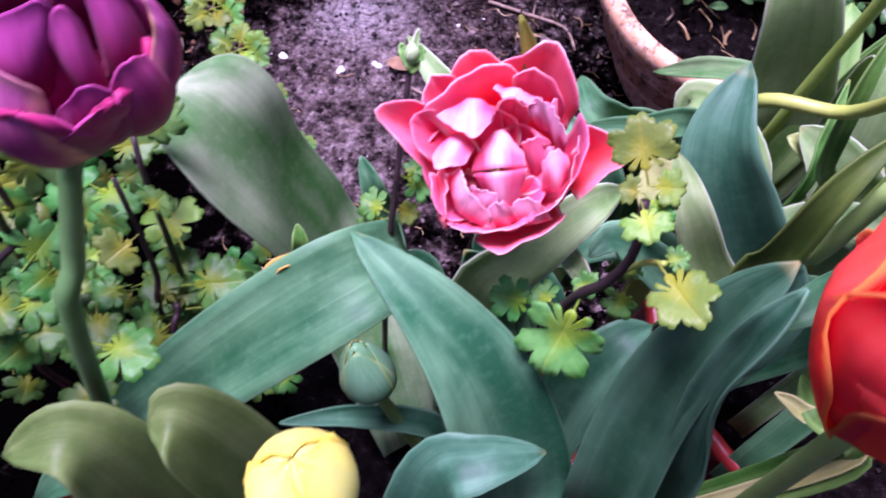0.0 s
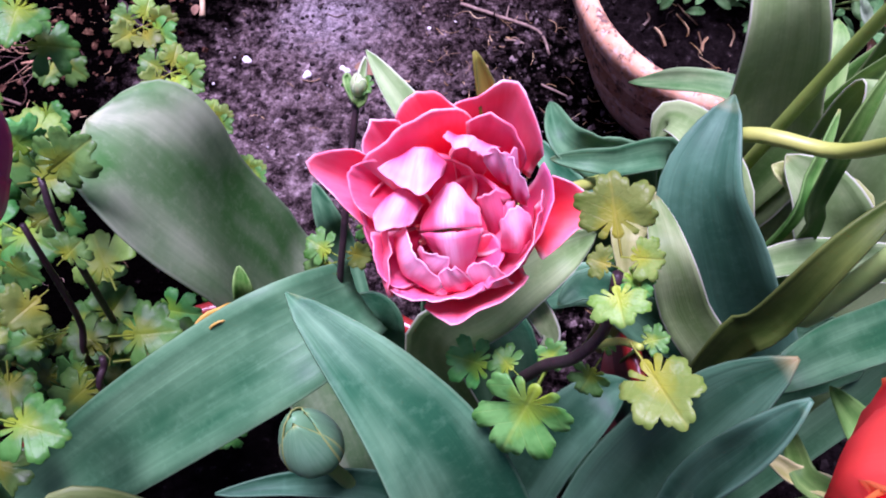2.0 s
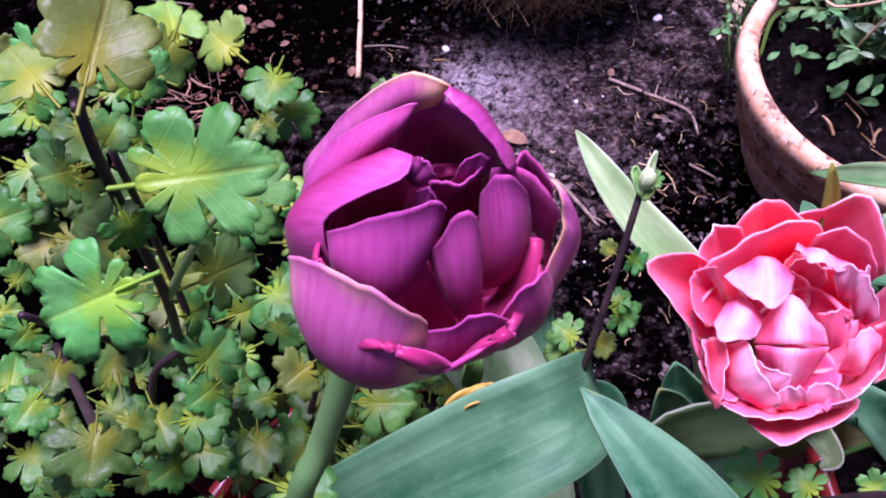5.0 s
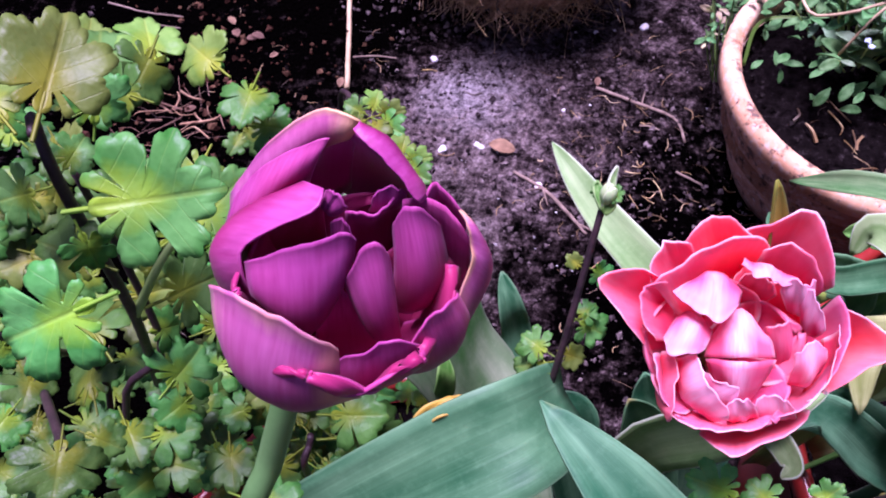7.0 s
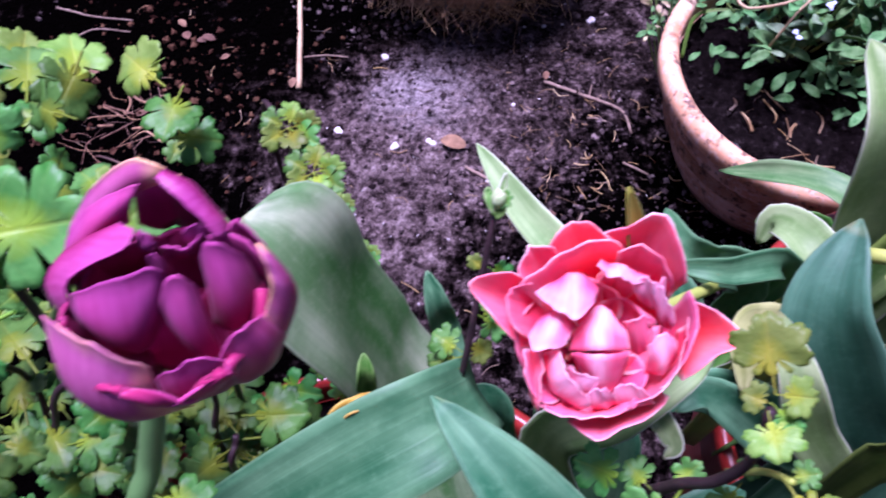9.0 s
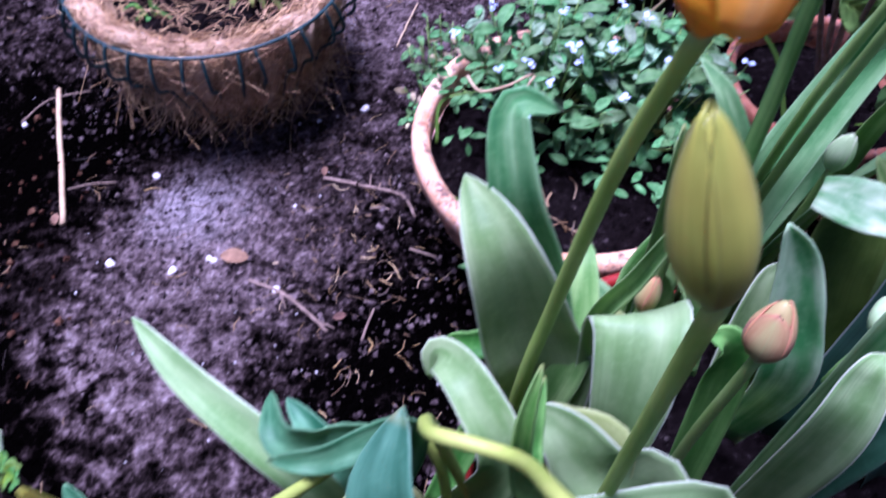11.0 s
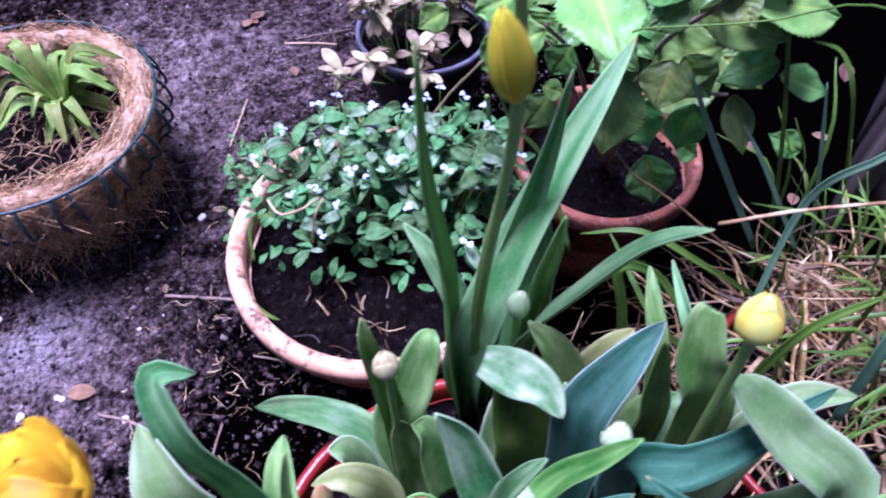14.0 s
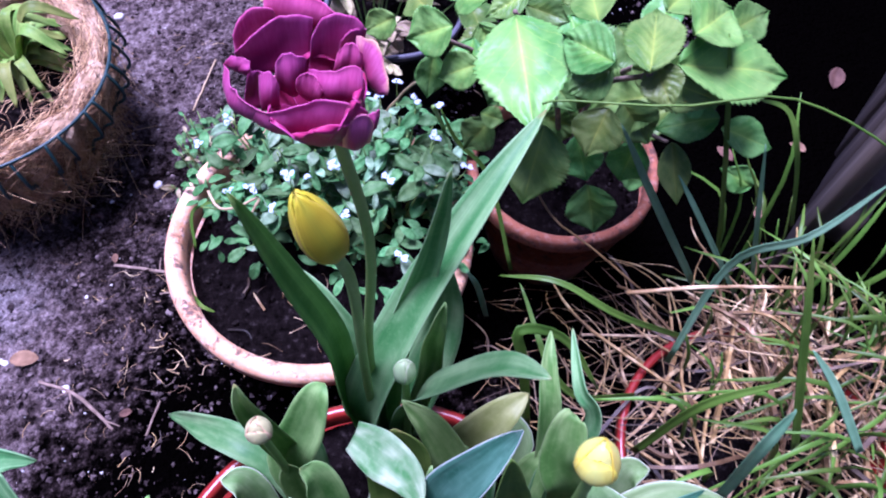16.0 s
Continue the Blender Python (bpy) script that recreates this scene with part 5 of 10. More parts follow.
orange_tulip = thing("tulip", (0.200, 0.240, 0.270), "ragged coral and orange double tulip on a bent yellow-green stem", "tulip", "tulips in the tub")
stalk(orange_tulip, [(0.200, 0.240, 0.270), (0.160, 0.235, 0.500), (0.154, 0.208, 0.575), (0.181, 0.187, 0.595), (0.1795, 0.1570, 0.6551), (0.1803, 0.1398, 0.6742), (0.1605, 0.1178, 0.6950)], [0.0038, 0.0034, 0.0029, 0.0028], STEM_YELLOW, n=32)
orange_flower = flower_heart("flower", orange_tulip, (0.1605, 0.1178, 0.6950), (-0.4533, -0.2024, 0.8681), 0.008, "ragged coral and orange double flower")
cup_petals(orange_flower, 6, 0.030, 0.026, RED, 10.0, 62.0, 10.0)
orange_flower_mm = pose(0.1411, 0.1116, 0.7270, 29.73, -0.56, -5.65) @ Matrix.Scale(0.001, 4)
shell(orange_flower, orange_flower_mm, [(1.7, -5.1, -12.0), (-2.5, -1.7, -14.0), (-1.8, 4.6, -13.0), (0.3, 7.3, -10.0)], [(-22.5, 0.3, 2.0), (-20.5, 9.7, 5.0), (-15.5, 16.6, 7.0), (-10.2, 19.1, 8.0), (-6.7, 16.9, 6.0)], -2, CORAL, 1, 1.9)
shell(orange_flower, orange_flower_mm, [(-19.5, -4.1, -8.0), (-18.3, -11.8, -9.0), (-14.4, -17.8, -8.0)], [(-22.3, 0.7, 6.0), (-18.4, 4.4, 10.0), (-12.8, 3.6, 11.0), (-10.6, -2.5, 9.0), (-11.8, -9.2, 6.0)], 4, CORAL, 2, 1.9)
shell(orange_flower, orange_flower_mm, [(0.3, 3.0, -10.0), (8.8, 2.6, -12.0), (13.2, 4.0, -10.0)], [(-8.2, 11.0, 5.0), (-4.1, 15.2, 9.0), (2.4, 17.2, 9.0), (7.0, 14.7, 7.0)], -2, ORANGE, 3, 1.9)
shell(orange_flower, orange_flower_mm, [(11.6, -3.2, -9.0), (15.3, 1.9, -10.0)], [(6.1, 15.1, 7.0), (9.6, 10.4, 8.0), (11.3, 2.9, 6.0)], 2, ORANGE, 4, 1.9)
shell(orange_flower, orange_flower_mm, [(-8.0, 0.2, -8.0), (-3.0, 1.4, -10.0), (3.0, 1.4, -10.0)], [(-11.9, 6.6, 3.0), (-8.9, 11.1, 7.0), (-4.0, 11.1, 7.0), (-1.8, 6.8, 5.0)], 3, CORAL, 5, 1.9)
shell(orange_flower, orange_flower_mm, [(-2.5, -7.7, -6.0), (5.8, -7.2, -8.0)], [(-9.3, 2.4, 7.0), (-6.4, 5.9, 10.0), (-1.8, 3.3, 9.0)], 2, ORANGE, 6, 1.9)
shell(orange_flower, orange_flower_mm, [(18.6, -6.7, -14.0), (20.8, 2.2, -14.0)], [(9.4, 13.4, 3.0), (15.2, 12.6, 3.0), (22.2, 11.1, 2.0), (28.0, 4.0, 0.0)], -2, RED, 7, 1.9)
shell(orange_flower, orange_flower_mm, [(15.3, -13.6, -8.0), (20.6, -12.5, -8.0)], [(9.4, 1.9, 6.0), (12.8, 4.9, 7.0), (17.4, -0.2, 5.0)], 2, CORAL, 8, 1.9)
shell(orange_flower, orange_flower_mm, [(5.4, -14.0, -6.0), (11.6, -14.0, -6.0)], [(-1.8, -2.6, 7.0), (1.5, 0.5, 9.0), (6.2, -1.3, 8.0)], 2, ORANGE, 9, 1.9)
shell(orange_flower, orange_flower_mm, [(-2.5, -20.3, -6.0), (6.9, -20.3, -6.0)], [(-10.3, -7.9, 7.0), (-4.1, -4.9, 9.0), (4.3, -6.1, 8.0)], 2, ORANGE, 10, 1.9)
shell(orange_flower, orange_flower_mm, [(-17.6, -23.2, -8.0), (-3.8, -25.3, -8.0)], [(-22.9, -8.0, 8.0), (-15.6, -6.1, 10.0), (-7.4, -8.6, 9.0)], 3, CORAL, 11, 1.9)
shell(orange_flower, orange_flower_mm, [(-2.1, -12.5, -15.0), (7.3, -11.7, -16.0), (15.8, -11.4, -15.0)], [(-10.2, 3.5, -5.0), (2.9, 8.8, -4.0), (16.8, 3.5, -5.0)], -2, RED, 12, 1.9)
shell(orange_flower, orange_flower_mm, [(12.7, -25.3, -8.0), (23.8, -23.2, -8.0)], [(3.9, -9.8, 7.0), (9.5, -7.2, 8.0), (17.7, -9.2, 6.0)], 2, CORAL, 13, 1.9)
shell(orange_flower, orange_flower_mm, [(6.8, -1.1, -9.0), (10.5, -1.1, -9.0)], [(-0.4, 6.8, 4.0), (2.5, 9.1, 5.0), (5.9, 6.8, 4.0)], 1.5, YELLOW, 14, 1.9)

slim_tulip = thing("tulip", (0.120, 0.240, 0.270), "young tulip with slender pale green leaves", "tulip", "tulips in the tub")
leaf(slim_tulip, [(0.120, 0.240, 0.270), (0.075, 0.262, 0.405), (0.019, 0.315, 0.439), (-0.013, 0.357, 0.453)], 0.0309, (-0.140, -0.555, 0.820), LEAF_PALE, fold=0.25, foot=0.7, tip=2.4, seed=35)
leaf(slim_tulip, [(0.120, 0.240, 0.280), (0.134, 0.232, 0.490), (0.100, 0.228, 0.530), (0.087, 0.232, 0.540), (0.084, 0.255, 0.535)], 0.0243, (-0.210, -0.547, 0.810), LEAF_BLUE, fold=0.5, foot=0.7, tip=2.7, seed=36)
leaf(slim_tulip, [(0.120, 0.250, 0.280), (0.150, 0.236, 0.500), (0.107, 0.217, 0.540), (0.081, 0.222, 0.535)], 0.0176, (-0.268, -0.511, 0.817), LEAF_BLUE, fold=0.4, foot=0.7, tip=2.7, seed=37)
leaf(slim_tulip, [(0.160, 0.250, 0.280), (0.218, 0.302, 0.420), (0.194, 0.316, 0.430), (0.181, 0.323, 0.420)], 0.0228, (-0.349, -0.538, 0.767), LEAF_GREEN, fold=0.4, foot=0.8, tip=2.7, seed=39)
leaf(slim_tulip, [(0.170, 0.250, 0.280), (0.198, 0.227, 0.440), (0.186, 0.262, 0.480), (0.172, 0.293, 0.470), (0.166, 0.287, 0.450)], 0.0308, (-0.165, -0.459, 0.873), LEAF_PALE, fold=0.3, foot=0.7, tip=2.7, seed=40)
leaf(slim_tulip, [(0.130, 0.240, 0.280), (0.117, 0.237, 0.440), (0.097, 0.256, 0.470), (0.083, 0.277, 0.475)], 0.0226, (0.006, -0.394, 0.919), LEAF_BLUE, fold=0.5, seed=41)
leaf(slim_tulip, [(0.150, 0.200, 0.300), (0.141, 0.195, 0.500), (0.122, 0.193, 0.530), (0.111, 0.181, 0.540), (0.110, 0.159, 0.530)], 0.0247, (-0.033, -0.276, 0.960), LEAF_SALLOW, fold=0.2, foot=0.7, tip=2.7, seed=42)
leaf(slim_tulip, [(0.200, 0.220, 0.280), (0.248, 0.213, 0.470), (0.225, 0.227, 0.500), (0.205, 0.237, 0.505)], 0.0330, (-0.312, -0.341, 0.887), LEAF_SALLOW, fold=0.2, seed=44, tip=2.7)
leaf(slim_tulip, [(0.180, 0.200, 0.280), (0.195, 0.194, 0.500), (0.200, 0.211, 0.545), (0.207, 0.229, 0.565)], 0.0105, (0.274, -0.407, 0.871), LEAF_GREEN, fold=0.6, foot=0.7, seed=45)

yellow_tulip = thing("tulip", (0.215, 0.290, 0.270), "golden yellow tulip with a closed egg-shaped flower", "tulip", "tulips in the tub")
stalk(yellow_tulip, [(0.215, 0.275, 0.270), (0.2132, 0.2607, 0.4884), (0.2178, 0.2600, 0.5613), (0.2191, 0.2516, 0.6496), (0.2204, 0.2455, 0.6968), (0.2232, 0.2352, 0.747)], [0.0042, 0.0036, 0.0031, 0.0029], STEM_FRESH, n=24)
yellow_flower = bud(yellow_tulip, (0.2230, 0.2355, 0.7430), (0.07, 0.16, 1), 0.046, 0.0235, YELLOW, 3, "closed golden yellow flower", 0.47, "flower", 3, -84, (0.9, 0.98, 0.96), (YELLOW, YELLOW, YELLOW), 0.8)
yellow_flower_mm = pose(0.2227, 0.2365, 0.7673, 39.01, -2.01, -16.78) @ Matrix.Scale(0.001, 4)
shell(yellow_flower, yellow_flower_mm, [(-9.9, -11.9, -2.0), (-4.3, -16.4, -1.0), (2.4, -20.3, 0.0)], [(-19.1, -1.5, -3.0), (-17.0, 7.9, 0.0), (-12.5, 14.6, 4.0), (-6.7, 17.5, 6.0)], 3, YELLOW, 1)
shell(yellow_flower, yellow_flower_mm, [(3.6, -20.5, -2.0), (9.7, -17.9, -3.0), (13.8, -10.6, -5.0)], [(8.4, 17.3, 3.0), (13.4, 9.3, 1.0), (16.3, -0.1, -4.0)], 3, YELLOW, 2)
shell(yellow_flower, yellow_flower_mm, [(-1.0, 6.8, -3.0), (9.0, 6.8, -3.0)], [(1.2, 21.0, 3.0), (5.4, 21.7, 4.0), (10.2, 17.9, 3.0), (13.1, 9.8, 0.0)], 2, YELLOW, 3)
shell(yellow_flower, yellow_flower_mm, [(-8.0, -4.6, 3.0), (-0.3, -2.1, 5.0)], [(-10.6, 10.1, 4.0), (-5.3, 16.6, 7.0), (1.6, 17.2, 8.0), (4.8, 10.3, 8.0)], 2, YELLOW, 4)
shell(yellow_flower, yellow_flower_mm, [(-1.9, -18.4, 3.0), (3.9, -20.4, 2.0), (10.2, -18.1, 3.0)], [(-8.8, 0.3, 7.0), (-1.6, 6.7, 11.0), (6.0, 7.9, 13.0), (12.4, 5.0, 11.0), (17.8, 0.4, 5.0)], 4, YELLOW_FLAME, 5)
leaf(yellow_tulip, [(0.200, 0.280, 0.280), (0.235, 0.281, 0.420), (0.222, 0.291, 0.490), (0.204, 0.305, 0.555), (0.194, 0.348, 0.565)], 0.0690, (-0.187, -0.535, 0.824), LEAF_PALE, fold=0.35, foot=0.75, tip=2.1, seed=46)
leaf(yellow_tulip, [(0.220, 0.300, 0.280), (0.243, 0.296, 0.420), (0.236, 0.314, 0.500), (0.218, 0.328, 0.565), (0.217, 0.351, 0.607), (0.240, 0.347, 0.605)], 0.0386, (-0.454, -0.509, 0.731), LEAF_MILKY, fold=0.25, foot=0.8, tip=2.1, seed=47)
leaf(yellow_tulip, [(0.220, 0.280, 0.280), (0.238, 0.277, 0.420), (0.252, 0.289, 0.470), (0.261, 0.318, 0.500), (0.268, 0.338, 0.505)], 0.0352, (-0.290, -0.483, 0.826), LEAF_FRESH, fold=0.3, foot=0.7, tip=2.1, seed=48)

olive_tulip = thing("tulip", (0.240, 0.180, 0.270), "tulip with a long olive-green bud on a tall stem", "tulip", "tulips in the tub")
stalk(olive_tulip, [(0.240, 0.180, 0.270), (0.236, 0.190, 0.500), (0.223, 0.186, 0.701)], [0.0042, 0.0038, 0.0034], STEM_FRESH)
bud(olive_tulip, (0.2225, 0.1855, 0.697), (-0.2, 0.34, 0.92), 0.06, 0.0195, BUD_OLIVE, 5, "long closed olive bud", 0.38, full=0.78)
leaf(olive_tulip, [(0.262, 0.225, 0.280), (0.278, 0.270, 0.430), (0.272, 0.272, 0.520), (0.266, 0.254, 0.543), (0.258, 0.228, 0.505), (0.254, 0.208, 0.400)], 0.0500, (0.1, 0.95, 0.2), LEAF_PALE, fold=0.1, foot=0.85, tip=5.0, seed=49, carry=True, label="folded pale leaf with white edges")

copper_tulip = thing("tulip", (0.330, 0.230, 0.270), "tulip with a copper-pink bud among leaves", "tulip", "tulips in the tub")
stalk(copper_tulip, [(0.330, 0.230, 0.270), (0.332, 0.240, 0.400), (0.334, 0.243, 0.515)], [0.0042, 0.0038, 0.0034], STEM_GREEN)
bud(copper_tulip, (0.334, 0.243, 0.511), (0.1, 0.25, 1), 0.044, 0.0225, BUD_COPPER, 6, "copper-pink bud", 0.4, full=0.78, tall=(0.85, 1, 0.93))
leaf(copper_tulip, [(0.402, 0.270, 0.290), (0.395, 0.261, 0.417), (0.387, 0.278, 0.474), (0.379, 0.294, 0.516), (0.365, 0.303, 0.545)], 0.0390, (-0.35, -0.75, 0.55), LEAF_GLAUCOUS, fold=0.3, foot=0.7, tip=2.6, seed=50)
leaf(copper_tulip, [(0.350, 0.235, 0.290), (0.352, 0.262, 0.420), (0.345, 0.270, 0.470), (0.330, 0.275, 0.480)], 0.0320, (-0.2, -0.4, 0.9), LEAF_GREEN, fold=0.3, foot=0.85, tip=2.4, seed=52)

pinkbud_tulip = thing("tulip", (0.345, 0.350, 0.270), "tulip with a small pinkish round bud", "tulip", "tulips in the tub")
stalk(pinkbud_tulip, [(0.345, 0.350, 0.270), (0.348, 0.357, 0.400), (0.348, 0.360, 0.500)], [0.004, 0.0036, 0.003], STEM_GREEN)
bud(pinkbud_tulip, (0.348, 0.3605, 0.496), (-0.02, 0.05, 1), 0.029, 0.0172, BUD_PINK, 7, "small round pinkish bud", 0.46, tall=(0.9, 1, 0.95))
leaf(pinkbud_tulip, [(0.345, 0.350, 0.280), (0.349, 0.375, 0.360), (0.344, 0.377, 0.450), (0.339, 0.381, 0.510), (0.340, 0.389, 0.537)], 0.0256, (0.196, -0.580, 0.791), LEAF_FRESH, fold=0.4, foot=0.8, tip=2.1, seed=54)
leaf(pinkbud_tulip, [(0.360, 0.350, 0.280), (0.349, 0.371, 0.360), (0.370, 0.381, 0.420), (0.387, 0.392, 0.460), (0.397, 0.399, 0.465)], 0.0450, (-0.123, -0.436, 0.891), LEAF_FRESH, fold=0.2, foot=0.8, tip=2.1, seed=55)
leaf(pinkbud_tulip, [(0.345, 0.350, 0.280), (0.328, 0.385, 0.325), (0.296, 0.415, 0.334), (0.258, 0.446, 0.310), (0.224, 0.474, 0.274)], 0.0360, (0.022, -0.374, 0.927), LEAF_MILKY, fold=0.3, foot=0.6, tip=2.1, wave=0.16, seed=56)
leaf(pinkbud_tulip, [(0.290, 0.270, 0.280), (0.265, 0.289, 0.460), (0.270, 0.276, 0.560), (0.282, 0.269, 0.648)], 0.0156, (-0.416, -0.312, 0.854), LEAF_FRESH, fold=0.6, foot=0.7, tip=2.1, seed=57)
bud(pinkbud_tulip, (0.283, 0.282, 0.51), (0.1, 0.1, 1), 0.028, 0.011, BUD_COPPER, 8, "slim peach bud held in a leaf", 0.4, full=0.78)
leaf(pinkbud_tulip, [(0.352, 0.330, 0.280), (0.352, 0.348, 0.370), (0.350, 0.358, 0.412)], 0.0260, (0.0, -0.8, 0.5), LEAF_FRESH, fold=0.2, foot=0.9, tip=5.0, seed=58)
leaf(pinkbud_tulip, [(0.320, 0.300, 0.280), (0.322, 0.320, 0.360), (0.300, 0.330, 0.400), (0.270, 0.334, 0.400)], 0.0360, (0.0, -0.4, 0.9), LEAF_SALLOW, fold=0.25, foot=0.8, tip=2.2, seed=59)
stalk(pinkbud_tulip, [(0.290, 0.280, 0.270), (0.286, 0.282, 0.400), (0.283, 0.282, 0.512)], [0.0036, 0.0033, 0.003], STEM_GREEN)

tall_purple_tulip = thing("tulip", (0.430, 0.405, 0.262), "tall purple double tulip with long upright leaves", "tulip", "tulips in the tub")
stalk(tall_purple_tulip, [(0.430, 0.405, 0.262), (0.437, 0.408, 0.500), (0.446, 0.392, 0.680), (0.438, 0.388, 0.790)], [0.0042, 0.0036, 0.0031, 0.0029], STEM_GREEN)
tall_flower = flower_heart("flower", tall_purple_tulip, (0.4375, 0.388, 0.788), (-0.2, 0.05, 0.97), 0.011, "open purple double flower")
cup_petals(tall_flower, 6, 0.032, 0.028, PURPLE_SHADED, 20.0, 58.0, 5.0)
tall_flower_mm = pose(0.4319, 0.3987, 0.8134, 28.49, -1.44, -15.24) @ Matrix.Scale(0.001, 4)
shell(tall_flower, tall_flower_mm, [(-22.5, -16.2, -8.0), (-11.7, -21.3, -9.0), (2.2, -24.4, -12.0), (14.6, -26.5, -15.0)], [(-21.6, -12.4, 5.0), (-11.6, -16.1, 10.0), (1.2, -13.6, 12.0), (13.5, -12.8, 12.0), (24.4, -14.9, 8.0)], 4, MAGENTA, 1)
shell(tall_flower, tall_flower_mm, [(-33.7, -6.9, -10.0), (-28.5, -13.1, -10.0), (-17.4, -18.7, -10.0)], [(-31.8, 3.3, 2.0), (-25.5, -7.8, 6.0), (-16.6, -14.9, 8.0)], 3, MAGENTA, 2)
shell(tall_flower, tall_flower_mm, [(-32.0, 3.4, 0.0), (-26.3, -0.1, 2.0), (-22.1, -1.8, 4.0)], [(-27.2, 5.5, 6.0), (-21.8, 3.2, 9.0), (-18.9, -0.1, 9.0)], 1, MAGENTA, 3)
shell(tall_flower, tall_flower_mm, [(-28.5, -10.1, -14.0), (-18.9, -10.9, -16.0)], [(-23.5, 1.6, -2.0), (-15.7, 0.5, -2.0)], -2, MAGENTA, 4)
shell(tall_flower, tall_flower_mm, [(-24.1, 1.0, -6.0), (-13.6, 2.4, -8.0), (-0.3, 5.1, -10.0)], [(-26.4, 6.4, 8.0), (-16.0, 13.2, 9.0), (-7.9, 18.9, 8.0), (3.2, 19.5, 6.0)], -3, MAGENTA, 5)
shell(tall_flower, tall_flower_mm, [(-28.5, 5.4, -6.0), (-22.0, 10.3, -8.0), (-11.0, 17.0, -8.0)], [(-28.2, 14.9, 2.0), (-22.8, 22.4, 3.0), (-12.6, 23.8, 4.0)], -2, MAGENTA, 6)
shell(tall_flower, tall_flower_mm, [(-17.1, 20.8, -6.0), (-9.2, 19.2, -8.0), (-0.4, 18.5, -8.0), (10.3, 18.6, -6.0)], [(-16.2, 28.6, 4.0), (-4.3, 30.0, 5.0), (6.2, 25.3, 5.0), (12.4, 21.0, 4.0)], 2, MAGENTA, 7)
shell(tall_flower, tall_flower_mm, [(-1.5, 0.9, -9.0), (6.9, 0.4, -11.0), (12.0, 2.2, -11.0)], [(2.6, 12.8, 6.0), (7.7, 18.2, 9.0), (16.2, 19.8, 9.0), (22.5, 15.8, 6.0)], -2, MAGENTA, 8)
shell(tall_flower, tall_flower_mm, [(10.9, 3.6, -6.0), (15.1, 5.3, -8.0), (19.5, 6.4, -8.0)], [(13.4, 11.4, 5.0), (17.3, 13.7, 6.0), (23.1, 15.6, 5.0)], -2, MAGENTA, 9)
shell(tall_flower, tall_flower_mm, [(20.4, 3.9, 0.0), (21.9, -2.1, -2.0), (25.6, -7.3, -4.0)], [(18.9, 12.3, 9.0), (26.5, 9.5, 8.0), (30.3, 0.6, 6.0), (31.1, -8.8, 3.0)], 2, PURPLE_BRUISED, 10)
shell(tall_flower, tall_flower_mm, [(-13.6, -3.4, -6.0), (-7.0, -7.3, -8.0), (-2.2, -2.5, -8.0)], [(-10.6, 3.3, 8.0), (-5.4, 5.0, 10.0), (0.9, 4.3, 8.0)], 3, MAGENTA, 11)
shell(tall_flower, tall_flower_mm, [(-4.0, -7.3, -4.0), (3.0, -11.4, -4.0)], [(-2.9, -3.0, 8.0), (2.9, -2.2, 10.0), (7.5, -8.2, 8.0)], 2, MAGENTA, 12)
shell(tall_flower, tall_flower_mm, [(1.8, -11.2, -2.0), (11.5, -11.2, -2.0), (21.7, -13.8, -4.0)], [(1.7, 0.1, 8.0), (11.2, -1.4, 10.0), (17.4, 0.7, 10.0), (21.7, -0.3, 8.0)], 3.5, MAGENTA, 13)
shell(tall_flower, tall_flower_mm, [(8.9, -0.4, -2.0), (20.5, -1.0, -3.0)], [(12.5, 6.0, 8.0), (17.4, 9.2, 10.0), (21.7, 6.0, 8.0)], 2, MAGENTA, 14)
shell(tall_flower, tall_flower_mm, [(-18.6, -13.8, -4.0), (-11.2, -12.5, -4.0)], [(-17.1, -1.7, 7.0), (-11.8, -2.0, 9.0), (-9.6, -5.7, 6.0)], 2, MAGENTA, 15)
shell(tall_flower, tall_flower_mm, [(12.0, -26.8, -8.0), (17.0, -27.6, -10.0), (23.0, -24.6, -8.0)], [(14.3, -19.1, 6.0), (18.8, -18.2, 8.0), (23.4, -16.9, 8.0), (25.5, -20.8, 4.0)], 2, PURPLE_BRUISED, 16)
shell(tall_flower, tall_flower_mm, [(23.2, -23.4, -4.0), (26.0, -19.1, -4.0)], [(22.9, -17.5, 4.0), (27.8, -13.9, 4.0)], 1, MAGENTA, 17)
leaf(tall_purple_tulip, [(0.420, 0.400, 0.262), (0.409, 0.405, 0.420), (0.408, 0.413, 0.520), (0.394, 0.408, 0.640), (0.388, 0.388, 0.764)], 0.0408, (0.8, -0.45, 0.35), LEAF_GREEN, fold=0.45, foot=0.6, tip=2.1, seed=60)
leaf(tall_purple_tulip, [(0.435, 0.400, 0.262), (0.423, 0.392, 0.400), (0.471, 0.424, 0.500), (0.535, 0.460, 0.585), (0.596, 0.505, 0.618)], 0.0465, (-0.410, -0.278, 0.869), LEAF_MILKY, fold=0.4, foot=0.7, tip=2.0, seed=61)
leaf(tall_purple_tulip, [(0.440, 0.405, 0.262), (0.453, 0.420, 0.420), (0.493, 0.442, 0.560), (0.505, 0.439, 0.669)], 0.0305, (0.126, -0.504, 0.855), LEAF_MILKY, fold=0.4, foot=0.7, tip=2.1, seed=62)
leaf(tall_purple_tulip, [(0.450, 0.400, 0.262), (0.492, 0.432, 0.360), (0.512, 0.449, 0.420), (0.515, 0.459, 0.500)], 0.0488, (-0.130, -0.373, 0.919), LEAF_MILKY, fold=0.2, foot=0.8, tip=2.1, seed=63)
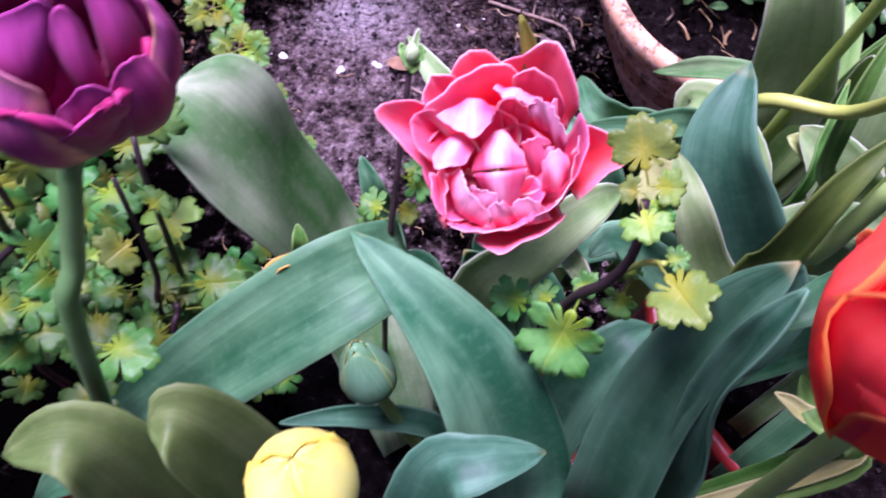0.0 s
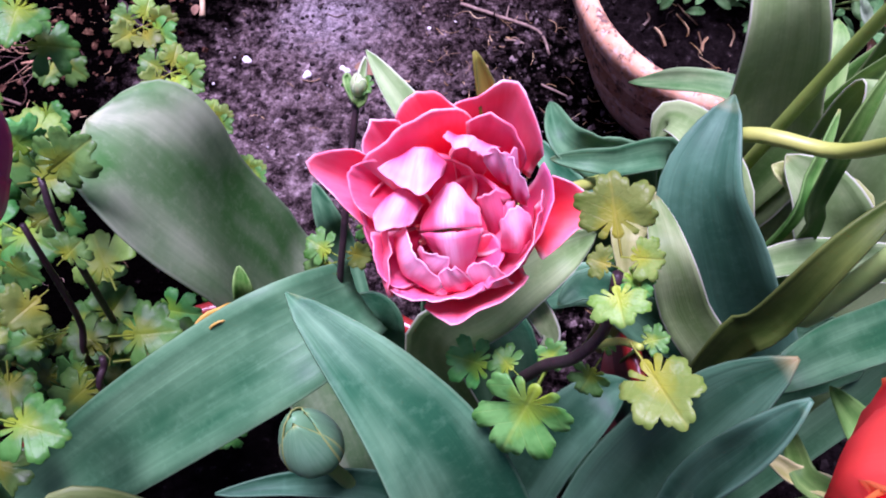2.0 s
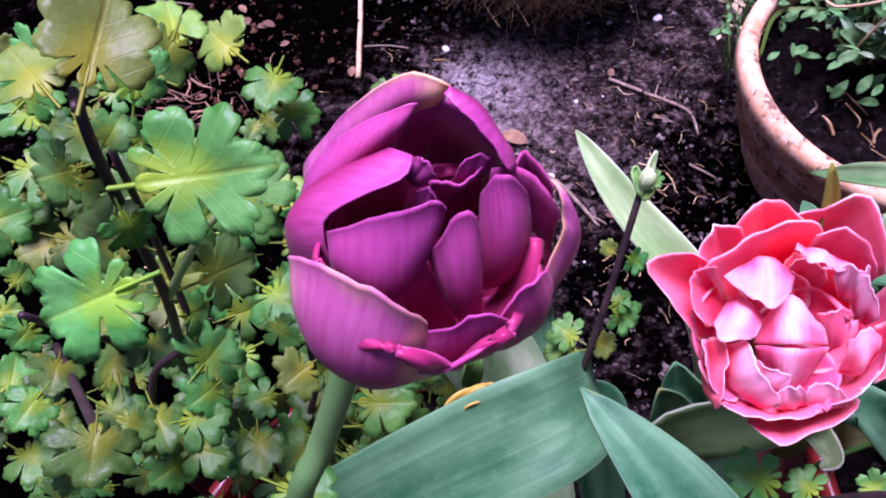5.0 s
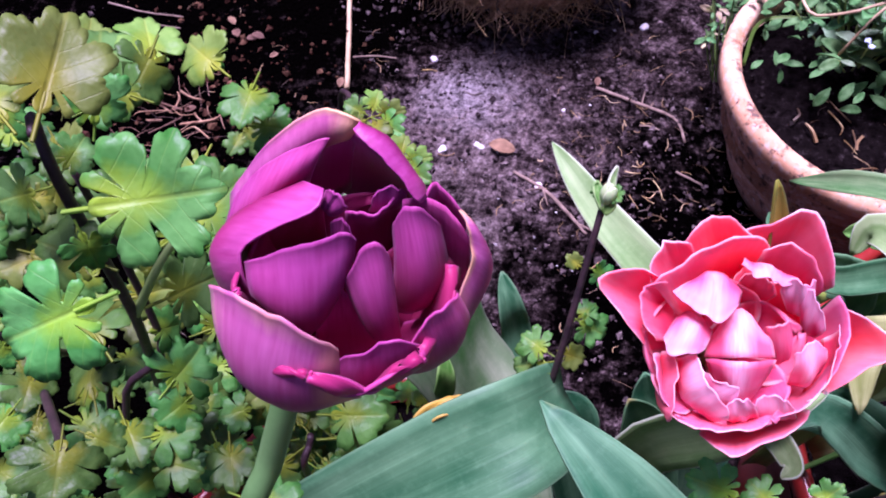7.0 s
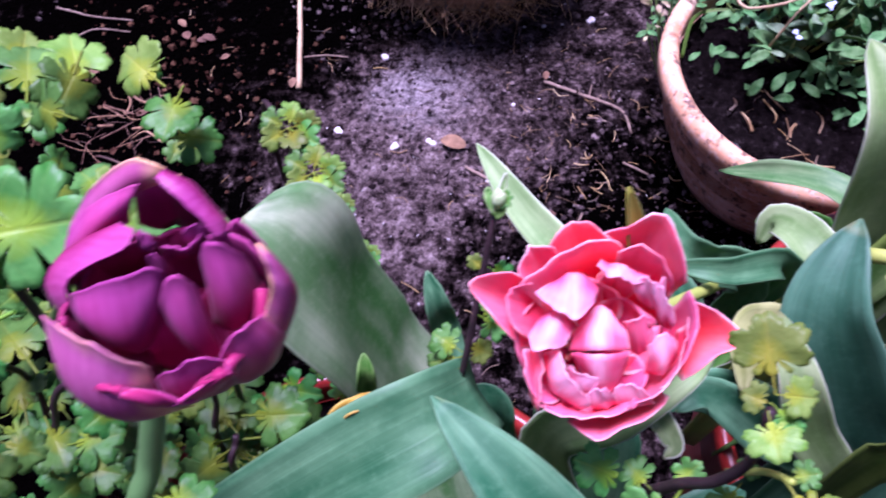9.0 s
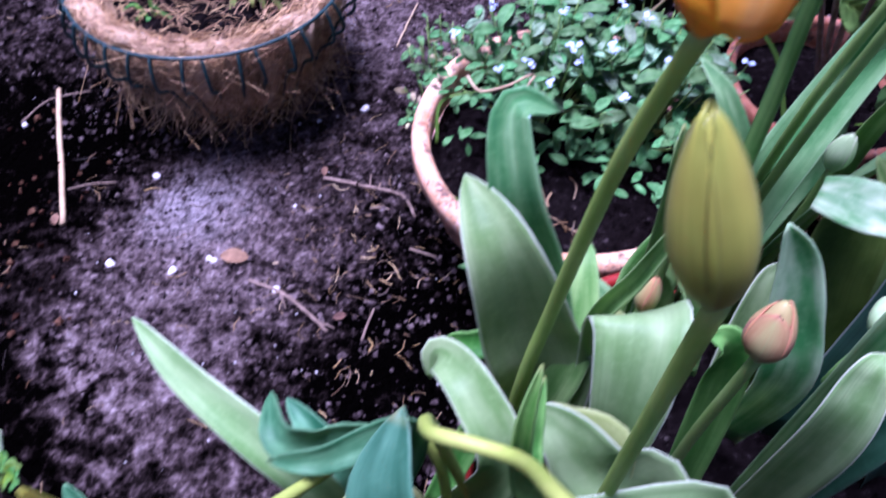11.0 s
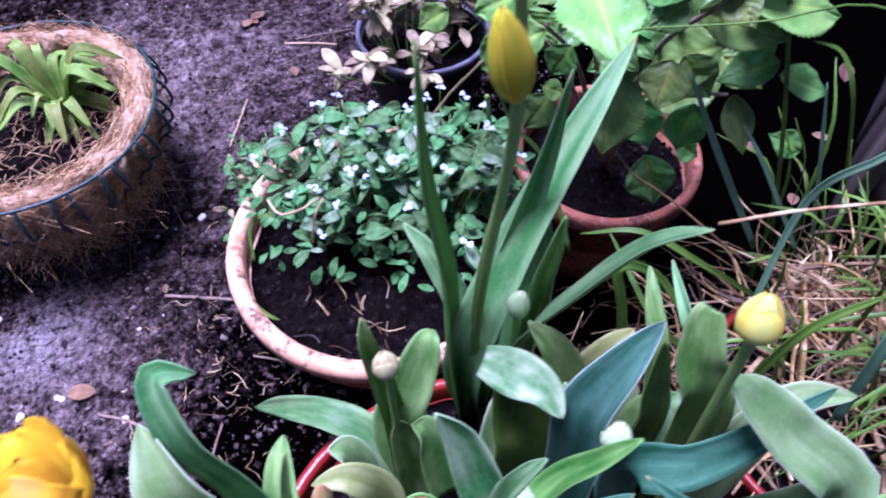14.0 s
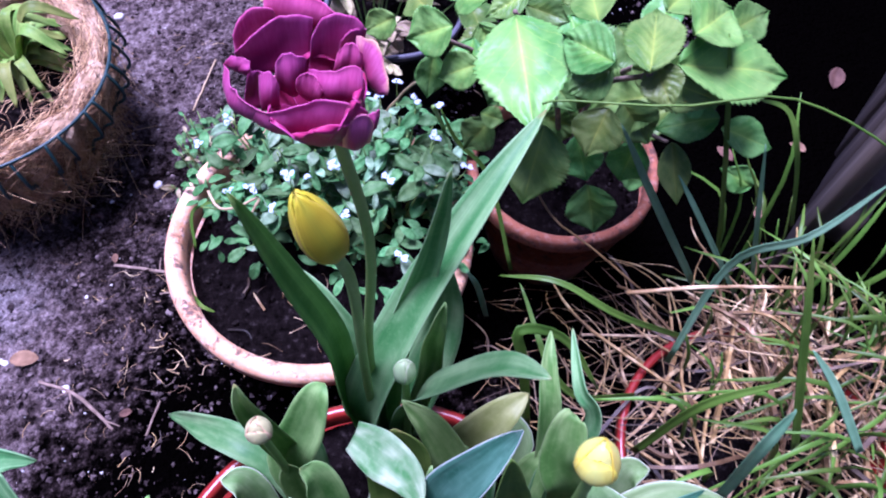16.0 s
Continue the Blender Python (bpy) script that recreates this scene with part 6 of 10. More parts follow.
leaf(tall_purple_tulip, [(0.445, 0.390, 0.262), (0.464, 0.371, 0.450), (0.484, 0.347, 0.550), (0.505, 0.324, 0.630), (0.518, 0.299, 0.675)], 0.0400, (-0.012, 0.093, 0.996), LEAF_MILKY, fold=0.3, foot=0.5, tip=2.1, seed=64)
leaf(tall_purple_tulip, [(0.430, 0.400, 0.262), (0.429, 0.426, 0.420), (0.414, 0.453, 0.480), (0.399, 0.484, 0.500)], 0.0293, (0.021, -0.416, 0.909), LEAF_MILKY, fold=0.4, foot=0.8, tip=2.1, seed=65)
leaf(tall_purple_tulip, [(0.450, 0.390, 0.262), (0.479, 0.395, 0.420), (0.484, 0.396, 0.500), (0.486, 0.390, 0.550), (0.491, 0.392, 0.583)], 0.0219, (-0.144, -0.634, 0.760), LEAF_FRESH, fold=0.5, foot=0.8, tip=2.1, seed=67)
stalk(tall_purple_tulip, [(0.428, 0.400, 0.262), (0.430, 0.390, 0.500), (0.432, 0.370, 0.680), (0.427, 0.357, 0.745)], [0.004, 0.0036, 0.0032, 0.003], STEM_GREEN)
bud(tall_purple_tulip, (0.4275, 0.357, 0.741), (-0.2, 0.06, 1), 0.054, 0.0185, BUD_YELLOW, 11, "closed yellow-green bud", 0.4, full=0.74)

whitebud_tulip = thing("tulip", (0.455, 0.375, 0.265), "tulip with a small whitish green bud", "tulip", "tulips in the tub")
stalk(whitebud_tulip, [(0.455, 0.375, 0.265), (0.458, 0.378, 0.400), (0.458, 0.379, 0.486)], [0.004, 0.0036, 0.003], STEM_GREEN)
bud(whitebud_tulip, (0.458, 0.38, 0.483), (0.03, 0.05, 1), 0.034, 0.0155, BUD_WHITE, 12, "small whitish green bud", 0.42, full=0.72, tall=(0.88, 1, 0.94))
# Lower part of the folded leaf; its shadow is painted in as olive.
leaf(whitebud_tulip, [(0.420, 0.300, 0.290), (0.436, 0.296, 0.410), (0.438, 0.311, 0.456), (0.441, 0.326, 0.494), (0.440, 0.335, 0.521)], 0.0500, (-0.3, -0.8, 0.5), LEAF_OLIVE, fold=0.2, foot=0.8, tip=7.0, seed=68)
leaf(whitebud_tulip, [(0.412, 0.338, 0.519), (0.428, 0.318, 0.527), (0.440, 0.300, 0.530), (0.446, 0.280, 0.522)], 0.0350, (-0.1, -0.45, 0.88), LEAF_GLAUCOUS, "pale folded-over end of a leaf", fold=0.15, foot=0.6, tip=2.4, seed=69)
leaf(whitebud_tulip, [(0.492, 0.300, 0.290), (0.486, 0.300, 0.420), (0.470, 0.330, 0.500), (0.450, 0.350, 0.532)], 0.0380, (-0.3, -0.45, 0.85), LEAF_FRESH, fold=0.2, foot=0.8, tip=2.1, seed=69)
leaf(whitebud_tulip, [(0.480, 0.350, 0.290), (0.505, 0.340, 0.400), (0.530, 0.345, 0.440), (0.556, 0.355, 0.445)], 0.0400, (-0.2, -0.3, 0.93), LEAF_SALLOW, fold=0.2, foot=0.8, tip=2.3, seed=71)
leaf(whitebud_tulip, [(0.500, 0.360, 0.270), (0.541, 0.335, 0.360), (0.534, 0.355, 0.390), (0.531, 0.366, 0.400)], 0.0478, (-0.163, -0.229, 0.960), LEAF_PALE, fold=0.3, foot=0.8, tip=2.1, seed=73)

blue_tulip = thing("tulip", (0.470, 0.260, 0.265), "tulip with pale-edged blue-green leaves round a white bud", "tulip", "tulips in the tub")
leaf(blue_tulip, [(0.460, 0.260, 0.270), (0.460, 0.269, 0.460), (0.464, 0.281, 0.520), (0.488, 0.288, 0.560), (0.515, 0.298, 0.581)], 0.0470, (-0.554, -0.238, 0.797), LEAF_EDGED, fold=0.35, foot=0.75, tip=2.1, seed=74)
leaf(blue_tulip, [(0.480, 0.260, 0.270), (0.502, 0.267, 0.480), (0.500, 0.273, 0.550), (0.499, 0.280, 0.600)], 0.0350, (0.067, -0.515, 0.854), LEAF_OLIVE, fold=0.4, foot=0.8, tip=2.1, seed=75)
leaf(blue_tulip, [(0.470, 0.250, 0.270), (0.464, 0.276, 0.440), (0.454, 0.290, 0.500), (0.459, 0.304, 0.520)], 0.0159, (-0.360, -0.332, 0.872), LEAF_FRESH, fold=0.5, foot=0.7, seed=76, tip=2.1)
leaf(blue_tulip, [(0.440, 0.220, 0.270), (0.381, 0.222, 0.480), (0.411, 0.232, 0.560), (0.432, 0.226, 0.605), (0.447, 0.223, 0.632)], 0.0242, (-0.179, 0.076, 0.981), LEAF_GREEN, fold=0.5, foot=0.7, tip=2.1, seed=77)
leaf(blue_tulip, [(0.520, 0.220, 0.270), (0.480, 0.249, 0.460), (0.520, 0.232, 0.490), (0.569, 0.231, 0.505), (0.640, 0.242, 0.505)], 0.0408, (0.009, -0.644, 0.765), LEAF_DEEP, fold=0.25, foot=0.6, tip=2.1, seed=79)
stalk(blue_tulip, [(0.470, 0.260, 0.270), (0.474, 0.257, 0.400), (0.474, 0.257, 0.506)], [0.004, 0.0036, 0.003], STEM_GREEN)
bud(blue_tulip, (0.4745, 0.257, 0.502), (0.02, 0.1, 1), 0.031, 0.019, BUD_WHITE, 13, "round whitish bud", 0.46, tall=(0.9, 1, 0.95))

roundbud_tulip = thing("tulip", (0.390, 0.210, 0.265), "tulip with a round greenish white bud", "tulip", "tulips in the tub")
stalk(roundbud_tulip, [(0.390, 0.210, 0.265), (0.391, 0.225, 0.400), (0.391, 0.232, 0.536)], [0.004, 0.0036, 0.003], STEM_GREEN)
bud(roundbud_tulip, (0.3913, 0.2321, 0.532), (-0.1, 0.2, 1), 0.034, 0.024, BUD_WHITE, 14, "round greenish white bud", 0.5)
leaf(roundbud_tulip, [(0.380, 0.210, 0.270), (0.374, 0.221, 0.500), (0.378, 0.229, 0.580), (0.388, 0.229, 0.620), (0.398, 0.229, 0.635)], 0.0175, (-0.272, -0.035, 0.962), LEAF_MILKY, fold=0.4, foot=0.7, tip=2.1, seed=80)
leaf(roundbud_tulip, [(0.400, 0.200, 0.270), (0.408, 0.205, 0.460), (0.437, 0.219, 0.500), (0.471, 0.223, 0.510)], 0.0288, (-0.436, -0.228, 0.871), LEAF_DEEP, fold=0.3, foot=0.7, tip=2.1, seed=81)
leaf(roundbud_tulip, [(0.380, 0.200, 0.270), (0.362, 0.199, 0.480), (0.366, 0.212, 0.540), (0.375, 0.220, 0.550)], 0.0327, (-0.327, -0.246, 0.913), LEAF_PALE, fold=0.3, foot=0.8, tip=2.1, seed=82)
leaf(roundbud_tulip, [(0.420, 0.190, 0.270), (0.539, 0.173, 0.500), (0.483, 0.194, 0.560), (0.458, 0.217, 0.580)], 0.0136, (-0.260, -0.326, 0.909), LEAF_DEEP, fold=0.4, foot=0.8, tip=2.1, seed=83)

lemonbud_tulip = thing("tulip", (0.550, 0.240, 0.265), "tulip with a pale yellow half-open bud and pale leaves", "tulip", "tulips in the tub")
stalk(lemonbud_tulip, [(0.550, 0.240, 0.265), (0.545, 0.250, 0.450), (0.539, 0.259, 0.618)], [0.0044, 0.004, 0.0034], STEM_GREEN)
bud(lemonbud_tulip, (0.539, 0.259, 0.612), (-0.02, 0.12, 1), 0.042, 0.0225, BUD_LEMON, 16, "half-open pale yellow bud", 0.4, tall=(0.84, 1, 0.95), full=0.8)
leaf(lemonbud_tulip, [(0.560, 0.220, 0.270), (0.618, 0.180, 0.460), (0.576, 0.219, 0.530), (0.555, 0.245, 0.555), (0.554, 0.260, 0.551)], 0.0461, (-0.387, -0.135, 0.912), LEAF_PALE, fold=0.2, foot=0.8, tip=2.1, seed=84)
leaf(lemonbud_tulip, [(0.560, 0.250, 0.270), (0.554, 0.263, 0.480), (0.542, 0.279, 0.540), (0.548, 0.297, 0.570), (0.552, 0.301, 0.572)], 0.0397, (-0.326, -0.256, 0.910), LEAF_FRESH, fold=0.25, foot=0.8, tip=2.1, seed=85)
leaf(lemonbud_tulip, [(0.570, 0.230, 0.270), (0.576, 0.238, 0.450), (0.611, 0.245, 0.500), (0.653, 0.233, 0.500)], 0.0358, (-0.417, -0.171, 0.893), LEAF_PALE, fold=0.3, foot=0.7, tip=2.1, seed=86)
leaf(lemonbud_tulip, [(0.560, 0.280, 0.270), (0.569, 0.332, 0.420), (0.574, 0.364, 0.460), (0.585, 0.394, 0.470)], 0.0221, (-0.075, -0.502, 0.862), LEAF_FRESH, fold=0.4, seed=87, tip=2.1)
leaf(lemonbud_tulip, [(0.570, 0.280, 0.270), (0.605, 0.319, 0.420), (0.595, 0.345, 0.460), (0.600, 0.388, 0.480)], 0.0175, (-0.677, -0.181, 0.714), LEAF_MILKY, fold=0.4, seed=88, tip=2.1)
leaf(lemonbud_tulip, [(0.580, 0.200, 0.270), (0.724, 0.155, 0.400), (0.719, 0.186, 0.430), (0.754, 0.193, 0.440)], 0.0460, (-0.514, -0.054, 0.856), LEAF_FRESH, fold=0.3, seed=89, tip=2.1)
leaf(pinkbud_tulip, [(0.376, 0.316, 0.310), (0.372, 0.343, 0.390), (0.360, 0.352, 0.410)], 0.0380, (0.083, -0.214, 0.973), LEAF_FRESH, fold=0.35, foot=0.8, tip=2.1, seed=100)
leaf(pinkbud_tulip, [(0.356, 0.347, 0.280), (0.363, 0.380, 0.360), (0.358, 0.394, 0.380)], 0.0406, (0.092, -0.255, 0.962), LEAF_MILKY, fold=0.35, foot=0.8, tip=2.1, seed=101)
leaf(pinkbud_tulip, [(0.417, 0.311, 0.300), (0.439, 0.345, 0.380), (0.453, 0.359, 0.400)], 0.0392, (-0.019, -0.214, 0.977), LEAF_PALE, fold=0.35, foot=0.8, tip=2.1, seed=102)
leaf(pinkbud_tulip, [(0.461, 0.312, 0.290), (0.486, 0.337, 0.370), (0.504, 0.343, 0.390)], 0.0400, (-0.088, -0.199, 0.976), LEAF_FRESH, fold=0.35, foot=0.8, tip=2.1, seed=103)
leaf(pinkbud_tulip, [(0.486, 0.281, 0.310), (0.505, 0.310, 0.390), (0.521, 0.319, 0.410)], 0.0383, (-0.121, -0.164, 0.979), LEAF_MILKY, fold=0.35, foot=0.8, tip=2.1, seed=104)
leaf(pinkbud_tulip, [(0.309, 0.339, 0.270), (0.305, 0.364, 0.350), (0.288, 0.370, 0.370)], 0.0402, (0.173, -0.228, 0.958), LEAF_PALE, fold=0.35, foot=0.8, tip=2.1, seed=105)
leaf(lemonbud_tulip, [(0.532, 0.282, 0.290), (0.555, 0.306, 0.370), (0.576, 0.308, 0.390)], 0.0397, (-0.190, -0.152, 0.970), LEAF_FRESH, fold=0.35, foot=0.8, tip=2.1, seed=106)
leaf(lemonbud_tulip, [(0.555, 0.265, 0.290), (0.571, 0.299, 0.370), (0.587, 0.310, 0.390)], 0.0397, (-0.213, -0.141, 0.967), LEAF_MILKY, fold=0.35, foot=0.8, tip=2.1, seed=107)
leaf(lemonbud_tulip, [(0.617, 0.259, 0.290), (0.631, 0.281, 0.370), (0.648, 0.279, 0.390)], 0.0397, (-0.296, -0.112, 0.949), LEAF_PALE, fold=0.35, foot=0.8, tip=2.1, seed=108)

purple_tulip = thing("tulip", (-0.135, 0.055, 0.325), "dark purple double tulip with cupped incurved petals", "tulip", "tulips in the planter")
stalk(purple_tulip, [(-0.150, 0.045, 0.325), (-0.138, 0.058, 0.480), (-0.1050, 0.0782, 0.6337), (-0.0974, 0.0872, 0.6556), (-0.0908, 0.0961, 0.6763), (-0.0867, 0.1020, 0.6886), (-0.0765, 0.0990, 0.7020)], [0.0038, 0.0034, 0.0031, 0.003], STEM_DEEP)
purple_flower = flower_heart("flower", purple_tulip, (-0.0765, 0.099, 0.702), (0.22, 0.05, 0.97), 0.011, "cupped purple double flower with browned petal tips")
cup_petals(purple_flower, 6, 0.034, 0.024, PURPLE_SHADED, 20.0, 48.0, 2.0)
purple_flower_mm = pose(-0.0701, 0.1042, 0.7302, 29.82, 0.72, 5.73) @ Matrix.Scale(0.001, 4)
shell(purple_flower, purple_flower_mm, [(-19.6, -16.7, -9.0), (-15.3, -21.8, -11.0), (-8.0, -24.7, -11.0), (0.6, -22.7, -8.0)], [(-20.8, -2.4, 5.0), (-15.6, -3.1, 11.0), (-9.0, -6.0, 15.0), (-3.9, -9.1, 15.0), (-0.3, -11.7, 12.0)], 6, PURPLE_BRUISED, 1, 0.5)
shell(purple_flower, purple_flower_mm, [(-3.5, -20.7, -7.0), (0.2, -21.8, -8.0), (6.4, -20.4, -8.0), (10.7, -17.4, -6.0)], [(-2.5, -15.7, 3.0), (2.6, -13.1, 8.0), (7.7, -10.8, 10.0), (11.2, -12.2, 7.0)], 2, PURPLE, 2, 0.5)
shell(purple_flower, purple_flower_mm, [(6.4, -18.9, -8.0), (11.0, -18.9, -10.0), (15.9, -15.8, -10.0), (18.9, -9.9, -8.0)], [(9.2, -13.1, 6.0), (11.8, -8.5, 8.0), (15.0, -6.5, 8.0), (16.8, -4.6, 5.0)], 2.5, PURPLE, 3, 0.5)
shell(purple_flower, purple_flower_mm, [(15.4, -15.4, -10.0), (21.0, -6.0, -5.0), (22.3, 0.0, 0.0), (19.4, 5.5, 4.0), (17.2, 7.8, 6.0)], [(16.4, -7.7, 1.0), (18.5, -1.3, 4.0), (18.9, 2.0, 6.0), (18.3, 5.1, 8.0), (17.3, 7.5, 8.0)], 1.5, PURPLE_BRUISED, 4, 0.5)
shell(purple_flower, purple_flower_mm, [(5.9, -11.3, -14.0), (10.3, -14.0, -16.0), (14.9, -11.8, -14.0), (18.9, -5.2, -9.0)], [(8.7, 9.5, 7.0), (11.6, 8.8, 7.0), (15.4, 7.1, 6.0), (18.9, 2.8, 4.0)], -4, PURPLE, 5, 0.5)
shell(purple_flower, purple_flower_mm, [(13.0, 0.6, -8.0), (14.9, -0.4, -10.0), (16.8, -1.3, -10.0), (18.9, -0.4, -8.0)], [(12.1, 9.9, 7.0), (13.6, 11.5, 6.0), (16.0, 9.0, 5.0), (17.9, 6.8, 4.0)], -2, PURPLE, 6, 0.5)
shell(purple_flower, purple_flower_mm, [(5.0, -7.0, -8.0), (8.2, -8.8, -9.0), (11.8, -7.4, -11.0), (15.1, -2.3, -12.0)], [(7.2, 6.4, 6.0), (9.1, 8.5, 9.0), (11.4, 8.2, 9.0), (14.1, 6.2, 4.0)], 4.5, PURPLE, 7, 0.5)
shell(purple_flower, purple_flower_mm, [(2.7, 20.8, 9.0), (6.8, 18.3, 7.0), (10.5, 13.5, 5.0), (12.2, 10.3, 3.0)], [(1.8, 19.1, 11.0), (4.9, 16.2, 11.0), (8.5, 12.0, 10.0), (11.5, 8.7, 8.0)], 1.2, PURPLE, 8, 0.5)
shell(purple_flower, purple_flower_mm, [(-3.0, 12.4, -12.0), (2.8, 9.2, -15.0), (9.2, 8.1, -13.0)], [(0.1, 20.2, 6.0), (5.5, 15.6, 8.0), (11.4, 9.9, 5.0)], -3, PURPLE, 9, 0.5)
shell(purple_flower, purple_flower_mm, [(-21.1, 7.8, -9.0), (-13.9, 13.1, -5.0), (-6.6, 17.3, -1.0), (-0.3, 19.2, 2.0)], [(-20.6, 11.7, -5.0), (-15.3, 16.7, 0.0), (-9.1, 21.1, 4.0), (-3.4, 23.3, 7.0), (3.0, 20.9, 9.0)], 2.5, PURPLE_BRUISED, 10, 0.5)
shell(purple_flower, purple_flower_mm, [(-23.2, -0.4, -9.0), (-18.2, 3.7, -4.0), (-11.7, 8.9, 0.0), (-6.0, 12.8, 2.0)], [(-19.3, 10.3, -2.0), (-13.6, 14.6, 3.0), (-6.7, 17.5, 7.0), (-1.5, 18.8, 9.0)], 3, PURPLE, 11, 0.5)
shell(purple_flower, purple_flower_mm, [(-7.4, 12.4, -5.0), (-4.3, 11.6, -9.0), (-1.0, 12.9, -9.0)], [(-4.1, 18.6, 5.0), (-0.9, 20.2, 7.0), (2.4, 20.7, 8.0)], -2, PURPLE, 12, 0.5)
shell(purple_flower, purple_flower_mm, [(-22.3, -6.9, -9.0), (-23.3, -2.3, -8.0), (-21.7, 3.8, -5.0), (-16.2, 8.9, 0.0), (-6.3, 12.3, 5.0)], [(-14.3, -5.0, 3.0), (-15.2, -1.3, 6.0), (-14.6, 2.3, 8.0), (-9.3, 5.2, 11.0), (-3.9, 7.5, 11.0), (-2.1, 10.7, 10.0)], 3, PURPLE, 13, 0.5)
shell(purple_flower, purple_flower_mm, [(-3.8, 9.3, 2.0), (-1.8, 7.7, 2.0)], [(-2.4, 10.7, 9.0), (-0.6, 10.3, 10.0), (0.8, 8.2, 9.0)], 2, PURPLE, 14, 0.5)
shell(purple_flower, purple_flower_mm, [(-15.3, -5.1, 0.0), (-11.5, -9.3, -3.0), (-7.7, -11.5, -7.0), (-4.1, -6.5, -7.0), (-1.1, -0.4, -3.0)], [(-15.0, 0.7, 7.0), (-9.6, 2.2, 9.0), (-4.3, 3.5, 11.0), (0.5, 4.9, 12.0), (2.3, 3.5, 11.0)], 5, PURPLE, 15, 0.5)
shell(purple_flower, purple_flower_mm, [(4.2, -13.7, -5.0), (7.6, -13.1, -6.0)], [(-0.6, -3.2, 5.0), (1.8, 0.7, 10.0), (3.8, 2.8, 12.0), (5.8, 3.1, 12.0), (7.0, -0.1, 8.0)], 3.5, PURPLE, 16, 0.5)
shell(purple_flower, purple_flower_mm, [(-7.5, -14.4, -10.0), (-3.1, -17.3, -14.0), (4.6, -16.1, -12.0)], [(-6.1, -10.3, -3.0), (-1.5, -4.7, 1.0), (2.5, -11.0, -4.0)], -1, PURPLE, 17, 0.5)
shell(purple_flower, purple_flower_mm, [(-1.6, 0.1, -8.0), (2.8, 0.1, -10.0), (7.3, 3.9, -8.0)], [(-0.1, 7.8, 4.0), (4.3, 6.6, 5.0), (9.6, 10.5, 6.0)], -3, PURPLE, 18, 0.5)
shell(purple_flower, purple_flower_mm, [(2.7, 8.4, -2.0), (7.2, 9.3, -2.0)], [(4.2, 10.3, 6.0), (7.0, 11.2, 7.0), (9.4, 10.2, 6.0)], 1.5, PURPLE, 19, 0.5)
shell(purple_flower, purple_flower_mm, [(-20.0, -5.3, -12.0), (-13.8, -2.3, -13.0), (-5.2, 0.6, -12.0)], [(-17.0, 2.2, 2.0), (-11.0, 6.3, 3.0), (-3.6, 8.6, 3.0)], -2, PURPLE_SHADED, 20, 0.5)
shell(purple_flower, purple_flower_mm, [(-2.9, -0.4, -6.0), (-0.1, 0.1, -6.0)], [(-2.3, 6.2, 6.0), (-0.1, 6.6, 7.0), (0.8, 4.6, 6.0)], 1.5, PURPLE, 21, 0.5)


# ---- other plants ----

LOBED = {}


def lobed(plant, base, tip, width, look_to, kind=0):
    """A lobed leaf from its foot to its tip; the meshes are shared by kind and proportion."""
    along = Vector(tip) - Vector(base)
    size = along.length
    shape = min(max(round(width / size * 5), 4), 6)
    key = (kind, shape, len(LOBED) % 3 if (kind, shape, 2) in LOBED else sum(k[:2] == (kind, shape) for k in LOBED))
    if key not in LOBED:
        LOBED[key] = lobed_mesh("leaf", 0.04, 0.043 * shape / 5, (MUM_LEAF, MUM_YELLOW, MUM_SHADED)[kind], 0.12, key[2] * 27 + kind)
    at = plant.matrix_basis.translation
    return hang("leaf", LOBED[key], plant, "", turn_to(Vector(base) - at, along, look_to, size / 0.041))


OVAL = {}


def oval(plant, base, tip, width, look_to, kind=0):
    """A broad toothed leaf."""
    along = Vector(tip) - Vector(base)
    size = along.length
    shape = min(max(round(width / size * 6), 3), 6)
    if (kind, shape) not in OVAL:
        OVAL[kind, shape] = oval_mesh("leaf", 0.08, 0.08 * shape / 6, (BIG_LEAF, BIG_LEAF_DARK)[kind % 2], shape + kind, 0.12, 0.06 if kind > 1 else 0.016, 0.12, 0.16, 0.42, n=60, m=17, point=0.9)
    at = plant.matrix_basis.translation
    return hang("leaf", OVAL[kind, shape], plant, "", turn_to(Vector(base) - at, along, look_to, size / 0.082))


mum = thing("chrysanthemum", (-0.220, 0.170, 0.000), "leafy chrysanthemum with lobed yellow-green leaves and dark stems", "chrysanthemum", "")
stalk(mum, [(-0.220, 0.170, 0.000), (-0.220, 0.149, 0.400), (-0.199, 0.151, 0.500), (-0.177, 0.152, 0.590), (-0.174, 0.161, 0.660), (-0.175, 0.169, 0.680), (-0.169, 0.160, 0.685)], [0.0024, 0.0021, 0.0018, 0.0013], STEM_DARK, n=28)
stalk(mum, [(-0.240, 0.150, 0.000), (-0.259, 0.145, 0.360), (-0.232, 0.160, 0.500), (-0.223, 0.147, 0.560), (-0.221, 0.137, 0.600)], [0.002, 0.0017, 0.0013], STEM_DARK)
stalk(mum, [(-0.177, 0.152, 0.590), (-0.157, 0.165, 0.620), (-0.139, 0.185, 0.630)], [0.0018, 0.0014, 0.001], STEM_GREEN)
stalk(mum, [(-0.268, 0.162, 0.500), (-0.195, 0.109, 0.580), (-0.180, 0.099, 0.600)], [0.002, 0.0016], STEM_DARK)
stalk(mum, [(-0.150, 0.170, 0.000), (-0.157, 0.171, 0.360), (-0.136, 0.167, 0.470), (-0.125, 0.173, 0.560), (-0.126, 0.185, 0.580)], [0.002, 0.0017, 0.0013], STEM_DARK)
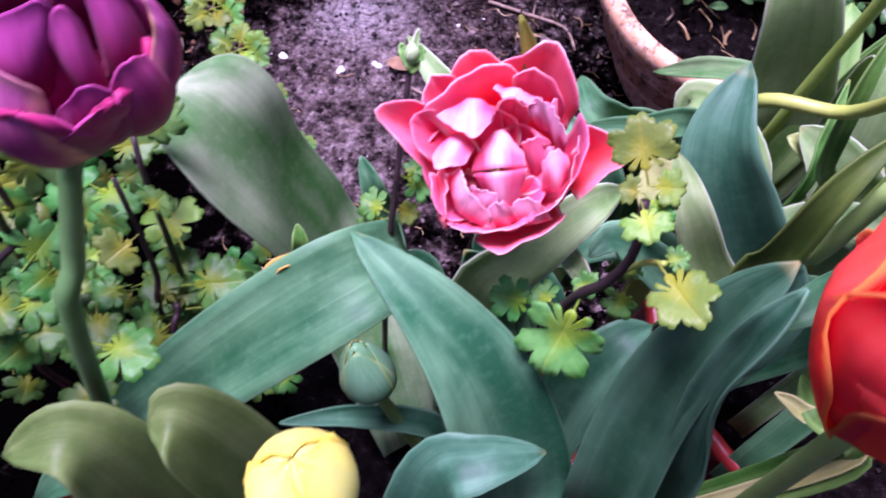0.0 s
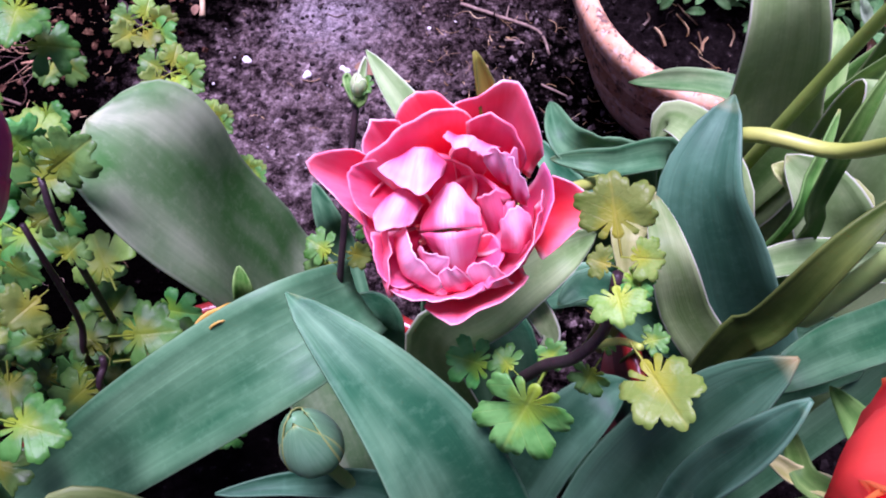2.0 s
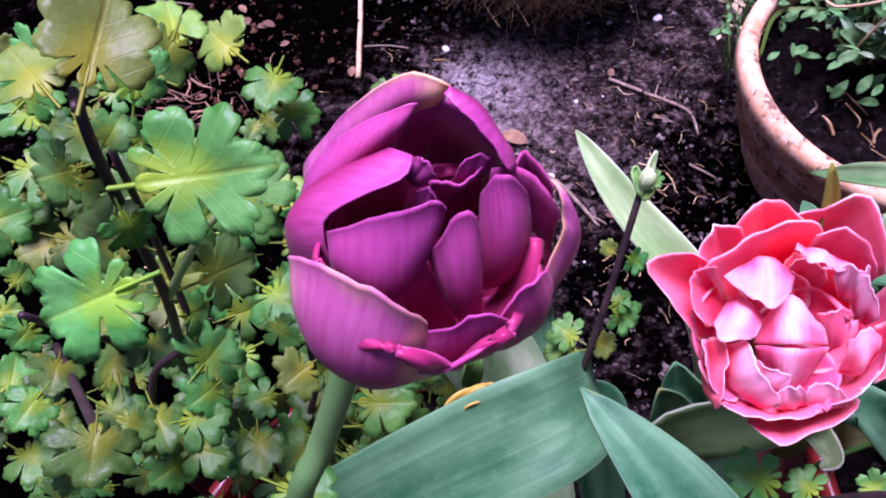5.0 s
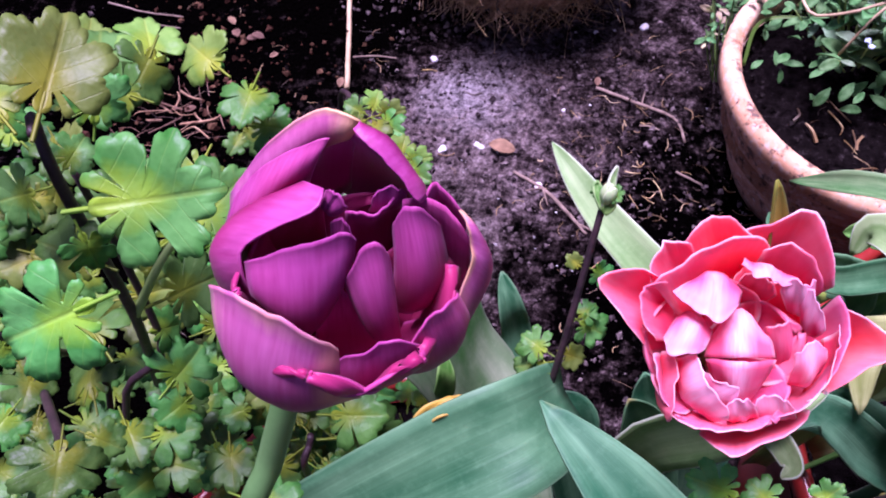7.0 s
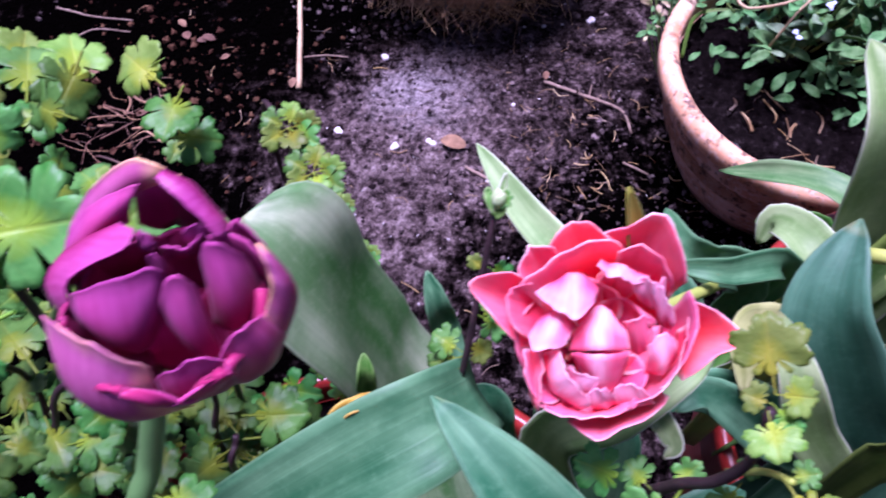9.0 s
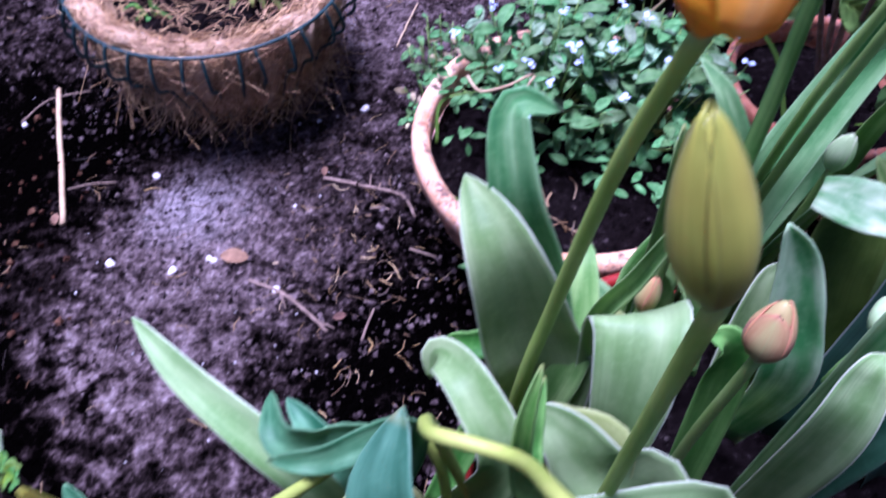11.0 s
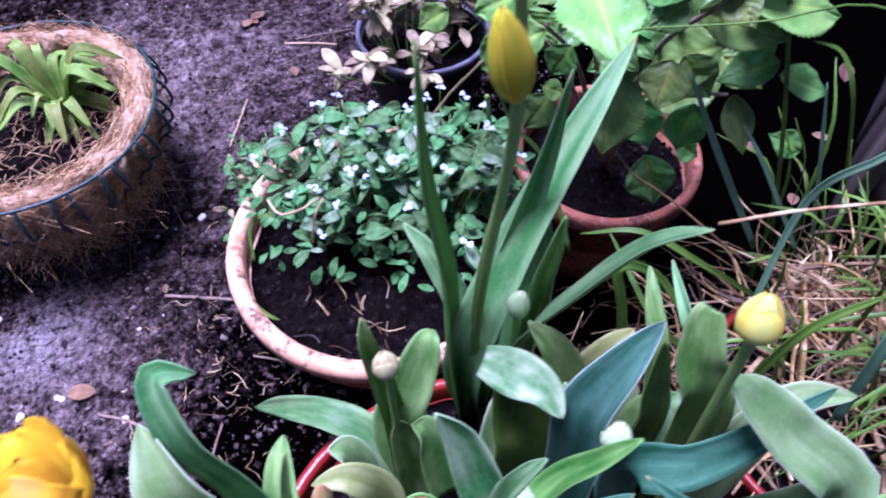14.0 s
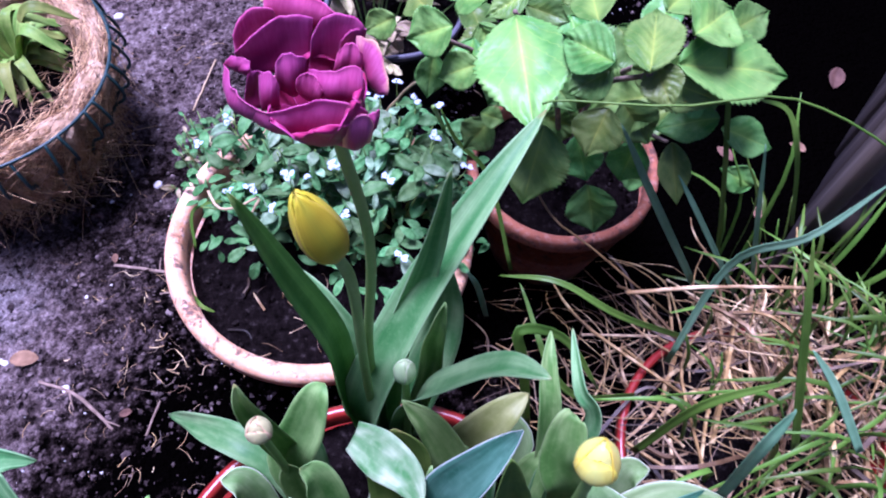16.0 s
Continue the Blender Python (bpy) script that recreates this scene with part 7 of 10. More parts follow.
stalk(mum, [(-0.200, 0.160, 0.000), (-0.152, 0.145, 0.420), (-0.139, 0.157, 0.500), (-0.140, 0.175, 0.560)], [0.002, 0.0017, 0.0013], STEM_DARK)
stalk(mum, [(-0.250, 0.140, 0.000), (-0.219, 0.122, 0.420), (-0.206, 0.142, 0.520), (-0.182, 0.154, 0.550), (-0.183, 0.170, 0.600), (-0.179, 0.173, 0.650)], [0.002, 0.0017, 0.0013], STEM_DARK, n=24)
stalk(mum, [(-0.130, 0.150, 0.100), (-0.129, 0.126, 0.450), (-0.125, 0.138, 0.500)], [0.002, 0.0016], STEM_DARK)
lobed(mum, (-0.156, 0.140, 0.680), (-0.111, 0.144, 0.690), 0.0318, (0.446, -0.481, 0.755), 0)
lobed(mum, (-0.164, 0.154, 0.690), (-0.164, 0.194, 0.700), 0.0277, (0.534, -0.573, 0.622), 1)
lobed(mum, (-0.169, 0.156, 0.690), (-0.193, 0.177, 0.690), 0.0220, (0.589, -0.517, 0.621), 1)
lobed(mum, (-0.170, 0.178, 0.660), (-0.165, 0.194, 0.680), 0.0142, (0.495, -0.563, 0.662), 0)
lobed(mum, (-0.149, 0.131, 0.655), (-0.189, 0.117, 0.640), 0.0316, (0.524, -0.320, 0.790), 0)
lobed(mum, (-0.183, 0.108, 0.600), (-0.177, 0.082, 0.600), 0.0340, (0.490, -0.169, 0.855), 2)
lobed(mum, (-0.167, 0.174, 0.600), (-0.144, 0.217, 0.600), 0.0261, (0.367, -0.498, 0.786), 0)
lobed(mum, (-0.169, 0.151, 0.600), (-0.150, 0.179, 0.580), 0.0191, (0.639, -0.312, 0.703), 0)
lobed(mum, (-0.169, 0.154, 0.670), (-0.193, 0.153, 0.660), 0.0175, (0.563, -0.441, 0.699), 0)
lobed(mum, (-0.166, 0.150, 0.660), (-0.164, 0.143, 0.640), 0.0148, (0.498, -0.410, 0.764), 2)
lobed(mum, (-0.176, 0.163, 0.660), (-0.173, 0.182, 0.660), 0.0118, (0.516, -0.502, 0.694), 0)
lobed(mum, (-0.160, 0.145, 0.640), (-0.192, 0.154, 0.640), 0.0191, (0.512, -0.400, 0.760), 2)
lobed(mum, (-0.183, 0.153, 0.570), (-0.175, 0.168, 0.550), 0.0186, (0.410, -0.347, 0.844), 2)
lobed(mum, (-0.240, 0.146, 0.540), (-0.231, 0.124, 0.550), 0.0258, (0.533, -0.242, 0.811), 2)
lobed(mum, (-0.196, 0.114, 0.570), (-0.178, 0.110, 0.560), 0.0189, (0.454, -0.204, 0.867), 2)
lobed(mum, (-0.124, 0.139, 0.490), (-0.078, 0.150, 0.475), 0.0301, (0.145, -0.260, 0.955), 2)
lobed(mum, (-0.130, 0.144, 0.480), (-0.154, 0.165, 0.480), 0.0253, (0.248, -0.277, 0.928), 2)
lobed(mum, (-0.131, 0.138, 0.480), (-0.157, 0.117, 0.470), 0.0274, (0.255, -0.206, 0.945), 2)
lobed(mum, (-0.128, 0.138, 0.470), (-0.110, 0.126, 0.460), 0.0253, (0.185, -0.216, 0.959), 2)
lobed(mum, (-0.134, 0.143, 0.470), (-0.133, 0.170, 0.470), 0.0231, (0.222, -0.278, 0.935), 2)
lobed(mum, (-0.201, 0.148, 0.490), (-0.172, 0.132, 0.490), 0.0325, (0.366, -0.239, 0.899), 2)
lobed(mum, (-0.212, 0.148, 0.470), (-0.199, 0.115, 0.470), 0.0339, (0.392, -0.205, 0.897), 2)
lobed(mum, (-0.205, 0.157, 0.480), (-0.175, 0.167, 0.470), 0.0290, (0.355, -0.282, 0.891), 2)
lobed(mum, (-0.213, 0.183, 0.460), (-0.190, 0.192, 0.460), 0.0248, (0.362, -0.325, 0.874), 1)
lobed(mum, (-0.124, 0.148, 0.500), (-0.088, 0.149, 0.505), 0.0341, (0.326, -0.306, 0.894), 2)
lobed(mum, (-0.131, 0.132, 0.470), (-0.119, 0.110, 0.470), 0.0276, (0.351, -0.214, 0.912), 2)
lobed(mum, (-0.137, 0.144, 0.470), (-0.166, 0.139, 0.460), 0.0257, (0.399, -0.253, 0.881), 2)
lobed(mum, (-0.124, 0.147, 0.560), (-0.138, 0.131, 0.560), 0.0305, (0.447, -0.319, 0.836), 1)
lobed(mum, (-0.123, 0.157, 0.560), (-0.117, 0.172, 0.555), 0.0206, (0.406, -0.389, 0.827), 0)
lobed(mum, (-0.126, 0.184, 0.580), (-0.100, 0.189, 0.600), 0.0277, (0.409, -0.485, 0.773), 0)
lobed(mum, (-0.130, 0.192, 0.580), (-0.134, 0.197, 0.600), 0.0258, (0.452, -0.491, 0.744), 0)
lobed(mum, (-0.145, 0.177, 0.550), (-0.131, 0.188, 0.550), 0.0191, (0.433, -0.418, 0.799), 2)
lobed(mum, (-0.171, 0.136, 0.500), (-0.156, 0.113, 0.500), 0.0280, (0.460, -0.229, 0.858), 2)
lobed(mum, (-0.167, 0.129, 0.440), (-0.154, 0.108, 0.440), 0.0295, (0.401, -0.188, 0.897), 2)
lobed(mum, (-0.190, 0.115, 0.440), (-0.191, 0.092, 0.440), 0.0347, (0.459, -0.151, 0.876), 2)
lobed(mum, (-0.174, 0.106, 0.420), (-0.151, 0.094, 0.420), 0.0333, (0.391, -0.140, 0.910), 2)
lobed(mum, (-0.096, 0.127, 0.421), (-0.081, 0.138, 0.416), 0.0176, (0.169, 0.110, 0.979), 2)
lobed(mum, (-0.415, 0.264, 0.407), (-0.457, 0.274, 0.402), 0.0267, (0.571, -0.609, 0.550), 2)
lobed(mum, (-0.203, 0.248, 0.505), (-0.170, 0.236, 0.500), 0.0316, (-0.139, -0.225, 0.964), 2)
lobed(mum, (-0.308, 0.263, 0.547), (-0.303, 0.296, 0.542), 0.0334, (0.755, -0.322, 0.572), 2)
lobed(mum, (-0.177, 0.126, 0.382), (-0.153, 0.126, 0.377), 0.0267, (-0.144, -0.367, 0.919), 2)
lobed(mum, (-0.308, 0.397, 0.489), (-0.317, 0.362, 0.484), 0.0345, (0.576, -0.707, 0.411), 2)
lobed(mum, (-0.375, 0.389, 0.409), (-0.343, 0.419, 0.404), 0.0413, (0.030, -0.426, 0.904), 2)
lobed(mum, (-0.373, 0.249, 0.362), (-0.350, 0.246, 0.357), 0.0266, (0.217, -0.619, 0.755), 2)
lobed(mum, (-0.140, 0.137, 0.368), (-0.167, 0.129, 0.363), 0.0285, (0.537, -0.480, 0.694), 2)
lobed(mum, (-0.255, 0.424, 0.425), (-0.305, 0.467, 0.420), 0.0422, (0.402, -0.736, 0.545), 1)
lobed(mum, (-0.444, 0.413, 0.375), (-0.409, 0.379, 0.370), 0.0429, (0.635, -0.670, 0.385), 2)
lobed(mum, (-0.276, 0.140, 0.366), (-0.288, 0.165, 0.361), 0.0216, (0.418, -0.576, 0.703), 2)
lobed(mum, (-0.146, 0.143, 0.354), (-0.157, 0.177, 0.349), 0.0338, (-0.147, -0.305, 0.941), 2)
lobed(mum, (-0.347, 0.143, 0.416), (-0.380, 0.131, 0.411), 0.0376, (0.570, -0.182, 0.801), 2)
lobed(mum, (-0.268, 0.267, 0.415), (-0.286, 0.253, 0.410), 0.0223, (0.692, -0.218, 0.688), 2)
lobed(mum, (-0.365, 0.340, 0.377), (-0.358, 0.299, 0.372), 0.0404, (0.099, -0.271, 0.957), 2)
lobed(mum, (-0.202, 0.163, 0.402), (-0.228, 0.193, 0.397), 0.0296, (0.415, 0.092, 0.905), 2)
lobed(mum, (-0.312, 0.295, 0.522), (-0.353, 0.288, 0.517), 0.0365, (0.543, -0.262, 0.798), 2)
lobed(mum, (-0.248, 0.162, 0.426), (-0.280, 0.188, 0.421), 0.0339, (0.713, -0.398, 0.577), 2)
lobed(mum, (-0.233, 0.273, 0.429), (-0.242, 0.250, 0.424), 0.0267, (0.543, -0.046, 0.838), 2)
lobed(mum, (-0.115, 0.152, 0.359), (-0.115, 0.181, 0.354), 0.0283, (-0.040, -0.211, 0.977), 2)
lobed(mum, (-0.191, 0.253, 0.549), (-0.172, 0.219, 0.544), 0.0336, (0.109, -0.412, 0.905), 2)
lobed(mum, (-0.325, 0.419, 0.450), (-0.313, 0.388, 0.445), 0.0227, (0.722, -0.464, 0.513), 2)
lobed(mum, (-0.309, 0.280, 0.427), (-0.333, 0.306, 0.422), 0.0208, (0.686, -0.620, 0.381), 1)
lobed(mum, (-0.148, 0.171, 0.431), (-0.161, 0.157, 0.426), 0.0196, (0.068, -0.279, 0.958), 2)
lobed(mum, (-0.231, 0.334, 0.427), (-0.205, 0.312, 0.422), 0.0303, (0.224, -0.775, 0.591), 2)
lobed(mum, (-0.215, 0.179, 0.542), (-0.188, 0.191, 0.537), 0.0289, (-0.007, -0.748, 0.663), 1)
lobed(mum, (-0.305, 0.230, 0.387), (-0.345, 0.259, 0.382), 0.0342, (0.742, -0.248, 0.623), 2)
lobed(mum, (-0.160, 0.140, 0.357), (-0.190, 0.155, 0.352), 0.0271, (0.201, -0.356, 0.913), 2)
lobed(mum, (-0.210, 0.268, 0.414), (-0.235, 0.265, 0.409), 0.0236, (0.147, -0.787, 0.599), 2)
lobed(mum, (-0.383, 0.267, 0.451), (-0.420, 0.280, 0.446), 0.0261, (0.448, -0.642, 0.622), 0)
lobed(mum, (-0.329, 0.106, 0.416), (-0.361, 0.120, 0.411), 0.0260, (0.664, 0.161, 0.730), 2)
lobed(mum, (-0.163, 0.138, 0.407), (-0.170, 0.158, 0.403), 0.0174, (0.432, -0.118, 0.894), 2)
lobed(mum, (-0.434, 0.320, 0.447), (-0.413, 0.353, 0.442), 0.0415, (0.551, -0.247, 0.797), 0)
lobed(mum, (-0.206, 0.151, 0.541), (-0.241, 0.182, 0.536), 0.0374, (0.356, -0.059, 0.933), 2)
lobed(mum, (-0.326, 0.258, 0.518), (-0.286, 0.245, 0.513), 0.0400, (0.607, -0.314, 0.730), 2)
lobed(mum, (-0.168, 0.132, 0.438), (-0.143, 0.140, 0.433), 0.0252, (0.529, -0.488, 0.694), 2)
lobed(mum, (-0.269, 0.128, 0.510), (-0.290, 0.146, 0.505), 0.0203, (0.759, -0.014, 0.650), 2)
lobed(mum, (-0.378, 0.145, 0.402), (-0.418, 0.173, 0.397), 0.0363, (0.783, 0.004, 0.621), 2)
lobed(mum, (-0.393, 0.396, 0.395), (-0.400, 0.433, 0.390), 0.0231, (0.190, -0.727, 0.660), 2)
lobed(mum, (-0.121, 0.133, 0.437), (-0.102, 0.118, 0.432), 0.0223, (0.160, -0.308, 0.938), 2)
lobed(mum, (-0.255, 0.139, 0.386), (-0.257, 0.115, 0.381), 0.0277, (0.652, -0.065, 0.755), 2)
lobed(mum, (-0.287, 0.313, 0.465), (-0.276, 0.271, 0.460), 0.0364, (0.618, -0.153, 0.771), 2)
lobed(mum, (-0.363, 0.313, 0.385), (-0.336, 0.315, 0.380), 0.0286, (0.159, -0.787, 0.596), 0)
lobed(mum, (-0.094, 0.168, 0.376), (-0.091, 0.188, 0.371), 0.0199, (0.308, 0.091, 0.947), 0)
lobed(mum, (-0.245, 0.139, 0.502), (-0.212, 0.126, 0.497), 0.0322, (0.146, -0.160, 0.976), 2)
lobed(mum, (-0.383, 0.350, 0.423), (-0.422, 0.378, 0.418), 0.0293, (0.680, -0.520, 0.517), 2)
lobed(mum, (-0.253, 0.160, 0.543), (-0.263, 0.144, 0.538), 0.0228, (0.699, -0.297, 0.650), 2)
lobed(mum, (-0.173, 0.172, 0.438), (-0.206, 0.167, 0.433), 0.0258, (0.108, 0.046, 0.993), 2)
lobed(mum, (-0.225, 0.308, 0.448), (-0.205, 0.273, 0.443), 0.0290, (0.595, -0.429, 0.680), 2)
lobed(mum, (-0.285, 0.328, 0.515), (-0.308, 0.388, 0.510), 0.0334, (0.367, -0.466, 0.805), 0)
lobed(mum, (-0.480, 0.485, 0.364), (-0.522, 0.470, 0.359), 0.0384, (0.457, -0.636, 0.621), 1)
lobed(mum, (-0.195, 0.136, 0.403), (-0.219, 0.159, 0.398), 0.0310, (0.247, -0.386, 0.889), 2)
lobed(mum, (-0.292, 0.279, 0.499), (-0.314, 0.316, 0.494), 0.0239, (0.278, -0.848, 0.452), 1)
lobed(mum, (-0.270, 0.186, 0.411), (-0.298, 0.179, 0.406), 0.0278, (0.056, -0.294, 0.954), 2)
lobed(mum, (-0.202, 0.252, 0.426), (-0.182, 0.242, 0.421), 0.0242, (-0.066, -0.485, 0.872), 2)
lobed(mum, (-0.148, 0.149, 0.345), (-0.140, 0.173, 0.340), 0.0258, (0.563, -0.376, 0.736), 2)
lobed(mum, (-0.268, 0.220, 0.396), (-0.256, 0.185, 0.391), 0.0377, (0.378, 0.030, 0.925), 0)
lobed(mum, (-0.265, 0.151, 0.401), (-0.239, 0.152, 0.396), 0.0265, (0.585, -0.152, 0.796), 2)
lobed(mum, (-0.398, 0.370, 0.504), (-0.452, 0.438, 0.499), 0.0536, (0.302, -0.814, 0.497), 2)
lobed(mum, (-0.106, 0.185, 0.354), (-0.085, 0.177, 0.349), 0.0191, (0.448, -0.084, 0.890), 2)
lobed(mum, (-0.374, 0.258, 0.407), (-0.406, 0.301, 0.402), 0.0401, (0.191, -0.245, 0.950), 0)
lobed(mum, (-0.345, 0.184, 0.360), (-0.343, 0.151, 0.355), 0.0296, (0.418, 0.030, 0.908), 2)
lobed(mum, (-0.201, 0.109, 0.498), (-0.217, 0.130, 0.493), 0.0239, (0.494, -0.316, 0.810), 2)
lobed(mum, (-0.154, 0.183, 0.344), (-0.188, 0.190, 0.339), 0.0255, (-0.155, -0.597, 0.787), 2)
lobed(mum, (-0.227, 0.115, 0.540), (-0.254, 0.129, 0.535), 0.0212, (0.322, -0.381, 0.867), 2)
lobed(mum, (-0.393, 0.219, 0.391), (-0.372, 0.226, 0.386), 0.0253, (0.690, -0.290, 0.663), 1)
lobed(mum, (-0.208, 0.180, 0.383), (-0.216, 0.150, 0.378), 0.0321, (0.072, -0.656, 0.751), 2)
lobed(mum, (-0.156, 0.171, 0.340), (-0.131, 0.151, 0.335), 0.0326, (0.585, -0.486, 0.649), 2)
lobed(mum, (-0.233, 0.205, 0.527), (-0.250, 0.189, 0.522), 0.0223, (0.343, -0.408, 0.846), 2)
lobed(mum, (-0.225, 0.166, 0.430), (-0.224, 0.202, 0.425), 0.0338, (0.479, -0.347, 0.806), 2)
lobed(mum, (-0.323, 0.138, 0.453), (-0.302, 0.136, 0.448), 0.0183, (0.320, 0.119, 0.940), 2)
lobed(mum, (-0.143, 0.158, 0.399), (-0.124, 0.149, 0.394), 0.0222, (0.188, -0.158, 0.969), 2)
lobed(mum, (-0.400, 0.287, 0.420), (-0.373, 0.287, 0.415), 0.0264, (0.590, -0.251, 0.767), 2)
lobed(mum, (-0.262, 0.149, 0.470), (-0.242, 0.165, 0.465), 0.0238, (0.663, -0.291, 0.689), 2)
lobed(mum, (-0.252, 0.183, 0.459), (-0.252, 0.163, 0.454), 0.0176, (0.468, 0.011, 0.884), 2)
lobed(mum, (-0.080, 0.180, 0.442), (-0.076, 0.162, 0.437), 0.0164, (0.377, -0.108, 0.920), 2)
lobed(mum, (-0.195, 0.166, 0.476), (-0.183, 0.140, 0.471), 0.0299, (0.189, -0.052, 0.981), 2)
lobed(mum, (-0.240, 0.104, 0.487), (-0.257, 0.084, 0.482), 0.0284, (0.693, 0.008, 0.721), 2)
lobed(mum, (-0.339, 0.347, 0.491), (-0.391, 0.367, 0.486), 0.0379, (0.340, -0.758, 0.557), 0)
lobed(mum, (-0.091, 0.180, 0.410), (-0.092, 0.206, 0.405), 0.0191, (0.190, -0.195, 0.962), 2)
lobed(mum, (-0.325, 0.297, 0.404), (-0.361, 0.293, 0.399), 0.0298, (0.337, -0.392, 0.856), 2)
lobed(mum, (-0.267, 0.429, 0.366), (-0.235, 0.405, 0.361), 0.0354, (0.270, -0.707, 0.654), 2)
lobed(mum, (-0.358, 0.157, 0.423), (-0.323, 0.145, 0.418), 0.0298, (0.794, -0.233, 0.562), 2)
lobed(mum, (-0.086, 0.174, 0.417), (-0.074, 0.201, 0.412), 0.0228, (0.247, -0.599, 0.761), 2)
lobed(mum, (-0.303, 0.247, 0.504), (-0.343, 0.265, 0.499), 0.0284, (0.639, -0.072, 0.765), 2)
lobed(mum, (-0.157, 0.169, 0.543), (-0.138, 0.158, 0.538), 0.0179, (0.174, -0.630, 0.757), 2)
lobed(mum, (-0.161, 0.104, 0.505), (-0.154, 0.075, 0.500), 0.0300, (-0.036, -0.075, 0.997), 2)
lobed(mum, (-0.126, 0.118, 0.444), (-0.098, 0.110, 0.439), 0.0302, (-0.263, 0.030, 0.964), 2)
lobed(mum, (-0.193, 0.191, 0.397), (-0.203, 0.172, 0.392), 0.0235, (0.411, -0.033, 0.911), 2)
lobed(mum, (-0.320, 0.328, 0.424), (-0.315, 0.368, 0.419), 0.0283, (0.725, -0.507, 0.466), 2)
lobed(mum, (-0.230, 0.293, 0.544), (-0.270, 0.310, 0.539), 0.0292, (0.655, -0.610, 0.446), 2)
lobed(mum, (-0.202, 0.139, 0.355), (-0.201, 0.158, 0.350), 0.0185, (0.598, -0.448, 0.664), 2)
lobed(mum, (-0.196, 0.307, 0.513), (-0.162, 0.310, 0.508), 0.0379, (0.612, -0.361, 0.704), 2)
lobed(mum, (-0.366, 0.425, 0.435), (-0.381, 0.481, 0.430), 0.0360, (0.594, -0.485, 0.642), 1)
lobed(mum, (-0.414, 0.362, 0.506), (-0.444, 0.332, 0.501), 0.0478, (0.231, -0.388, 0.892), 2)
lobed(mum, (-0.160, 0.165, 0.432), (-0.137, 0.157, 0.427), 0.0232, (0.036, -0.309, 0.950), 2)
lobed(mum, (-0.364, 0.209, 0.383), (-0.343, 0.186, 0.378), 0.0232, (0.141, -0.431, 0.891), 2)
lobed(mum, (-0.305, 0.169, 0.502), (-0.335, 0.167, 0.497), 0.0244, (0.349, 0.041, 0.936), 2)
lobed(mum, (-0.280, 0.483, 0.395), (-0.307, 0.467, 0.390), 0.0331, (0.232, -0.829, 0.508), 2)
lobed(mum, (-0.092, 0.164, 0.371), (-0.071, 0.151, 0.366), 0.0223, (0.116, -0.269, 0.956), 2)
lobed(mum, (-0.208, 0.130, 0.387), (-0.190, 0.130, 0.382), 0.0171, (0.269, -0.013, 0.963), 2)
lobed(mum, (-0.365, 0.155, 0.440), (-0.401, 0.154, 0.435), 0.0313, (0.786, -0.318, 0.530), 2)
lobed(mum, (-0.195, 0.122, 0.507), (-0.225, 0.130, 0.502), 0.0216, (0.698, -0.223, 0.680), 2)
lobed(mum, (-0.077, 0.123, 0.449), (-0.082, 0.105, 0.444), 0.0221, (0.247, -0.529, 0.812), 0)
lobed(mum, (-0.391, 0.225, 0.379), (-0.433, 0.227, 0.374), 0.0326, (0.329, -0.503, 0.799), 2)
lobed(mum, (-0.320, 0.240, 0.399), (-0.342, 0.234, 0.394), 0.0184, (0.724, -0.335, 0.603), 2)
lobed(mum, (-0.289, 0.146, 0.452), (-0.273, 0.132, 0.447), 0.0186, (0.604, -0.258, 0.754), 2)
lobed(mum, (-0.168, 0.131, 0.388), (-0.155, 0.146, 0.383), 0.0179, (0.556, -0.240, 0.795), 2)
lobed(mum, (-0.341, 0.225, 0.492), (-0.386, 0.251, 0.487), 0.0352, (0.659, -0.600, 0.453), 0)
lobed(mum, (-0.225, 0.197, 0.476), (-0.210, 0.162, 0.471), 0.0305, (0.543, -0.205, 0.815), 0)
lobed(mum, (-0.384, 0.177, 0.418), (-0.420, 0.181, 0.413), 0.0312, (0.733, -0.355, 0.580), 2)
lobed(mum, (-0.140, 0.159, 0.437), (-0.149, 0.133, 0.432), 0.0279, (-0.065, -0.499, 0.864), 2)
lobed(mum, (-0.324, 0.121, 0.399), (-0.302, 0.112, 0.394), 0.0199, (0.471, -0.125, 0.873), 2)
lobed(mum, (-0.289, 0.281, 0.534), (-0.263, 0.249, 0.529), 0.0366, (0.715, -0.571, 0.402), 2)
lobed(mum, (-0.333, 0.231, 0.462), (-0.319, 0.257, 0.457), 0.0325, (0.587, -0.546, 0.598), 2)
lobed(mum, (-0.169, 0.149, 0.433), (-0.199, 0.151, 0.428), 0.0273, (0.650, -0.421, 0.632), 2)
lobed(mum, (-0.294, 0.345, 0.380), (-0.336, 0.383, 0.375), 0.0397, (0.609, -0.411, 0.678), 0)
lobed(mum, (-0.336, 0.254, 0.505), (-0.297, 0.233, 0.500), 0.0419, (0.190, -0.331, 0.924), 2)
lobed(mum, (-0.319, 0.151, 0.372), (-0.321, 0.131, 0.367), 0.0237, (0.710, -0.107, 0.697), 2)
lobed(mum, (-0.181, 0.184, 0.402), (-0.183, 0.165, 0.397), 0.0202, (0.599, -0.218, 0.770), 2)
lobed(mum, (-0.392, 0.173, 0.382), (-0.419, 0.177, 0.377), 0.0234, (0.556, -0.551, 0.622), 2)
lobed(mum, (-0.289, 0.215, 0.516), (-0.251, 0.210, 0.511), 0.0418, (0.433, -0.309, 0.847), 2)
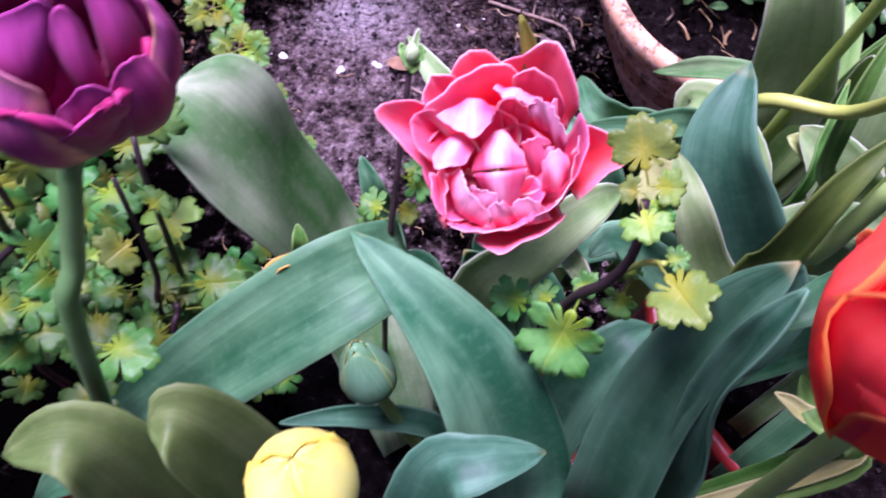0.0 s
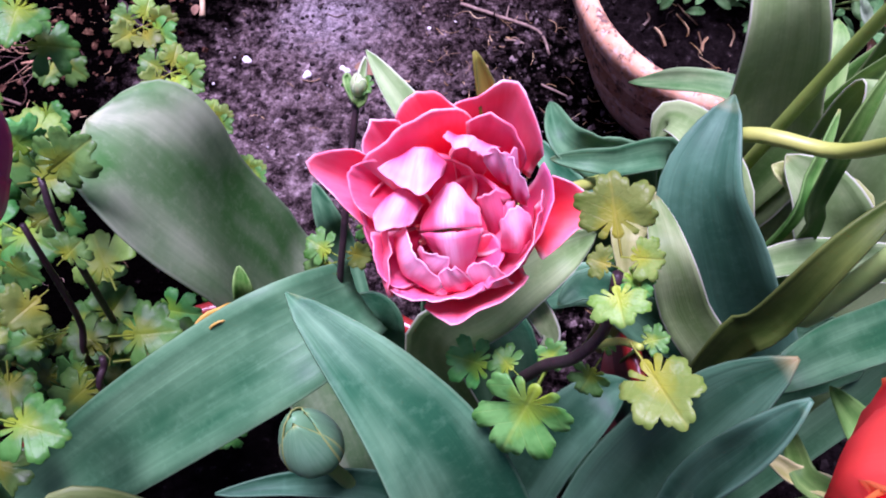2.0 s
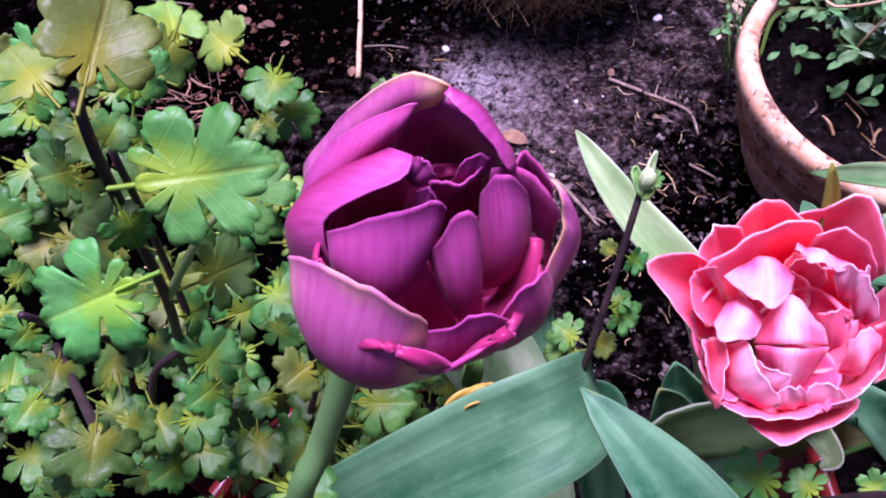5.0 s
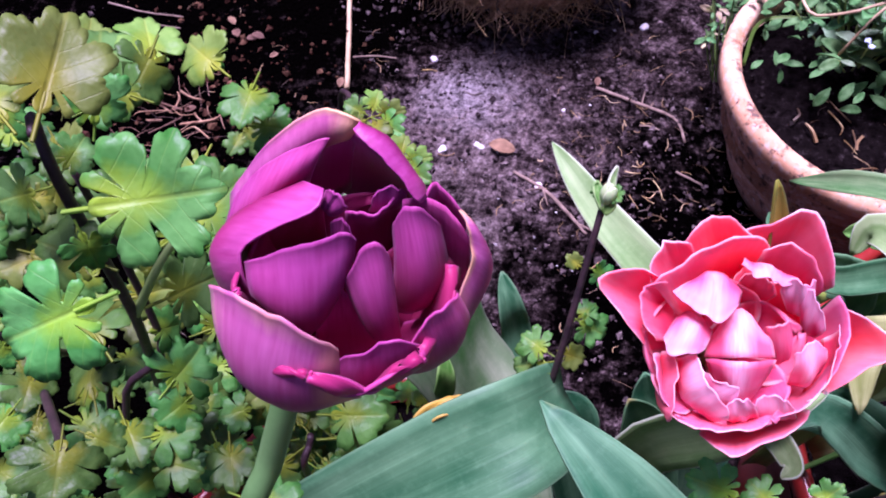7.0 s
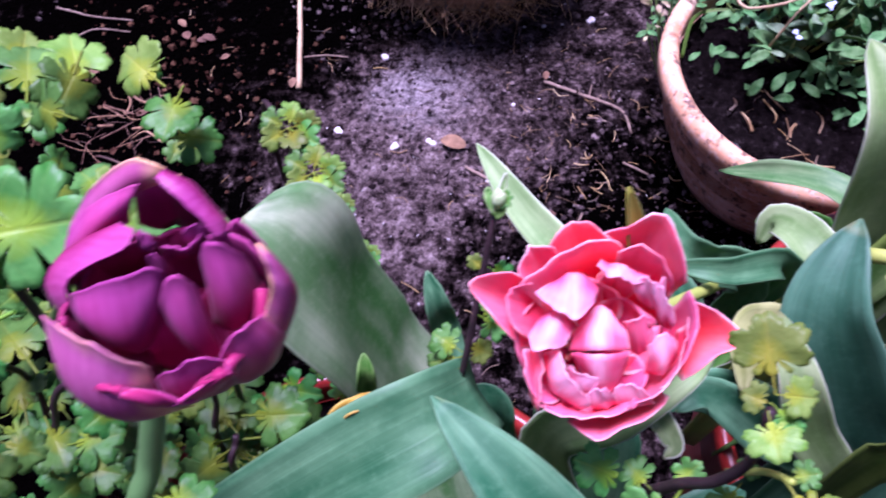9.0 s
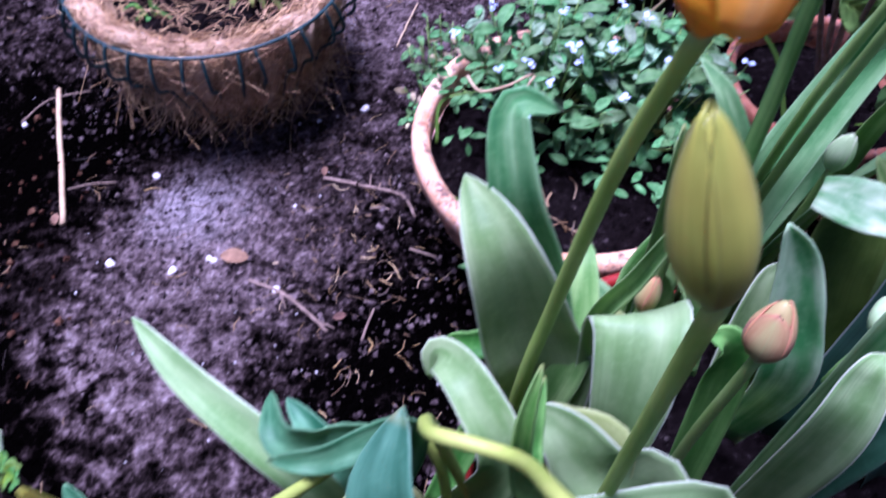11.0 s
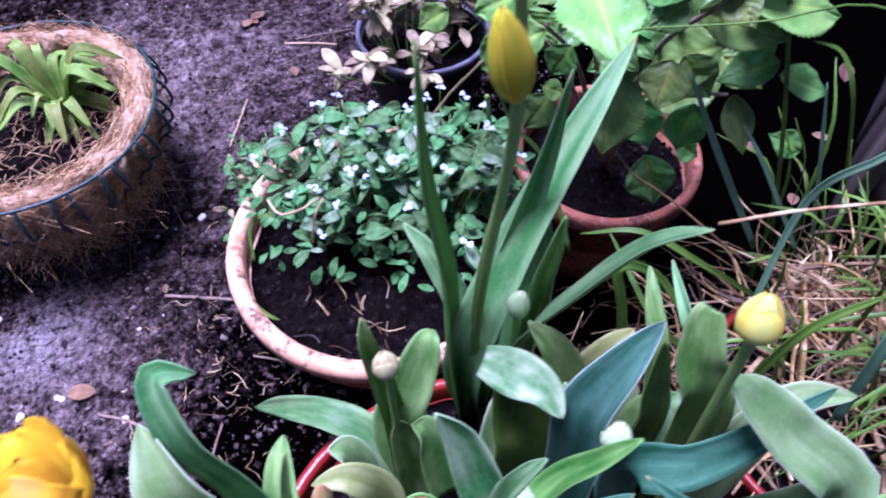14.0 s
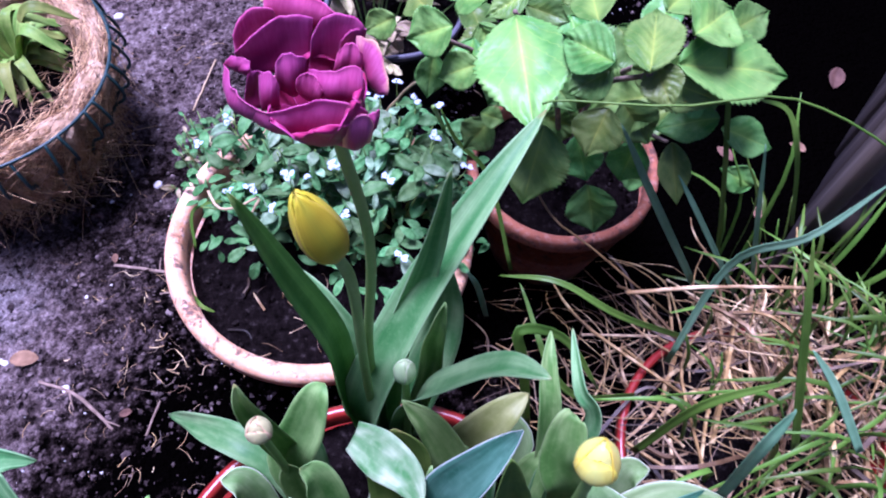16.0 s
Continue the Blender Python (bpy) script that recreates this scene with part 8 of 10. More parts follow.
lobed(mum, (-0.195, 0.262, 0.514), (-0.224, 0.269, 0.509), 0.0210, (0.362, -0.565, 0.742), 1)
lobed(mum, (-0.137, 0.164, 0.422), (-0.135, 0.139, 0.417), 0.0272, (-0.161, -0.192, 0.968), 2)
lobed(mum, (-0.227, 0.105, 0.506), (-0.247, 0.097, 0.501), 0.0192, (0.145, -0.241, 0.960), 2)
lobed(mum, (-0.266, 0.154, 0.391), (-0.282, 0.174, 0.386), 0.0206, (0.494, -0.059, 0.868), 2)
lobed(mum, (-0.310, 0.245, 0.399), (-0.280, 0.244, 0.394), 0.0300, (0.675, -0.268, 0.687), 2)
lobed(mum, (-0.201, 0.166, 0.398), (-0.203, 0.143, 0.393), 0.0258, (0.395, -0.011, 0.918), 2)
lobed(mum, (-0.246, 0.348, 0.539), (-0.250, 0.297, 0.534), 0.0441, (0.646, -0.456, 0.612), 2)
lobed(mum, (-0.255, 0.122, 0.460), (-0.262, 0.097, 0.455), 0.0303, (0.201, -0.189, 0.961), 2)
lobed(mum, (-0.310, 0.132, 0.507), (-0.312, 0.152, 0.502), 0.0197, (0.769, 0.004, 0.639), 2)
lobed(mum, (-0.140, 0.149, 0.384), (-0.118, 0.137, 0.379), 0.0266, (0.007, -0.638, 0.770), 2)
lobed(mum, (-0.226, 0.193, 0.501), (-0.258, 0.194, 0.496), 0.0256, (0.111, -0.375, 0.920), 1)
lobed(mum, (-0.222, 0.136, 0.509), (-0.242, 0.173, 0.504), 0.0335, (0.202, -0.700, 0.686), 2)
lobed(mum, (-0.413, 0.172, 0.380), (-0.440, 0.164, 0.375), 0.0284, (0.516, -0.601, 0.611), 2)
lobed(mum, (-0.124, 0.157, 0.408), (-0.156, 0.177, 0.403), 0.0360, (-0.227, -0.003, 0.974), 2)
lobed(mum, (-0.255, 0.417, 0.373), (-0.265, 0.392, 0.368), 0.0240, (0.058, -0.693, 0.718), 0)
lobed(mum, (-0.531, 0.450, 0.396), (-0.527, 0.492, 0.391), 0.0370, (0.795, -0.302, 0.527), 0)
lobed(mum, (-0.369, 0.268, 0.446), (-0.387, 0.255, 0.441), 0.0215, (0.652, -0.078, 0.754), 2)
lobed(mum, (-0.087, 0.128, 0.427), (-0.110, 0.113, 0.422), 0.0282, (0.279, 0.023, 0.960), 1)
lobed(mum, (-0.308, 0.189, 0.496), (-0.304, 0.210, 0.491), 0.0231, (0.485, -0.665, 0.567), 2)
lobed(mum, (-0.327, 0.326, 0.387), (-0.327, 0.302, 0.382), 0.0193, (0.701, -0.182, 0.690), 2)
lobed(mum, (-0.219, 0.217, 0.517), (-0.200, 0.246, 0.512), 0.0382, (0.118, -0.836, 0.536), 2)
lobed(mum, (-0.103, 0.153, 0.428), (-0.134, 0.141, 0.423), 0.0329, (0.101, -0.328, 0.939), 2)
lobed(mum, (-0.281, 0.124, 0.363), (-0.303, 0.121, 0.358), 0.0193, (0.493, -0.488, 0.721), 2)
lobed(mum, (-0.329, 0.355, 0.375), (-0.335, 0.329, 0.370), 0.0241, (0.301, -0.379, 0.875), 0)
lobed(mum, (-0.431, 0.261, 0.376), (-0.477, 0.295, 0.371), 0.0392, (0.556, -0.052, 0.829), 0)
lobed(mum, (-0.147, 0.147, 0.403), (-0.122, 0.155, 0.398), 0.0288, (0.304, -0.563, 0.768), 2)
lobed(mum, (-0.374, 0.298, 0.390), (-0.411, 0.325, 0.385), 0.0343, (0.446, -0.727, 0.522), 2)
lobed(mum, (-0.138, 0.184, 0.468), (-0.156, 0.219, 0.471), 0.0366, (0.116, -0.420, 0.900), 1)
lobed(mum, (-0.175, 0.199, 0.516), (-0.144, 0.181, 0.519), 0.0336, (0.397, -0.298, 0.868), 2)
lobed(mum, (-0.294, 0.234, 0.482), (-0.321, 0.214, 0.485), 0.0354, (0.465, -0.103, 0.879), 1)
lobed(mum, (-0.192, 0.168, 0.440), (-0.223, 0.182, 0.443), 0.0280, (0.242, -0.449, 0.860), 2)
lobed(mum, (-0.289, 0.273, 0.509), (-0.282, 0.228, 0.512), 0.0367, (0.678, -0.313, 0.665), 2)
lobed(mum, (-0.208, 0.292, 0.513), (-0.212, 0.249, 0.516), 0.0324, (0.290, -0.374, 0.881), 1)
lobed(mum, (-0.140, 0.125, 0.470), (-0.115, 0.105, 0.473), 0.0313, (0.138, -0.403, 0.905), 2)
lobed(mum, (-0.185, 0.331, 0.531), (-0.187, 0.288, 0.534), 0.0288, (0.065, -0.729, 0.681), 2)
lobed(mum, (-0.344, 0.282, 0.506), (-0.380, 0.329, 0.509), 0.0441, (0.750, -0.254, 0.610), 0)
lobed(mum, (-0.122, 0.176, 0.465), (-0.091, 0.169, 0.468), 0.0271, (-0.162, -0.514, 0.842), 0)
lobed(mum, (-0.154, 0.153, 0.490), (-0.174, 0.144, 0.493), 0.0205, (0.023, -0.175, 0.984), 2)
lobed(mum, (-0.269, 0.110, 0.527), (-0.277, 0.143, 0.530), 0.0339, (0.720, -0.298, 0.627), 2)
lobed(mum, (-0.201, 0.174, 0.450), (-0.223, 0.169, 0.453), 0.0219, (0.540, -0.106, 0.835), 2)
lobed(mum, (-0.178, 0.117, 0.520), (-0.193, 0.097, 0.523), 0.0263, (0.548, -0.456, 0.701), 2)
lobed(mum, (-0.258, 0.131, 0.553), (-0.256, 0.107, 0.556), 0.0258, (0.688, -0.022, 0.726), 2)
lobed(mum, (-0.154, 0.169, 0.444), (-0.139, 0.197, 0.447), 0.0311, (0.345, -0.240, 0.907), 0)
lobed(mum, (-0.260, 0.110, 0.521), (-0.232, 0.099, 0.524), 0.0234, (0.374, -0.024, 0.927), 2)
lobed(mum, (-0.285, 0.116, 0.481), (-0.317, 0.129, 0.484), 0.0323, (0.431, -0.247, 0.868), 2)
lobed(mum, (-0.120, 0.148, 0.456), (-0.143, 0.171, 0.459), 0.0316, (0.413, 0.050, 0.910), 2)
lobed(mum, (-0.434, 0.356, 0.485), (-0.386, 0.310, 0.488), 0.0404, (0.759, -0.353, 0.547), 2)
lobed(mum, (-0.304, 0.275, 0.519), (-0.345, 0.308, 0.522), 0.0408, (0.722, -0.545, 0.425), 0)
lobed(mum, (-0.107, 0.171, 0.458), (-0.106, 0.140, 0.461), 0.0284, (0.265, -0.567, 0.780), 2)
lobed(mum, (-0.288, 0.229, 0.550), (-0.309, 0.212, 0.553), 0.0298, (0.779, -0.356, 0.515), 2)
lobed(mum, (-0.139, 0.100, 0.554), (-0.106, 0.091, 0.557), 0.0308, (0.033, -0.013, 0.999), 2)
lobed(mum, (-0.179, 0.154, 0.457), (-0.195, 0.175, 0.460), 0.0239, (0.343, -0.094, 0.935), 2)
lobed(mum, (-0.210, 0.229, 0.558), (-0.231, 0.205, 0.561), 0.0356, (0.608, -0.426, 0.670), 0)
lobed(mum, (-0.170, 0.217, 0.521), (-0.139, 0.220, 0.524), 0.0310, (-0.021, -0.321, 0.947), 0)
lobed(mum, (-0.098, 0.142, 0.410), (-0.126, 0.136, 0.413), 0.0301, (0.304, 0.012, 0.953), 0)
lobed(mum, (-0.300, 0.192, 0.552), (-0.268, 0.207, 0.555), 0.0344, (0.603, -0.274, 0.749), 2)
lobed(mum, (-0.189, 0.121, 0.534), (-0.161, 0.128, 0.537), 0.0277, (0.036, 0.026, 0.999), 2)
lobed(mum, (-0.198, 0.168, 0.465), (-0.194, 0.140, 0.468), 0.0282, (0.357, -0.544, 0.760), 2)
lobed(mum, (-0.230, 0.118, 0.491), (-0.245, 0.104, 0.494), 0.0236, (0.263, -0.456, 0.850), 2)
lobed(mum, (-0.230, 0.128, 0.555), (-0.236, 0.106, 0.558), 0.0237, (0.402, -0.213, 0.890), 2)
lobed(mum, (-0.116, 0.141, 0.407), (-0.119, 0.118, 0.410), 0.0254, (0.008, 0.071, 0.997), 2)
lobed(mum, (-0.295, 0.113, 0.508), (-0.267, 0.114, 0.511), 0.0280, (0.627, 0.039, 0.778), 2)
lobed(mum, (-0.362, 0.243, 0.512), (-0.336, 0.271, 0.515), 0.0368, (0.508, -0.519, 0.687), 1)
lobed(mum, (-0.131, 0.133, 0.469), (-0.105, 0.119, 0.472), 0.0244, (-0.094, -0.178, 0.979), 2)
lobed(mum, (-0.226, 0.205, 0.505), (-0.202, 0.171, 0.508), 0.0325, (0.214, -0.257, 0.942), 1)
lobed(mum, (-0.326, 0.169, 0.507), (-0.297, 0.179, 0.510), 0.0305, (0.766, -0.341, 0.545), 1)
lobed(mum, (-0.175, 0.171, 0.443), (-0.146, 0.180, 0.446), 0.0333, (-0.073, -0.085, 0.994), 2)
lobed(mum, (-0.175, 0.185, 0.474), (-0.200, 0.165, 0.477), 0.0345, (0.235, -0.210, 0.949), 0)
lobed(mum, (-0.215, 0.235, 0.490), (-0.180, 0.252, 0.493), 0.0404, (0.329, -0.660, 0.676), 0)
lobed(mum, (-0.151, 0.193, 0.432), (-0.170, 0.217, 0.435), 0.0289, (-0.041, -0.528, 0.848), 0)
lobed(mum, (-0.185, 0.115, 0.531), (-0.157, 0.110, 0.534), 0.0244, (0.576, -0.219, 0.787), 2)
lobed(mum, (-0.258, 0.178, 0.508), (-0.252, 0.204, 0.511), 0.0250, (0.426, -0.648, 0.631), 0)
lobed(mum, (-0.142, 0.149, 0.462), (-0.157, 0.169, 0.465), 0.0268, (0.082, -0.557, 0.826), 2)
lobed(mum, (-0.255, 0.095, 0.555), (-0.259, 0.074, 0.558), 0.0241, (0.642, -0.314, 0.700), 2)
lobed(mum, (-0.170, 0.126, 0.474), (-0.191, 0.117, 0.477), 0.0249, (0.629, -0.367, 0.685), 2)
lobed(mum, (-0.112, 0.148, 0.412), (-0.099, 0.124, 0.415), 0.0291, (0.396, -0.089, 0.914), 1)
lobed(mum, (-0.201, 0.134, 0.534), (-0.181, 0.109, 0.537), 0.0244, (0.527, -0.145, 0.837), 2)
lobed(mum, (-0.179, 0.135, 0.546), (-0.165, 0.160, 0.549), 0.0331, (0.514, -0.440, 0.736), 0)
lobed(mum, (-0.129, 0.153, 0.420), (-0.108, 0.174, 0.423), 0.0311, (0.236, -0.265, 0.935), 2)
lobed(mum, (-0.166, 0.235, 0.511), (-0.179, 0.269, 0.514), 0.0269, (0.411, -0.500, 0.763), 1)
lobed(mum, (-0.236, 0.174, 0.494), (-0.208, 0.163, 0.497), 0.0251, (0.653, -0.164, 0.740), 2)
lobed(mum, (-0.141, 0.166, 0.433), (-0.158, 0.140, 0.436), 0.0318, (0.382, 0.070, 0.922), 2)
lobed(mum, (-0.200, 0.186, 0.488), (-0.169, 0.200, 0.491), 0.0330, (0.264, -0.611, 0.746), 0)
lobed(mum, (-0.166, 0.143, 0.539), (-0.179, 0.125, 0.542), 0.0254, (0.601, -0.236, 0.764), 2)
lobed(mum, (-0.203, 0.158, 0.415), (-0.232, 0.174, 0.418), 0.0314, (0.369, -0.254, 0.894), 2)
lobed(mum, (-0.363, 0.292, 0.514), (-0.369, 0.253, 0.517), 0.0408, (0.694, -0.339, 0.635), 0)
lobed(mum, (-0.274, 0.247, 0.531), (-0.284, 0.223, 0.534), 0.0246, (0.594, -0.446, 0.669), 1)
lobed(mum, (-0.173, 0.133, 0.433), (-0.143, 0.147, 0.436), 0.0299, (0.486, -0.035, 0.873), 2)
lobed(mum, (-0.244, 0.324, 0.530), (-0.265, 0.372, 0.533), 0.0342, (0.532, -0.524, 0.665), 1)
lobed(mum, (-0.172, 0.254, 0.505), (-0.140, 0.225, 0.508), 0.0311, (-0.048, -0.269, 0.962), 0)
lobed(mum, (-0.092, 0.170, 0.442), (-0.076, 0.138, 0.445), 0.0302, (-0.082, -0.128, 0.988), 1)
lobed(mum, (-0.179, 0.196, 0.490), (-0.214, 0.218, 0.493), 0.0379, (0.021, -0.484, 0.875), 0)
lobed(mum, (-0.259, 0.120, 0.531), (-0.263, 0.148, 0.534), 0.0286, (0.571, -0.110, 0.814), 2)
lobed(mum, (-0.130, 0.137, 0.440), (-0.153, 0.157, 0.443), 0.0310, (0.431, -0.217, 0.876), 2)
lobed(mum, (-0.157, 0.132, 0.518), (-0.147, 0.105, 0.521), 0.0235, (0.258, -0.478, 0.839), 2)
lobed(mum, (-0.188, 0.159, 0.512), (-0.182, 0.130, 0.515), 0.0299, (0.456, -0.418, 0.786), 2)
lobed(mum, (-0.088, 0.191, 0.441), (-0.107, 0.206, 0.444), 0.0256, (-0.077, -0.547, 0.834), 2)

mum_back = thing("chrysanthemum", (-0.100, 0.235, 0.000), "young chrysanthemum sprig with lobed green leaves", "chrysanthemum", "")
lobed(mum_back, (-0.113, 0.287, 0.550), (-0.094, 0.289, 0.555), 0.0170, (0.298, -0.643, 0.706), 1)
lobed(mum_back, (-0.113, 0.287, 0.550), (-0.110, 0.302, 0.555), 0.0171, (0.313, -0.648, 0.694), 1)
lobed(mum_back, (-0.113, 0.287, 0.550), (-0.128, 0.292, 0.555), 0.0170, (0.336, -0.636, 0.694), 0)
lobed(mum_back, (-0.113, 0.287, 0.550), (-0.124, 0.271, 0.555), 0.0168, (0.337, -0.622, 0.707), 1)
lobed(mum_back, (-0.113, 0.287, 0.550), (-0.104, 0.269, 0.555), 0.0122, (0.315, -0.625, 0.714), 1)
lobed(mum_back, (-0.113, 0.287, 0.550), (-0.094, 0.273, 0.555), 0.0168, (0.302, -0.630, 0.715), 0)
stalk(mum_back, [(-0.100, 0.235, 0.000), (-0.143, 0.330, 0.468), (-0.113, 0.287, 0.550)], [0.0022, 0.0018, 0.0014], STEM_DARK)
lobed(mum_back, (-0.096, 0.259, 0.550), (-0.078, 0.261, 0.555), 0.0164, (0.271, -0.606, 0.748), 1)
lobed(mum_back, (-0.096, 0.259, 0.550), (-0.093, 0.274, 0.555), 0.0166, (0.287, -0.613, 0.736), 1)
lobed(mum_back, (-0.096, 0.259, 0.550), (-0.111, 0.265, 0.555), 0.0164, (0.310, -0.601, 0.736), 0)
lobed(mum_back, (-0.096, 0.259, 0.550), (-0.107, 0.245, 0.555), 0.0162, (0.311, -0.585, 0.749), 1)
lobed(mum_back, (-0.096, 0.259, 0.550), (-0.088, 0.243, 0.555), 0.0118, (0.288, -0.588, 0.756), 1)
lobed(mum_back, (-0.096, 0.259, 0.550), (-0.078, 0.246, 0.555), 0.0163, (0.274, -0.593, 0.757), 0)
stalk(mum_back, [(-0.100, 0.235, 0.000), (-0.122, 0.296, 0.468), (-0.096, 0.259, 0.550)], [0.0022, 0.0018, 0.0014], STEM_DARK)
lobed(mum_back, (-0.101, 0.290, 0.470), (-0.086, 0.291, 0.475), 0.0144, (0.236, -0.564, 0.791), 1)
lobed(mum_back, (-0.101, 0.290, 0.470), (-0.098, 0.302, 0.475), 0.0144, (0.248, -0.570, 0.783), 1)
lobed(mum_back, (-0.101, 0.290, 0.470), (-0.114, 0.294, 0.475), 0.0144, (0.265, -0.562, 0.783), 0)
lobed(mum_back, (-0.101, 0.290, 0.470), (-0.111, 0.278, 0.475), 0.0143, (0.265, -0.550, 0.792), 1)
lobed(mum_back, (-0.101, 0.290, 0.470), (-0.095, 0.276, 0.475), 0.0104, (0.248, -0.551, 0.797), 1)
lobed(mum_back, (-0.101, 0.290, 0.470), (-0.086, 0.278, 0.475), 0.0143, (0.238, -0.554, 0.797), 0)
stalk(mum_back, [(-0.100, 0.235, 0.000), (-0.117, 0.307, 0.400), (-0.101, 0.290, 0.470)], [0.0022, 0.0018, 0.0014], STEM_DARK)
lobed(mum_back, (-0.085, 0.273, 0.440), (-0.071, 0.274, 0.445), 0.0129, (0.196, -0.513, 0.836), 1)
lobed(mum_back, (-0.085, 0.273, 0.440), (-0.082, 0.283, 0.445), 0.0130, (0.207, -0.519, 0.830), 1)
lobed(mum_back, (-0.085, 0.273, 0.440), (-0.096, 0.277, 0.445), 0.0129, (0.222, -0.512, 0.830), 0)
lobed(mum_back, (-0.085, 0.273, 0.440), (-0.094, 0.262, 0.445), 0.0128, (0.222, -0.501, 0.837), 1)
lobed(mum_back, (-0.085, 0.273, 0.440), (-0.079, 0.261, 0.445), 0.0093, (0.207, -0.501, 0.840), 1)
lobed(mum_back, (-0.085, 0.273, 0.440), (-0.071, 0.263, 0.445), 0.0129, (0.198, -0.504, 0.841), 0)
stalk(mum_back, [(-0.100, 0.235, 0.000), (-0.096, 0.281, 0.374), (-0.085, 0.273, 0.440)], [0.0022, 0.0018, 0.0014], STEM_DARK)

mum_bud = thing("chrysanthemum", (-0.030, 0.160, 0.330), "thin dark chrysanthemum shoot with a small green bud", "chrysanthemum", "")
stalk(mum_bud, [(-0.030, 0.150, 0.330), (-0.022, 0.160, 0.470), (-0.016, 0.170, 0.529), (-0.005, 0.216, 0.598)], [0.002, 0.0018, 0.0016, 0.0014], STEM_DARK)
bud(mum_bud, (-0.0052, 0.2126, 0.5949), (0.1, 0.3, 1), 0.010, 0.0045, BUD_WHITE, 21, "small pale green shoot tip", 0.5, tall=(0.75, 1, 0.88))
leaf(mum_bud, [(-0.0055, 0.2112, 0.5941), (-0.0040, 0.2165, 0.5982), (-0.0031, 0.2210, 0.6007), (-0.0017, 0.2244, 0.6036)], 0.0036, (0.2, -0.6, 0.7), LEAF_PALE, fold=0.5, foot=0.6, tip=2.0, seed=121, n=12, m=5)
leaf(mum_bud, [(-0.0059, 0.2106, 0.5938), (-0.0082, 0.2148, 0.5975), (-0.0092, 0.2177, 0.5992), (-0.0090, 0.2187, 0.6009)], 0.0040, (0.2, -0.6, 0.7), LEAF_FRESH, fold=0.5, foot=0.6, tip=2.4, seed=122, n=12, m=5)
leaf(mum_bud, [(-0.0058, 0.2093, 0.5930), (-0.0037, 0.2110, 0.5950), (-0.0028, 0.2127, 0.5970), (-0.0023, 0.2142, 0.5990)], 0.0040, (-0.2, -0.6, 0.7), LEAF_GREEN, fold=0.4, foot=0.6, tip=2.2, seed=123, n=12, m=5)
lobed(mum_bud, (-0.005, 0.219, 0.598), (-0.000, 0.210, 0.600), 0.0065, (-0.159, -0.572, 0.804), 0)
lobed(mum_bud, (-0.006, 0.215, 0.595), (-0.011, 0.217, 0.600), 0.0048, (-0.137, -0.576, 0.806), 0)
lobed(mum_bud, (-0.008, 0.201, 0.565), (0.005, 0.200, 0.555), 0.0143, (-0.149, -0.482, 0.863), 0)
lobed(mum_bud, (-0.008, 0.202, 0.560), (-0.017, 0.206, 0.565), 0.0095, (-0.115, -0.496, 0.861), 1)
lobed(mum_bud, (-0.012, 0.187, 0.545), (0.007, 0.185, 0.530), 0.0186, (-0.141, -0.418, 0.898), 0)
lobed(mum_bud, (-0.010, 0.187, 0.540), (0.000, 0.194, 0.545), 0.0123, (-0.134, -0.435, 0.890), 2)
lobed(mum_bud, (-0.016, 0.172, 0.530), (-0.036, 0.173, 0.515), 0.0241, (-0.066, -0.370, 0.927), 0)
lobed(mum_bud, (-0.017, 0.174, 0.530), (-0.033, 0.184, 0.530), 0.0176, (-0.070, -0.395, 0.916), 0)
lobed(mum_bud, (-0.018, 0.168, 0.525), (-0.028, 0.166, 0.515), 0.0152, (-0.075, -0.353, 0.932), 2)
lobed(mum_bud, (-0.016, 0.177, 0.530), (-0.001, 0.177, 0.520), 0.0139, (-0.119, -0.383, 0.916), 1)

mum_front = thing("chrysanthemum", (0.030, 0.090, 0.330), "arching chrysanthemum shoot with yellowing lobed leaves", "chrysanthemum", "")
stalk(mum_front, [(0.030, 0.090, 0.330), (0.048, 0.107, 0.520), (0.057, 0.105, 0.588), (0.064, 0.102, 0.610), (0.070, 0.105, 0.628), (0.070, 0.114, 0.648)], [0.0024, 0.0022, 0.0019, 0.0015], STEM_DARK, n=24)
stalk(mum_front, [(0.067, 0.104, 0.615), (0.073, 0.101, 0.630), (0.076, 0.096, 0.640)], [0.0013, 0.001], STEM_YELLOW)
lobed(mum_front, (0.071, 0.118, 0.650), (0.067, 0.139, 0.662), 0.0231, (-0.277, -0.452, 0.848), 1)
lobed(mum_front, (0.070, 0.117, 0.652), (0.084, 0.117, 0.650), 0.0131, (-0.313, -0.391, 0.866), 1)
lobed(mum_front, (0.069, 0.114, 0.652), (0.061, 0.118, 0.650), 0.0107, (-0.258, -0.395, 0.882), 1)
lobed(mum_front, (0.068, 0.113, 0.650), (0.070, 0.098, 0.648), 0.0189, (-0.282, -0.343, 0.896), 1)
lobed(mum_front, (0.070, 0.116, 0.648), (0.080, 0.108, 0.645), 0.0093, (-0.302, -0.365, 0.881), 0)
lobed(mum_front, (0.074, 0.098, 0.638), (0.083, 0.072, 0.647), 0.0246, (-0.325, -0.238, 0.916), 1)
lobed(mum_front, (0.076, 0.098, 0.636), (0.085, 0.099, 0.640), 0.0094, (-0.321, -0.291, 0.902), 0)
lobed(mum_front, (0.060, 0.105, 0.598), (0.044, 0.079, 0.567), 0.0328, (-0.153, -0.216, 0.964), 0)
lobed(mum_front, (0.048, 0.110, 0.570), (0.026, 0.120, 0.560), 0.0234, (-0.087, -0.284, 0.955), 0)
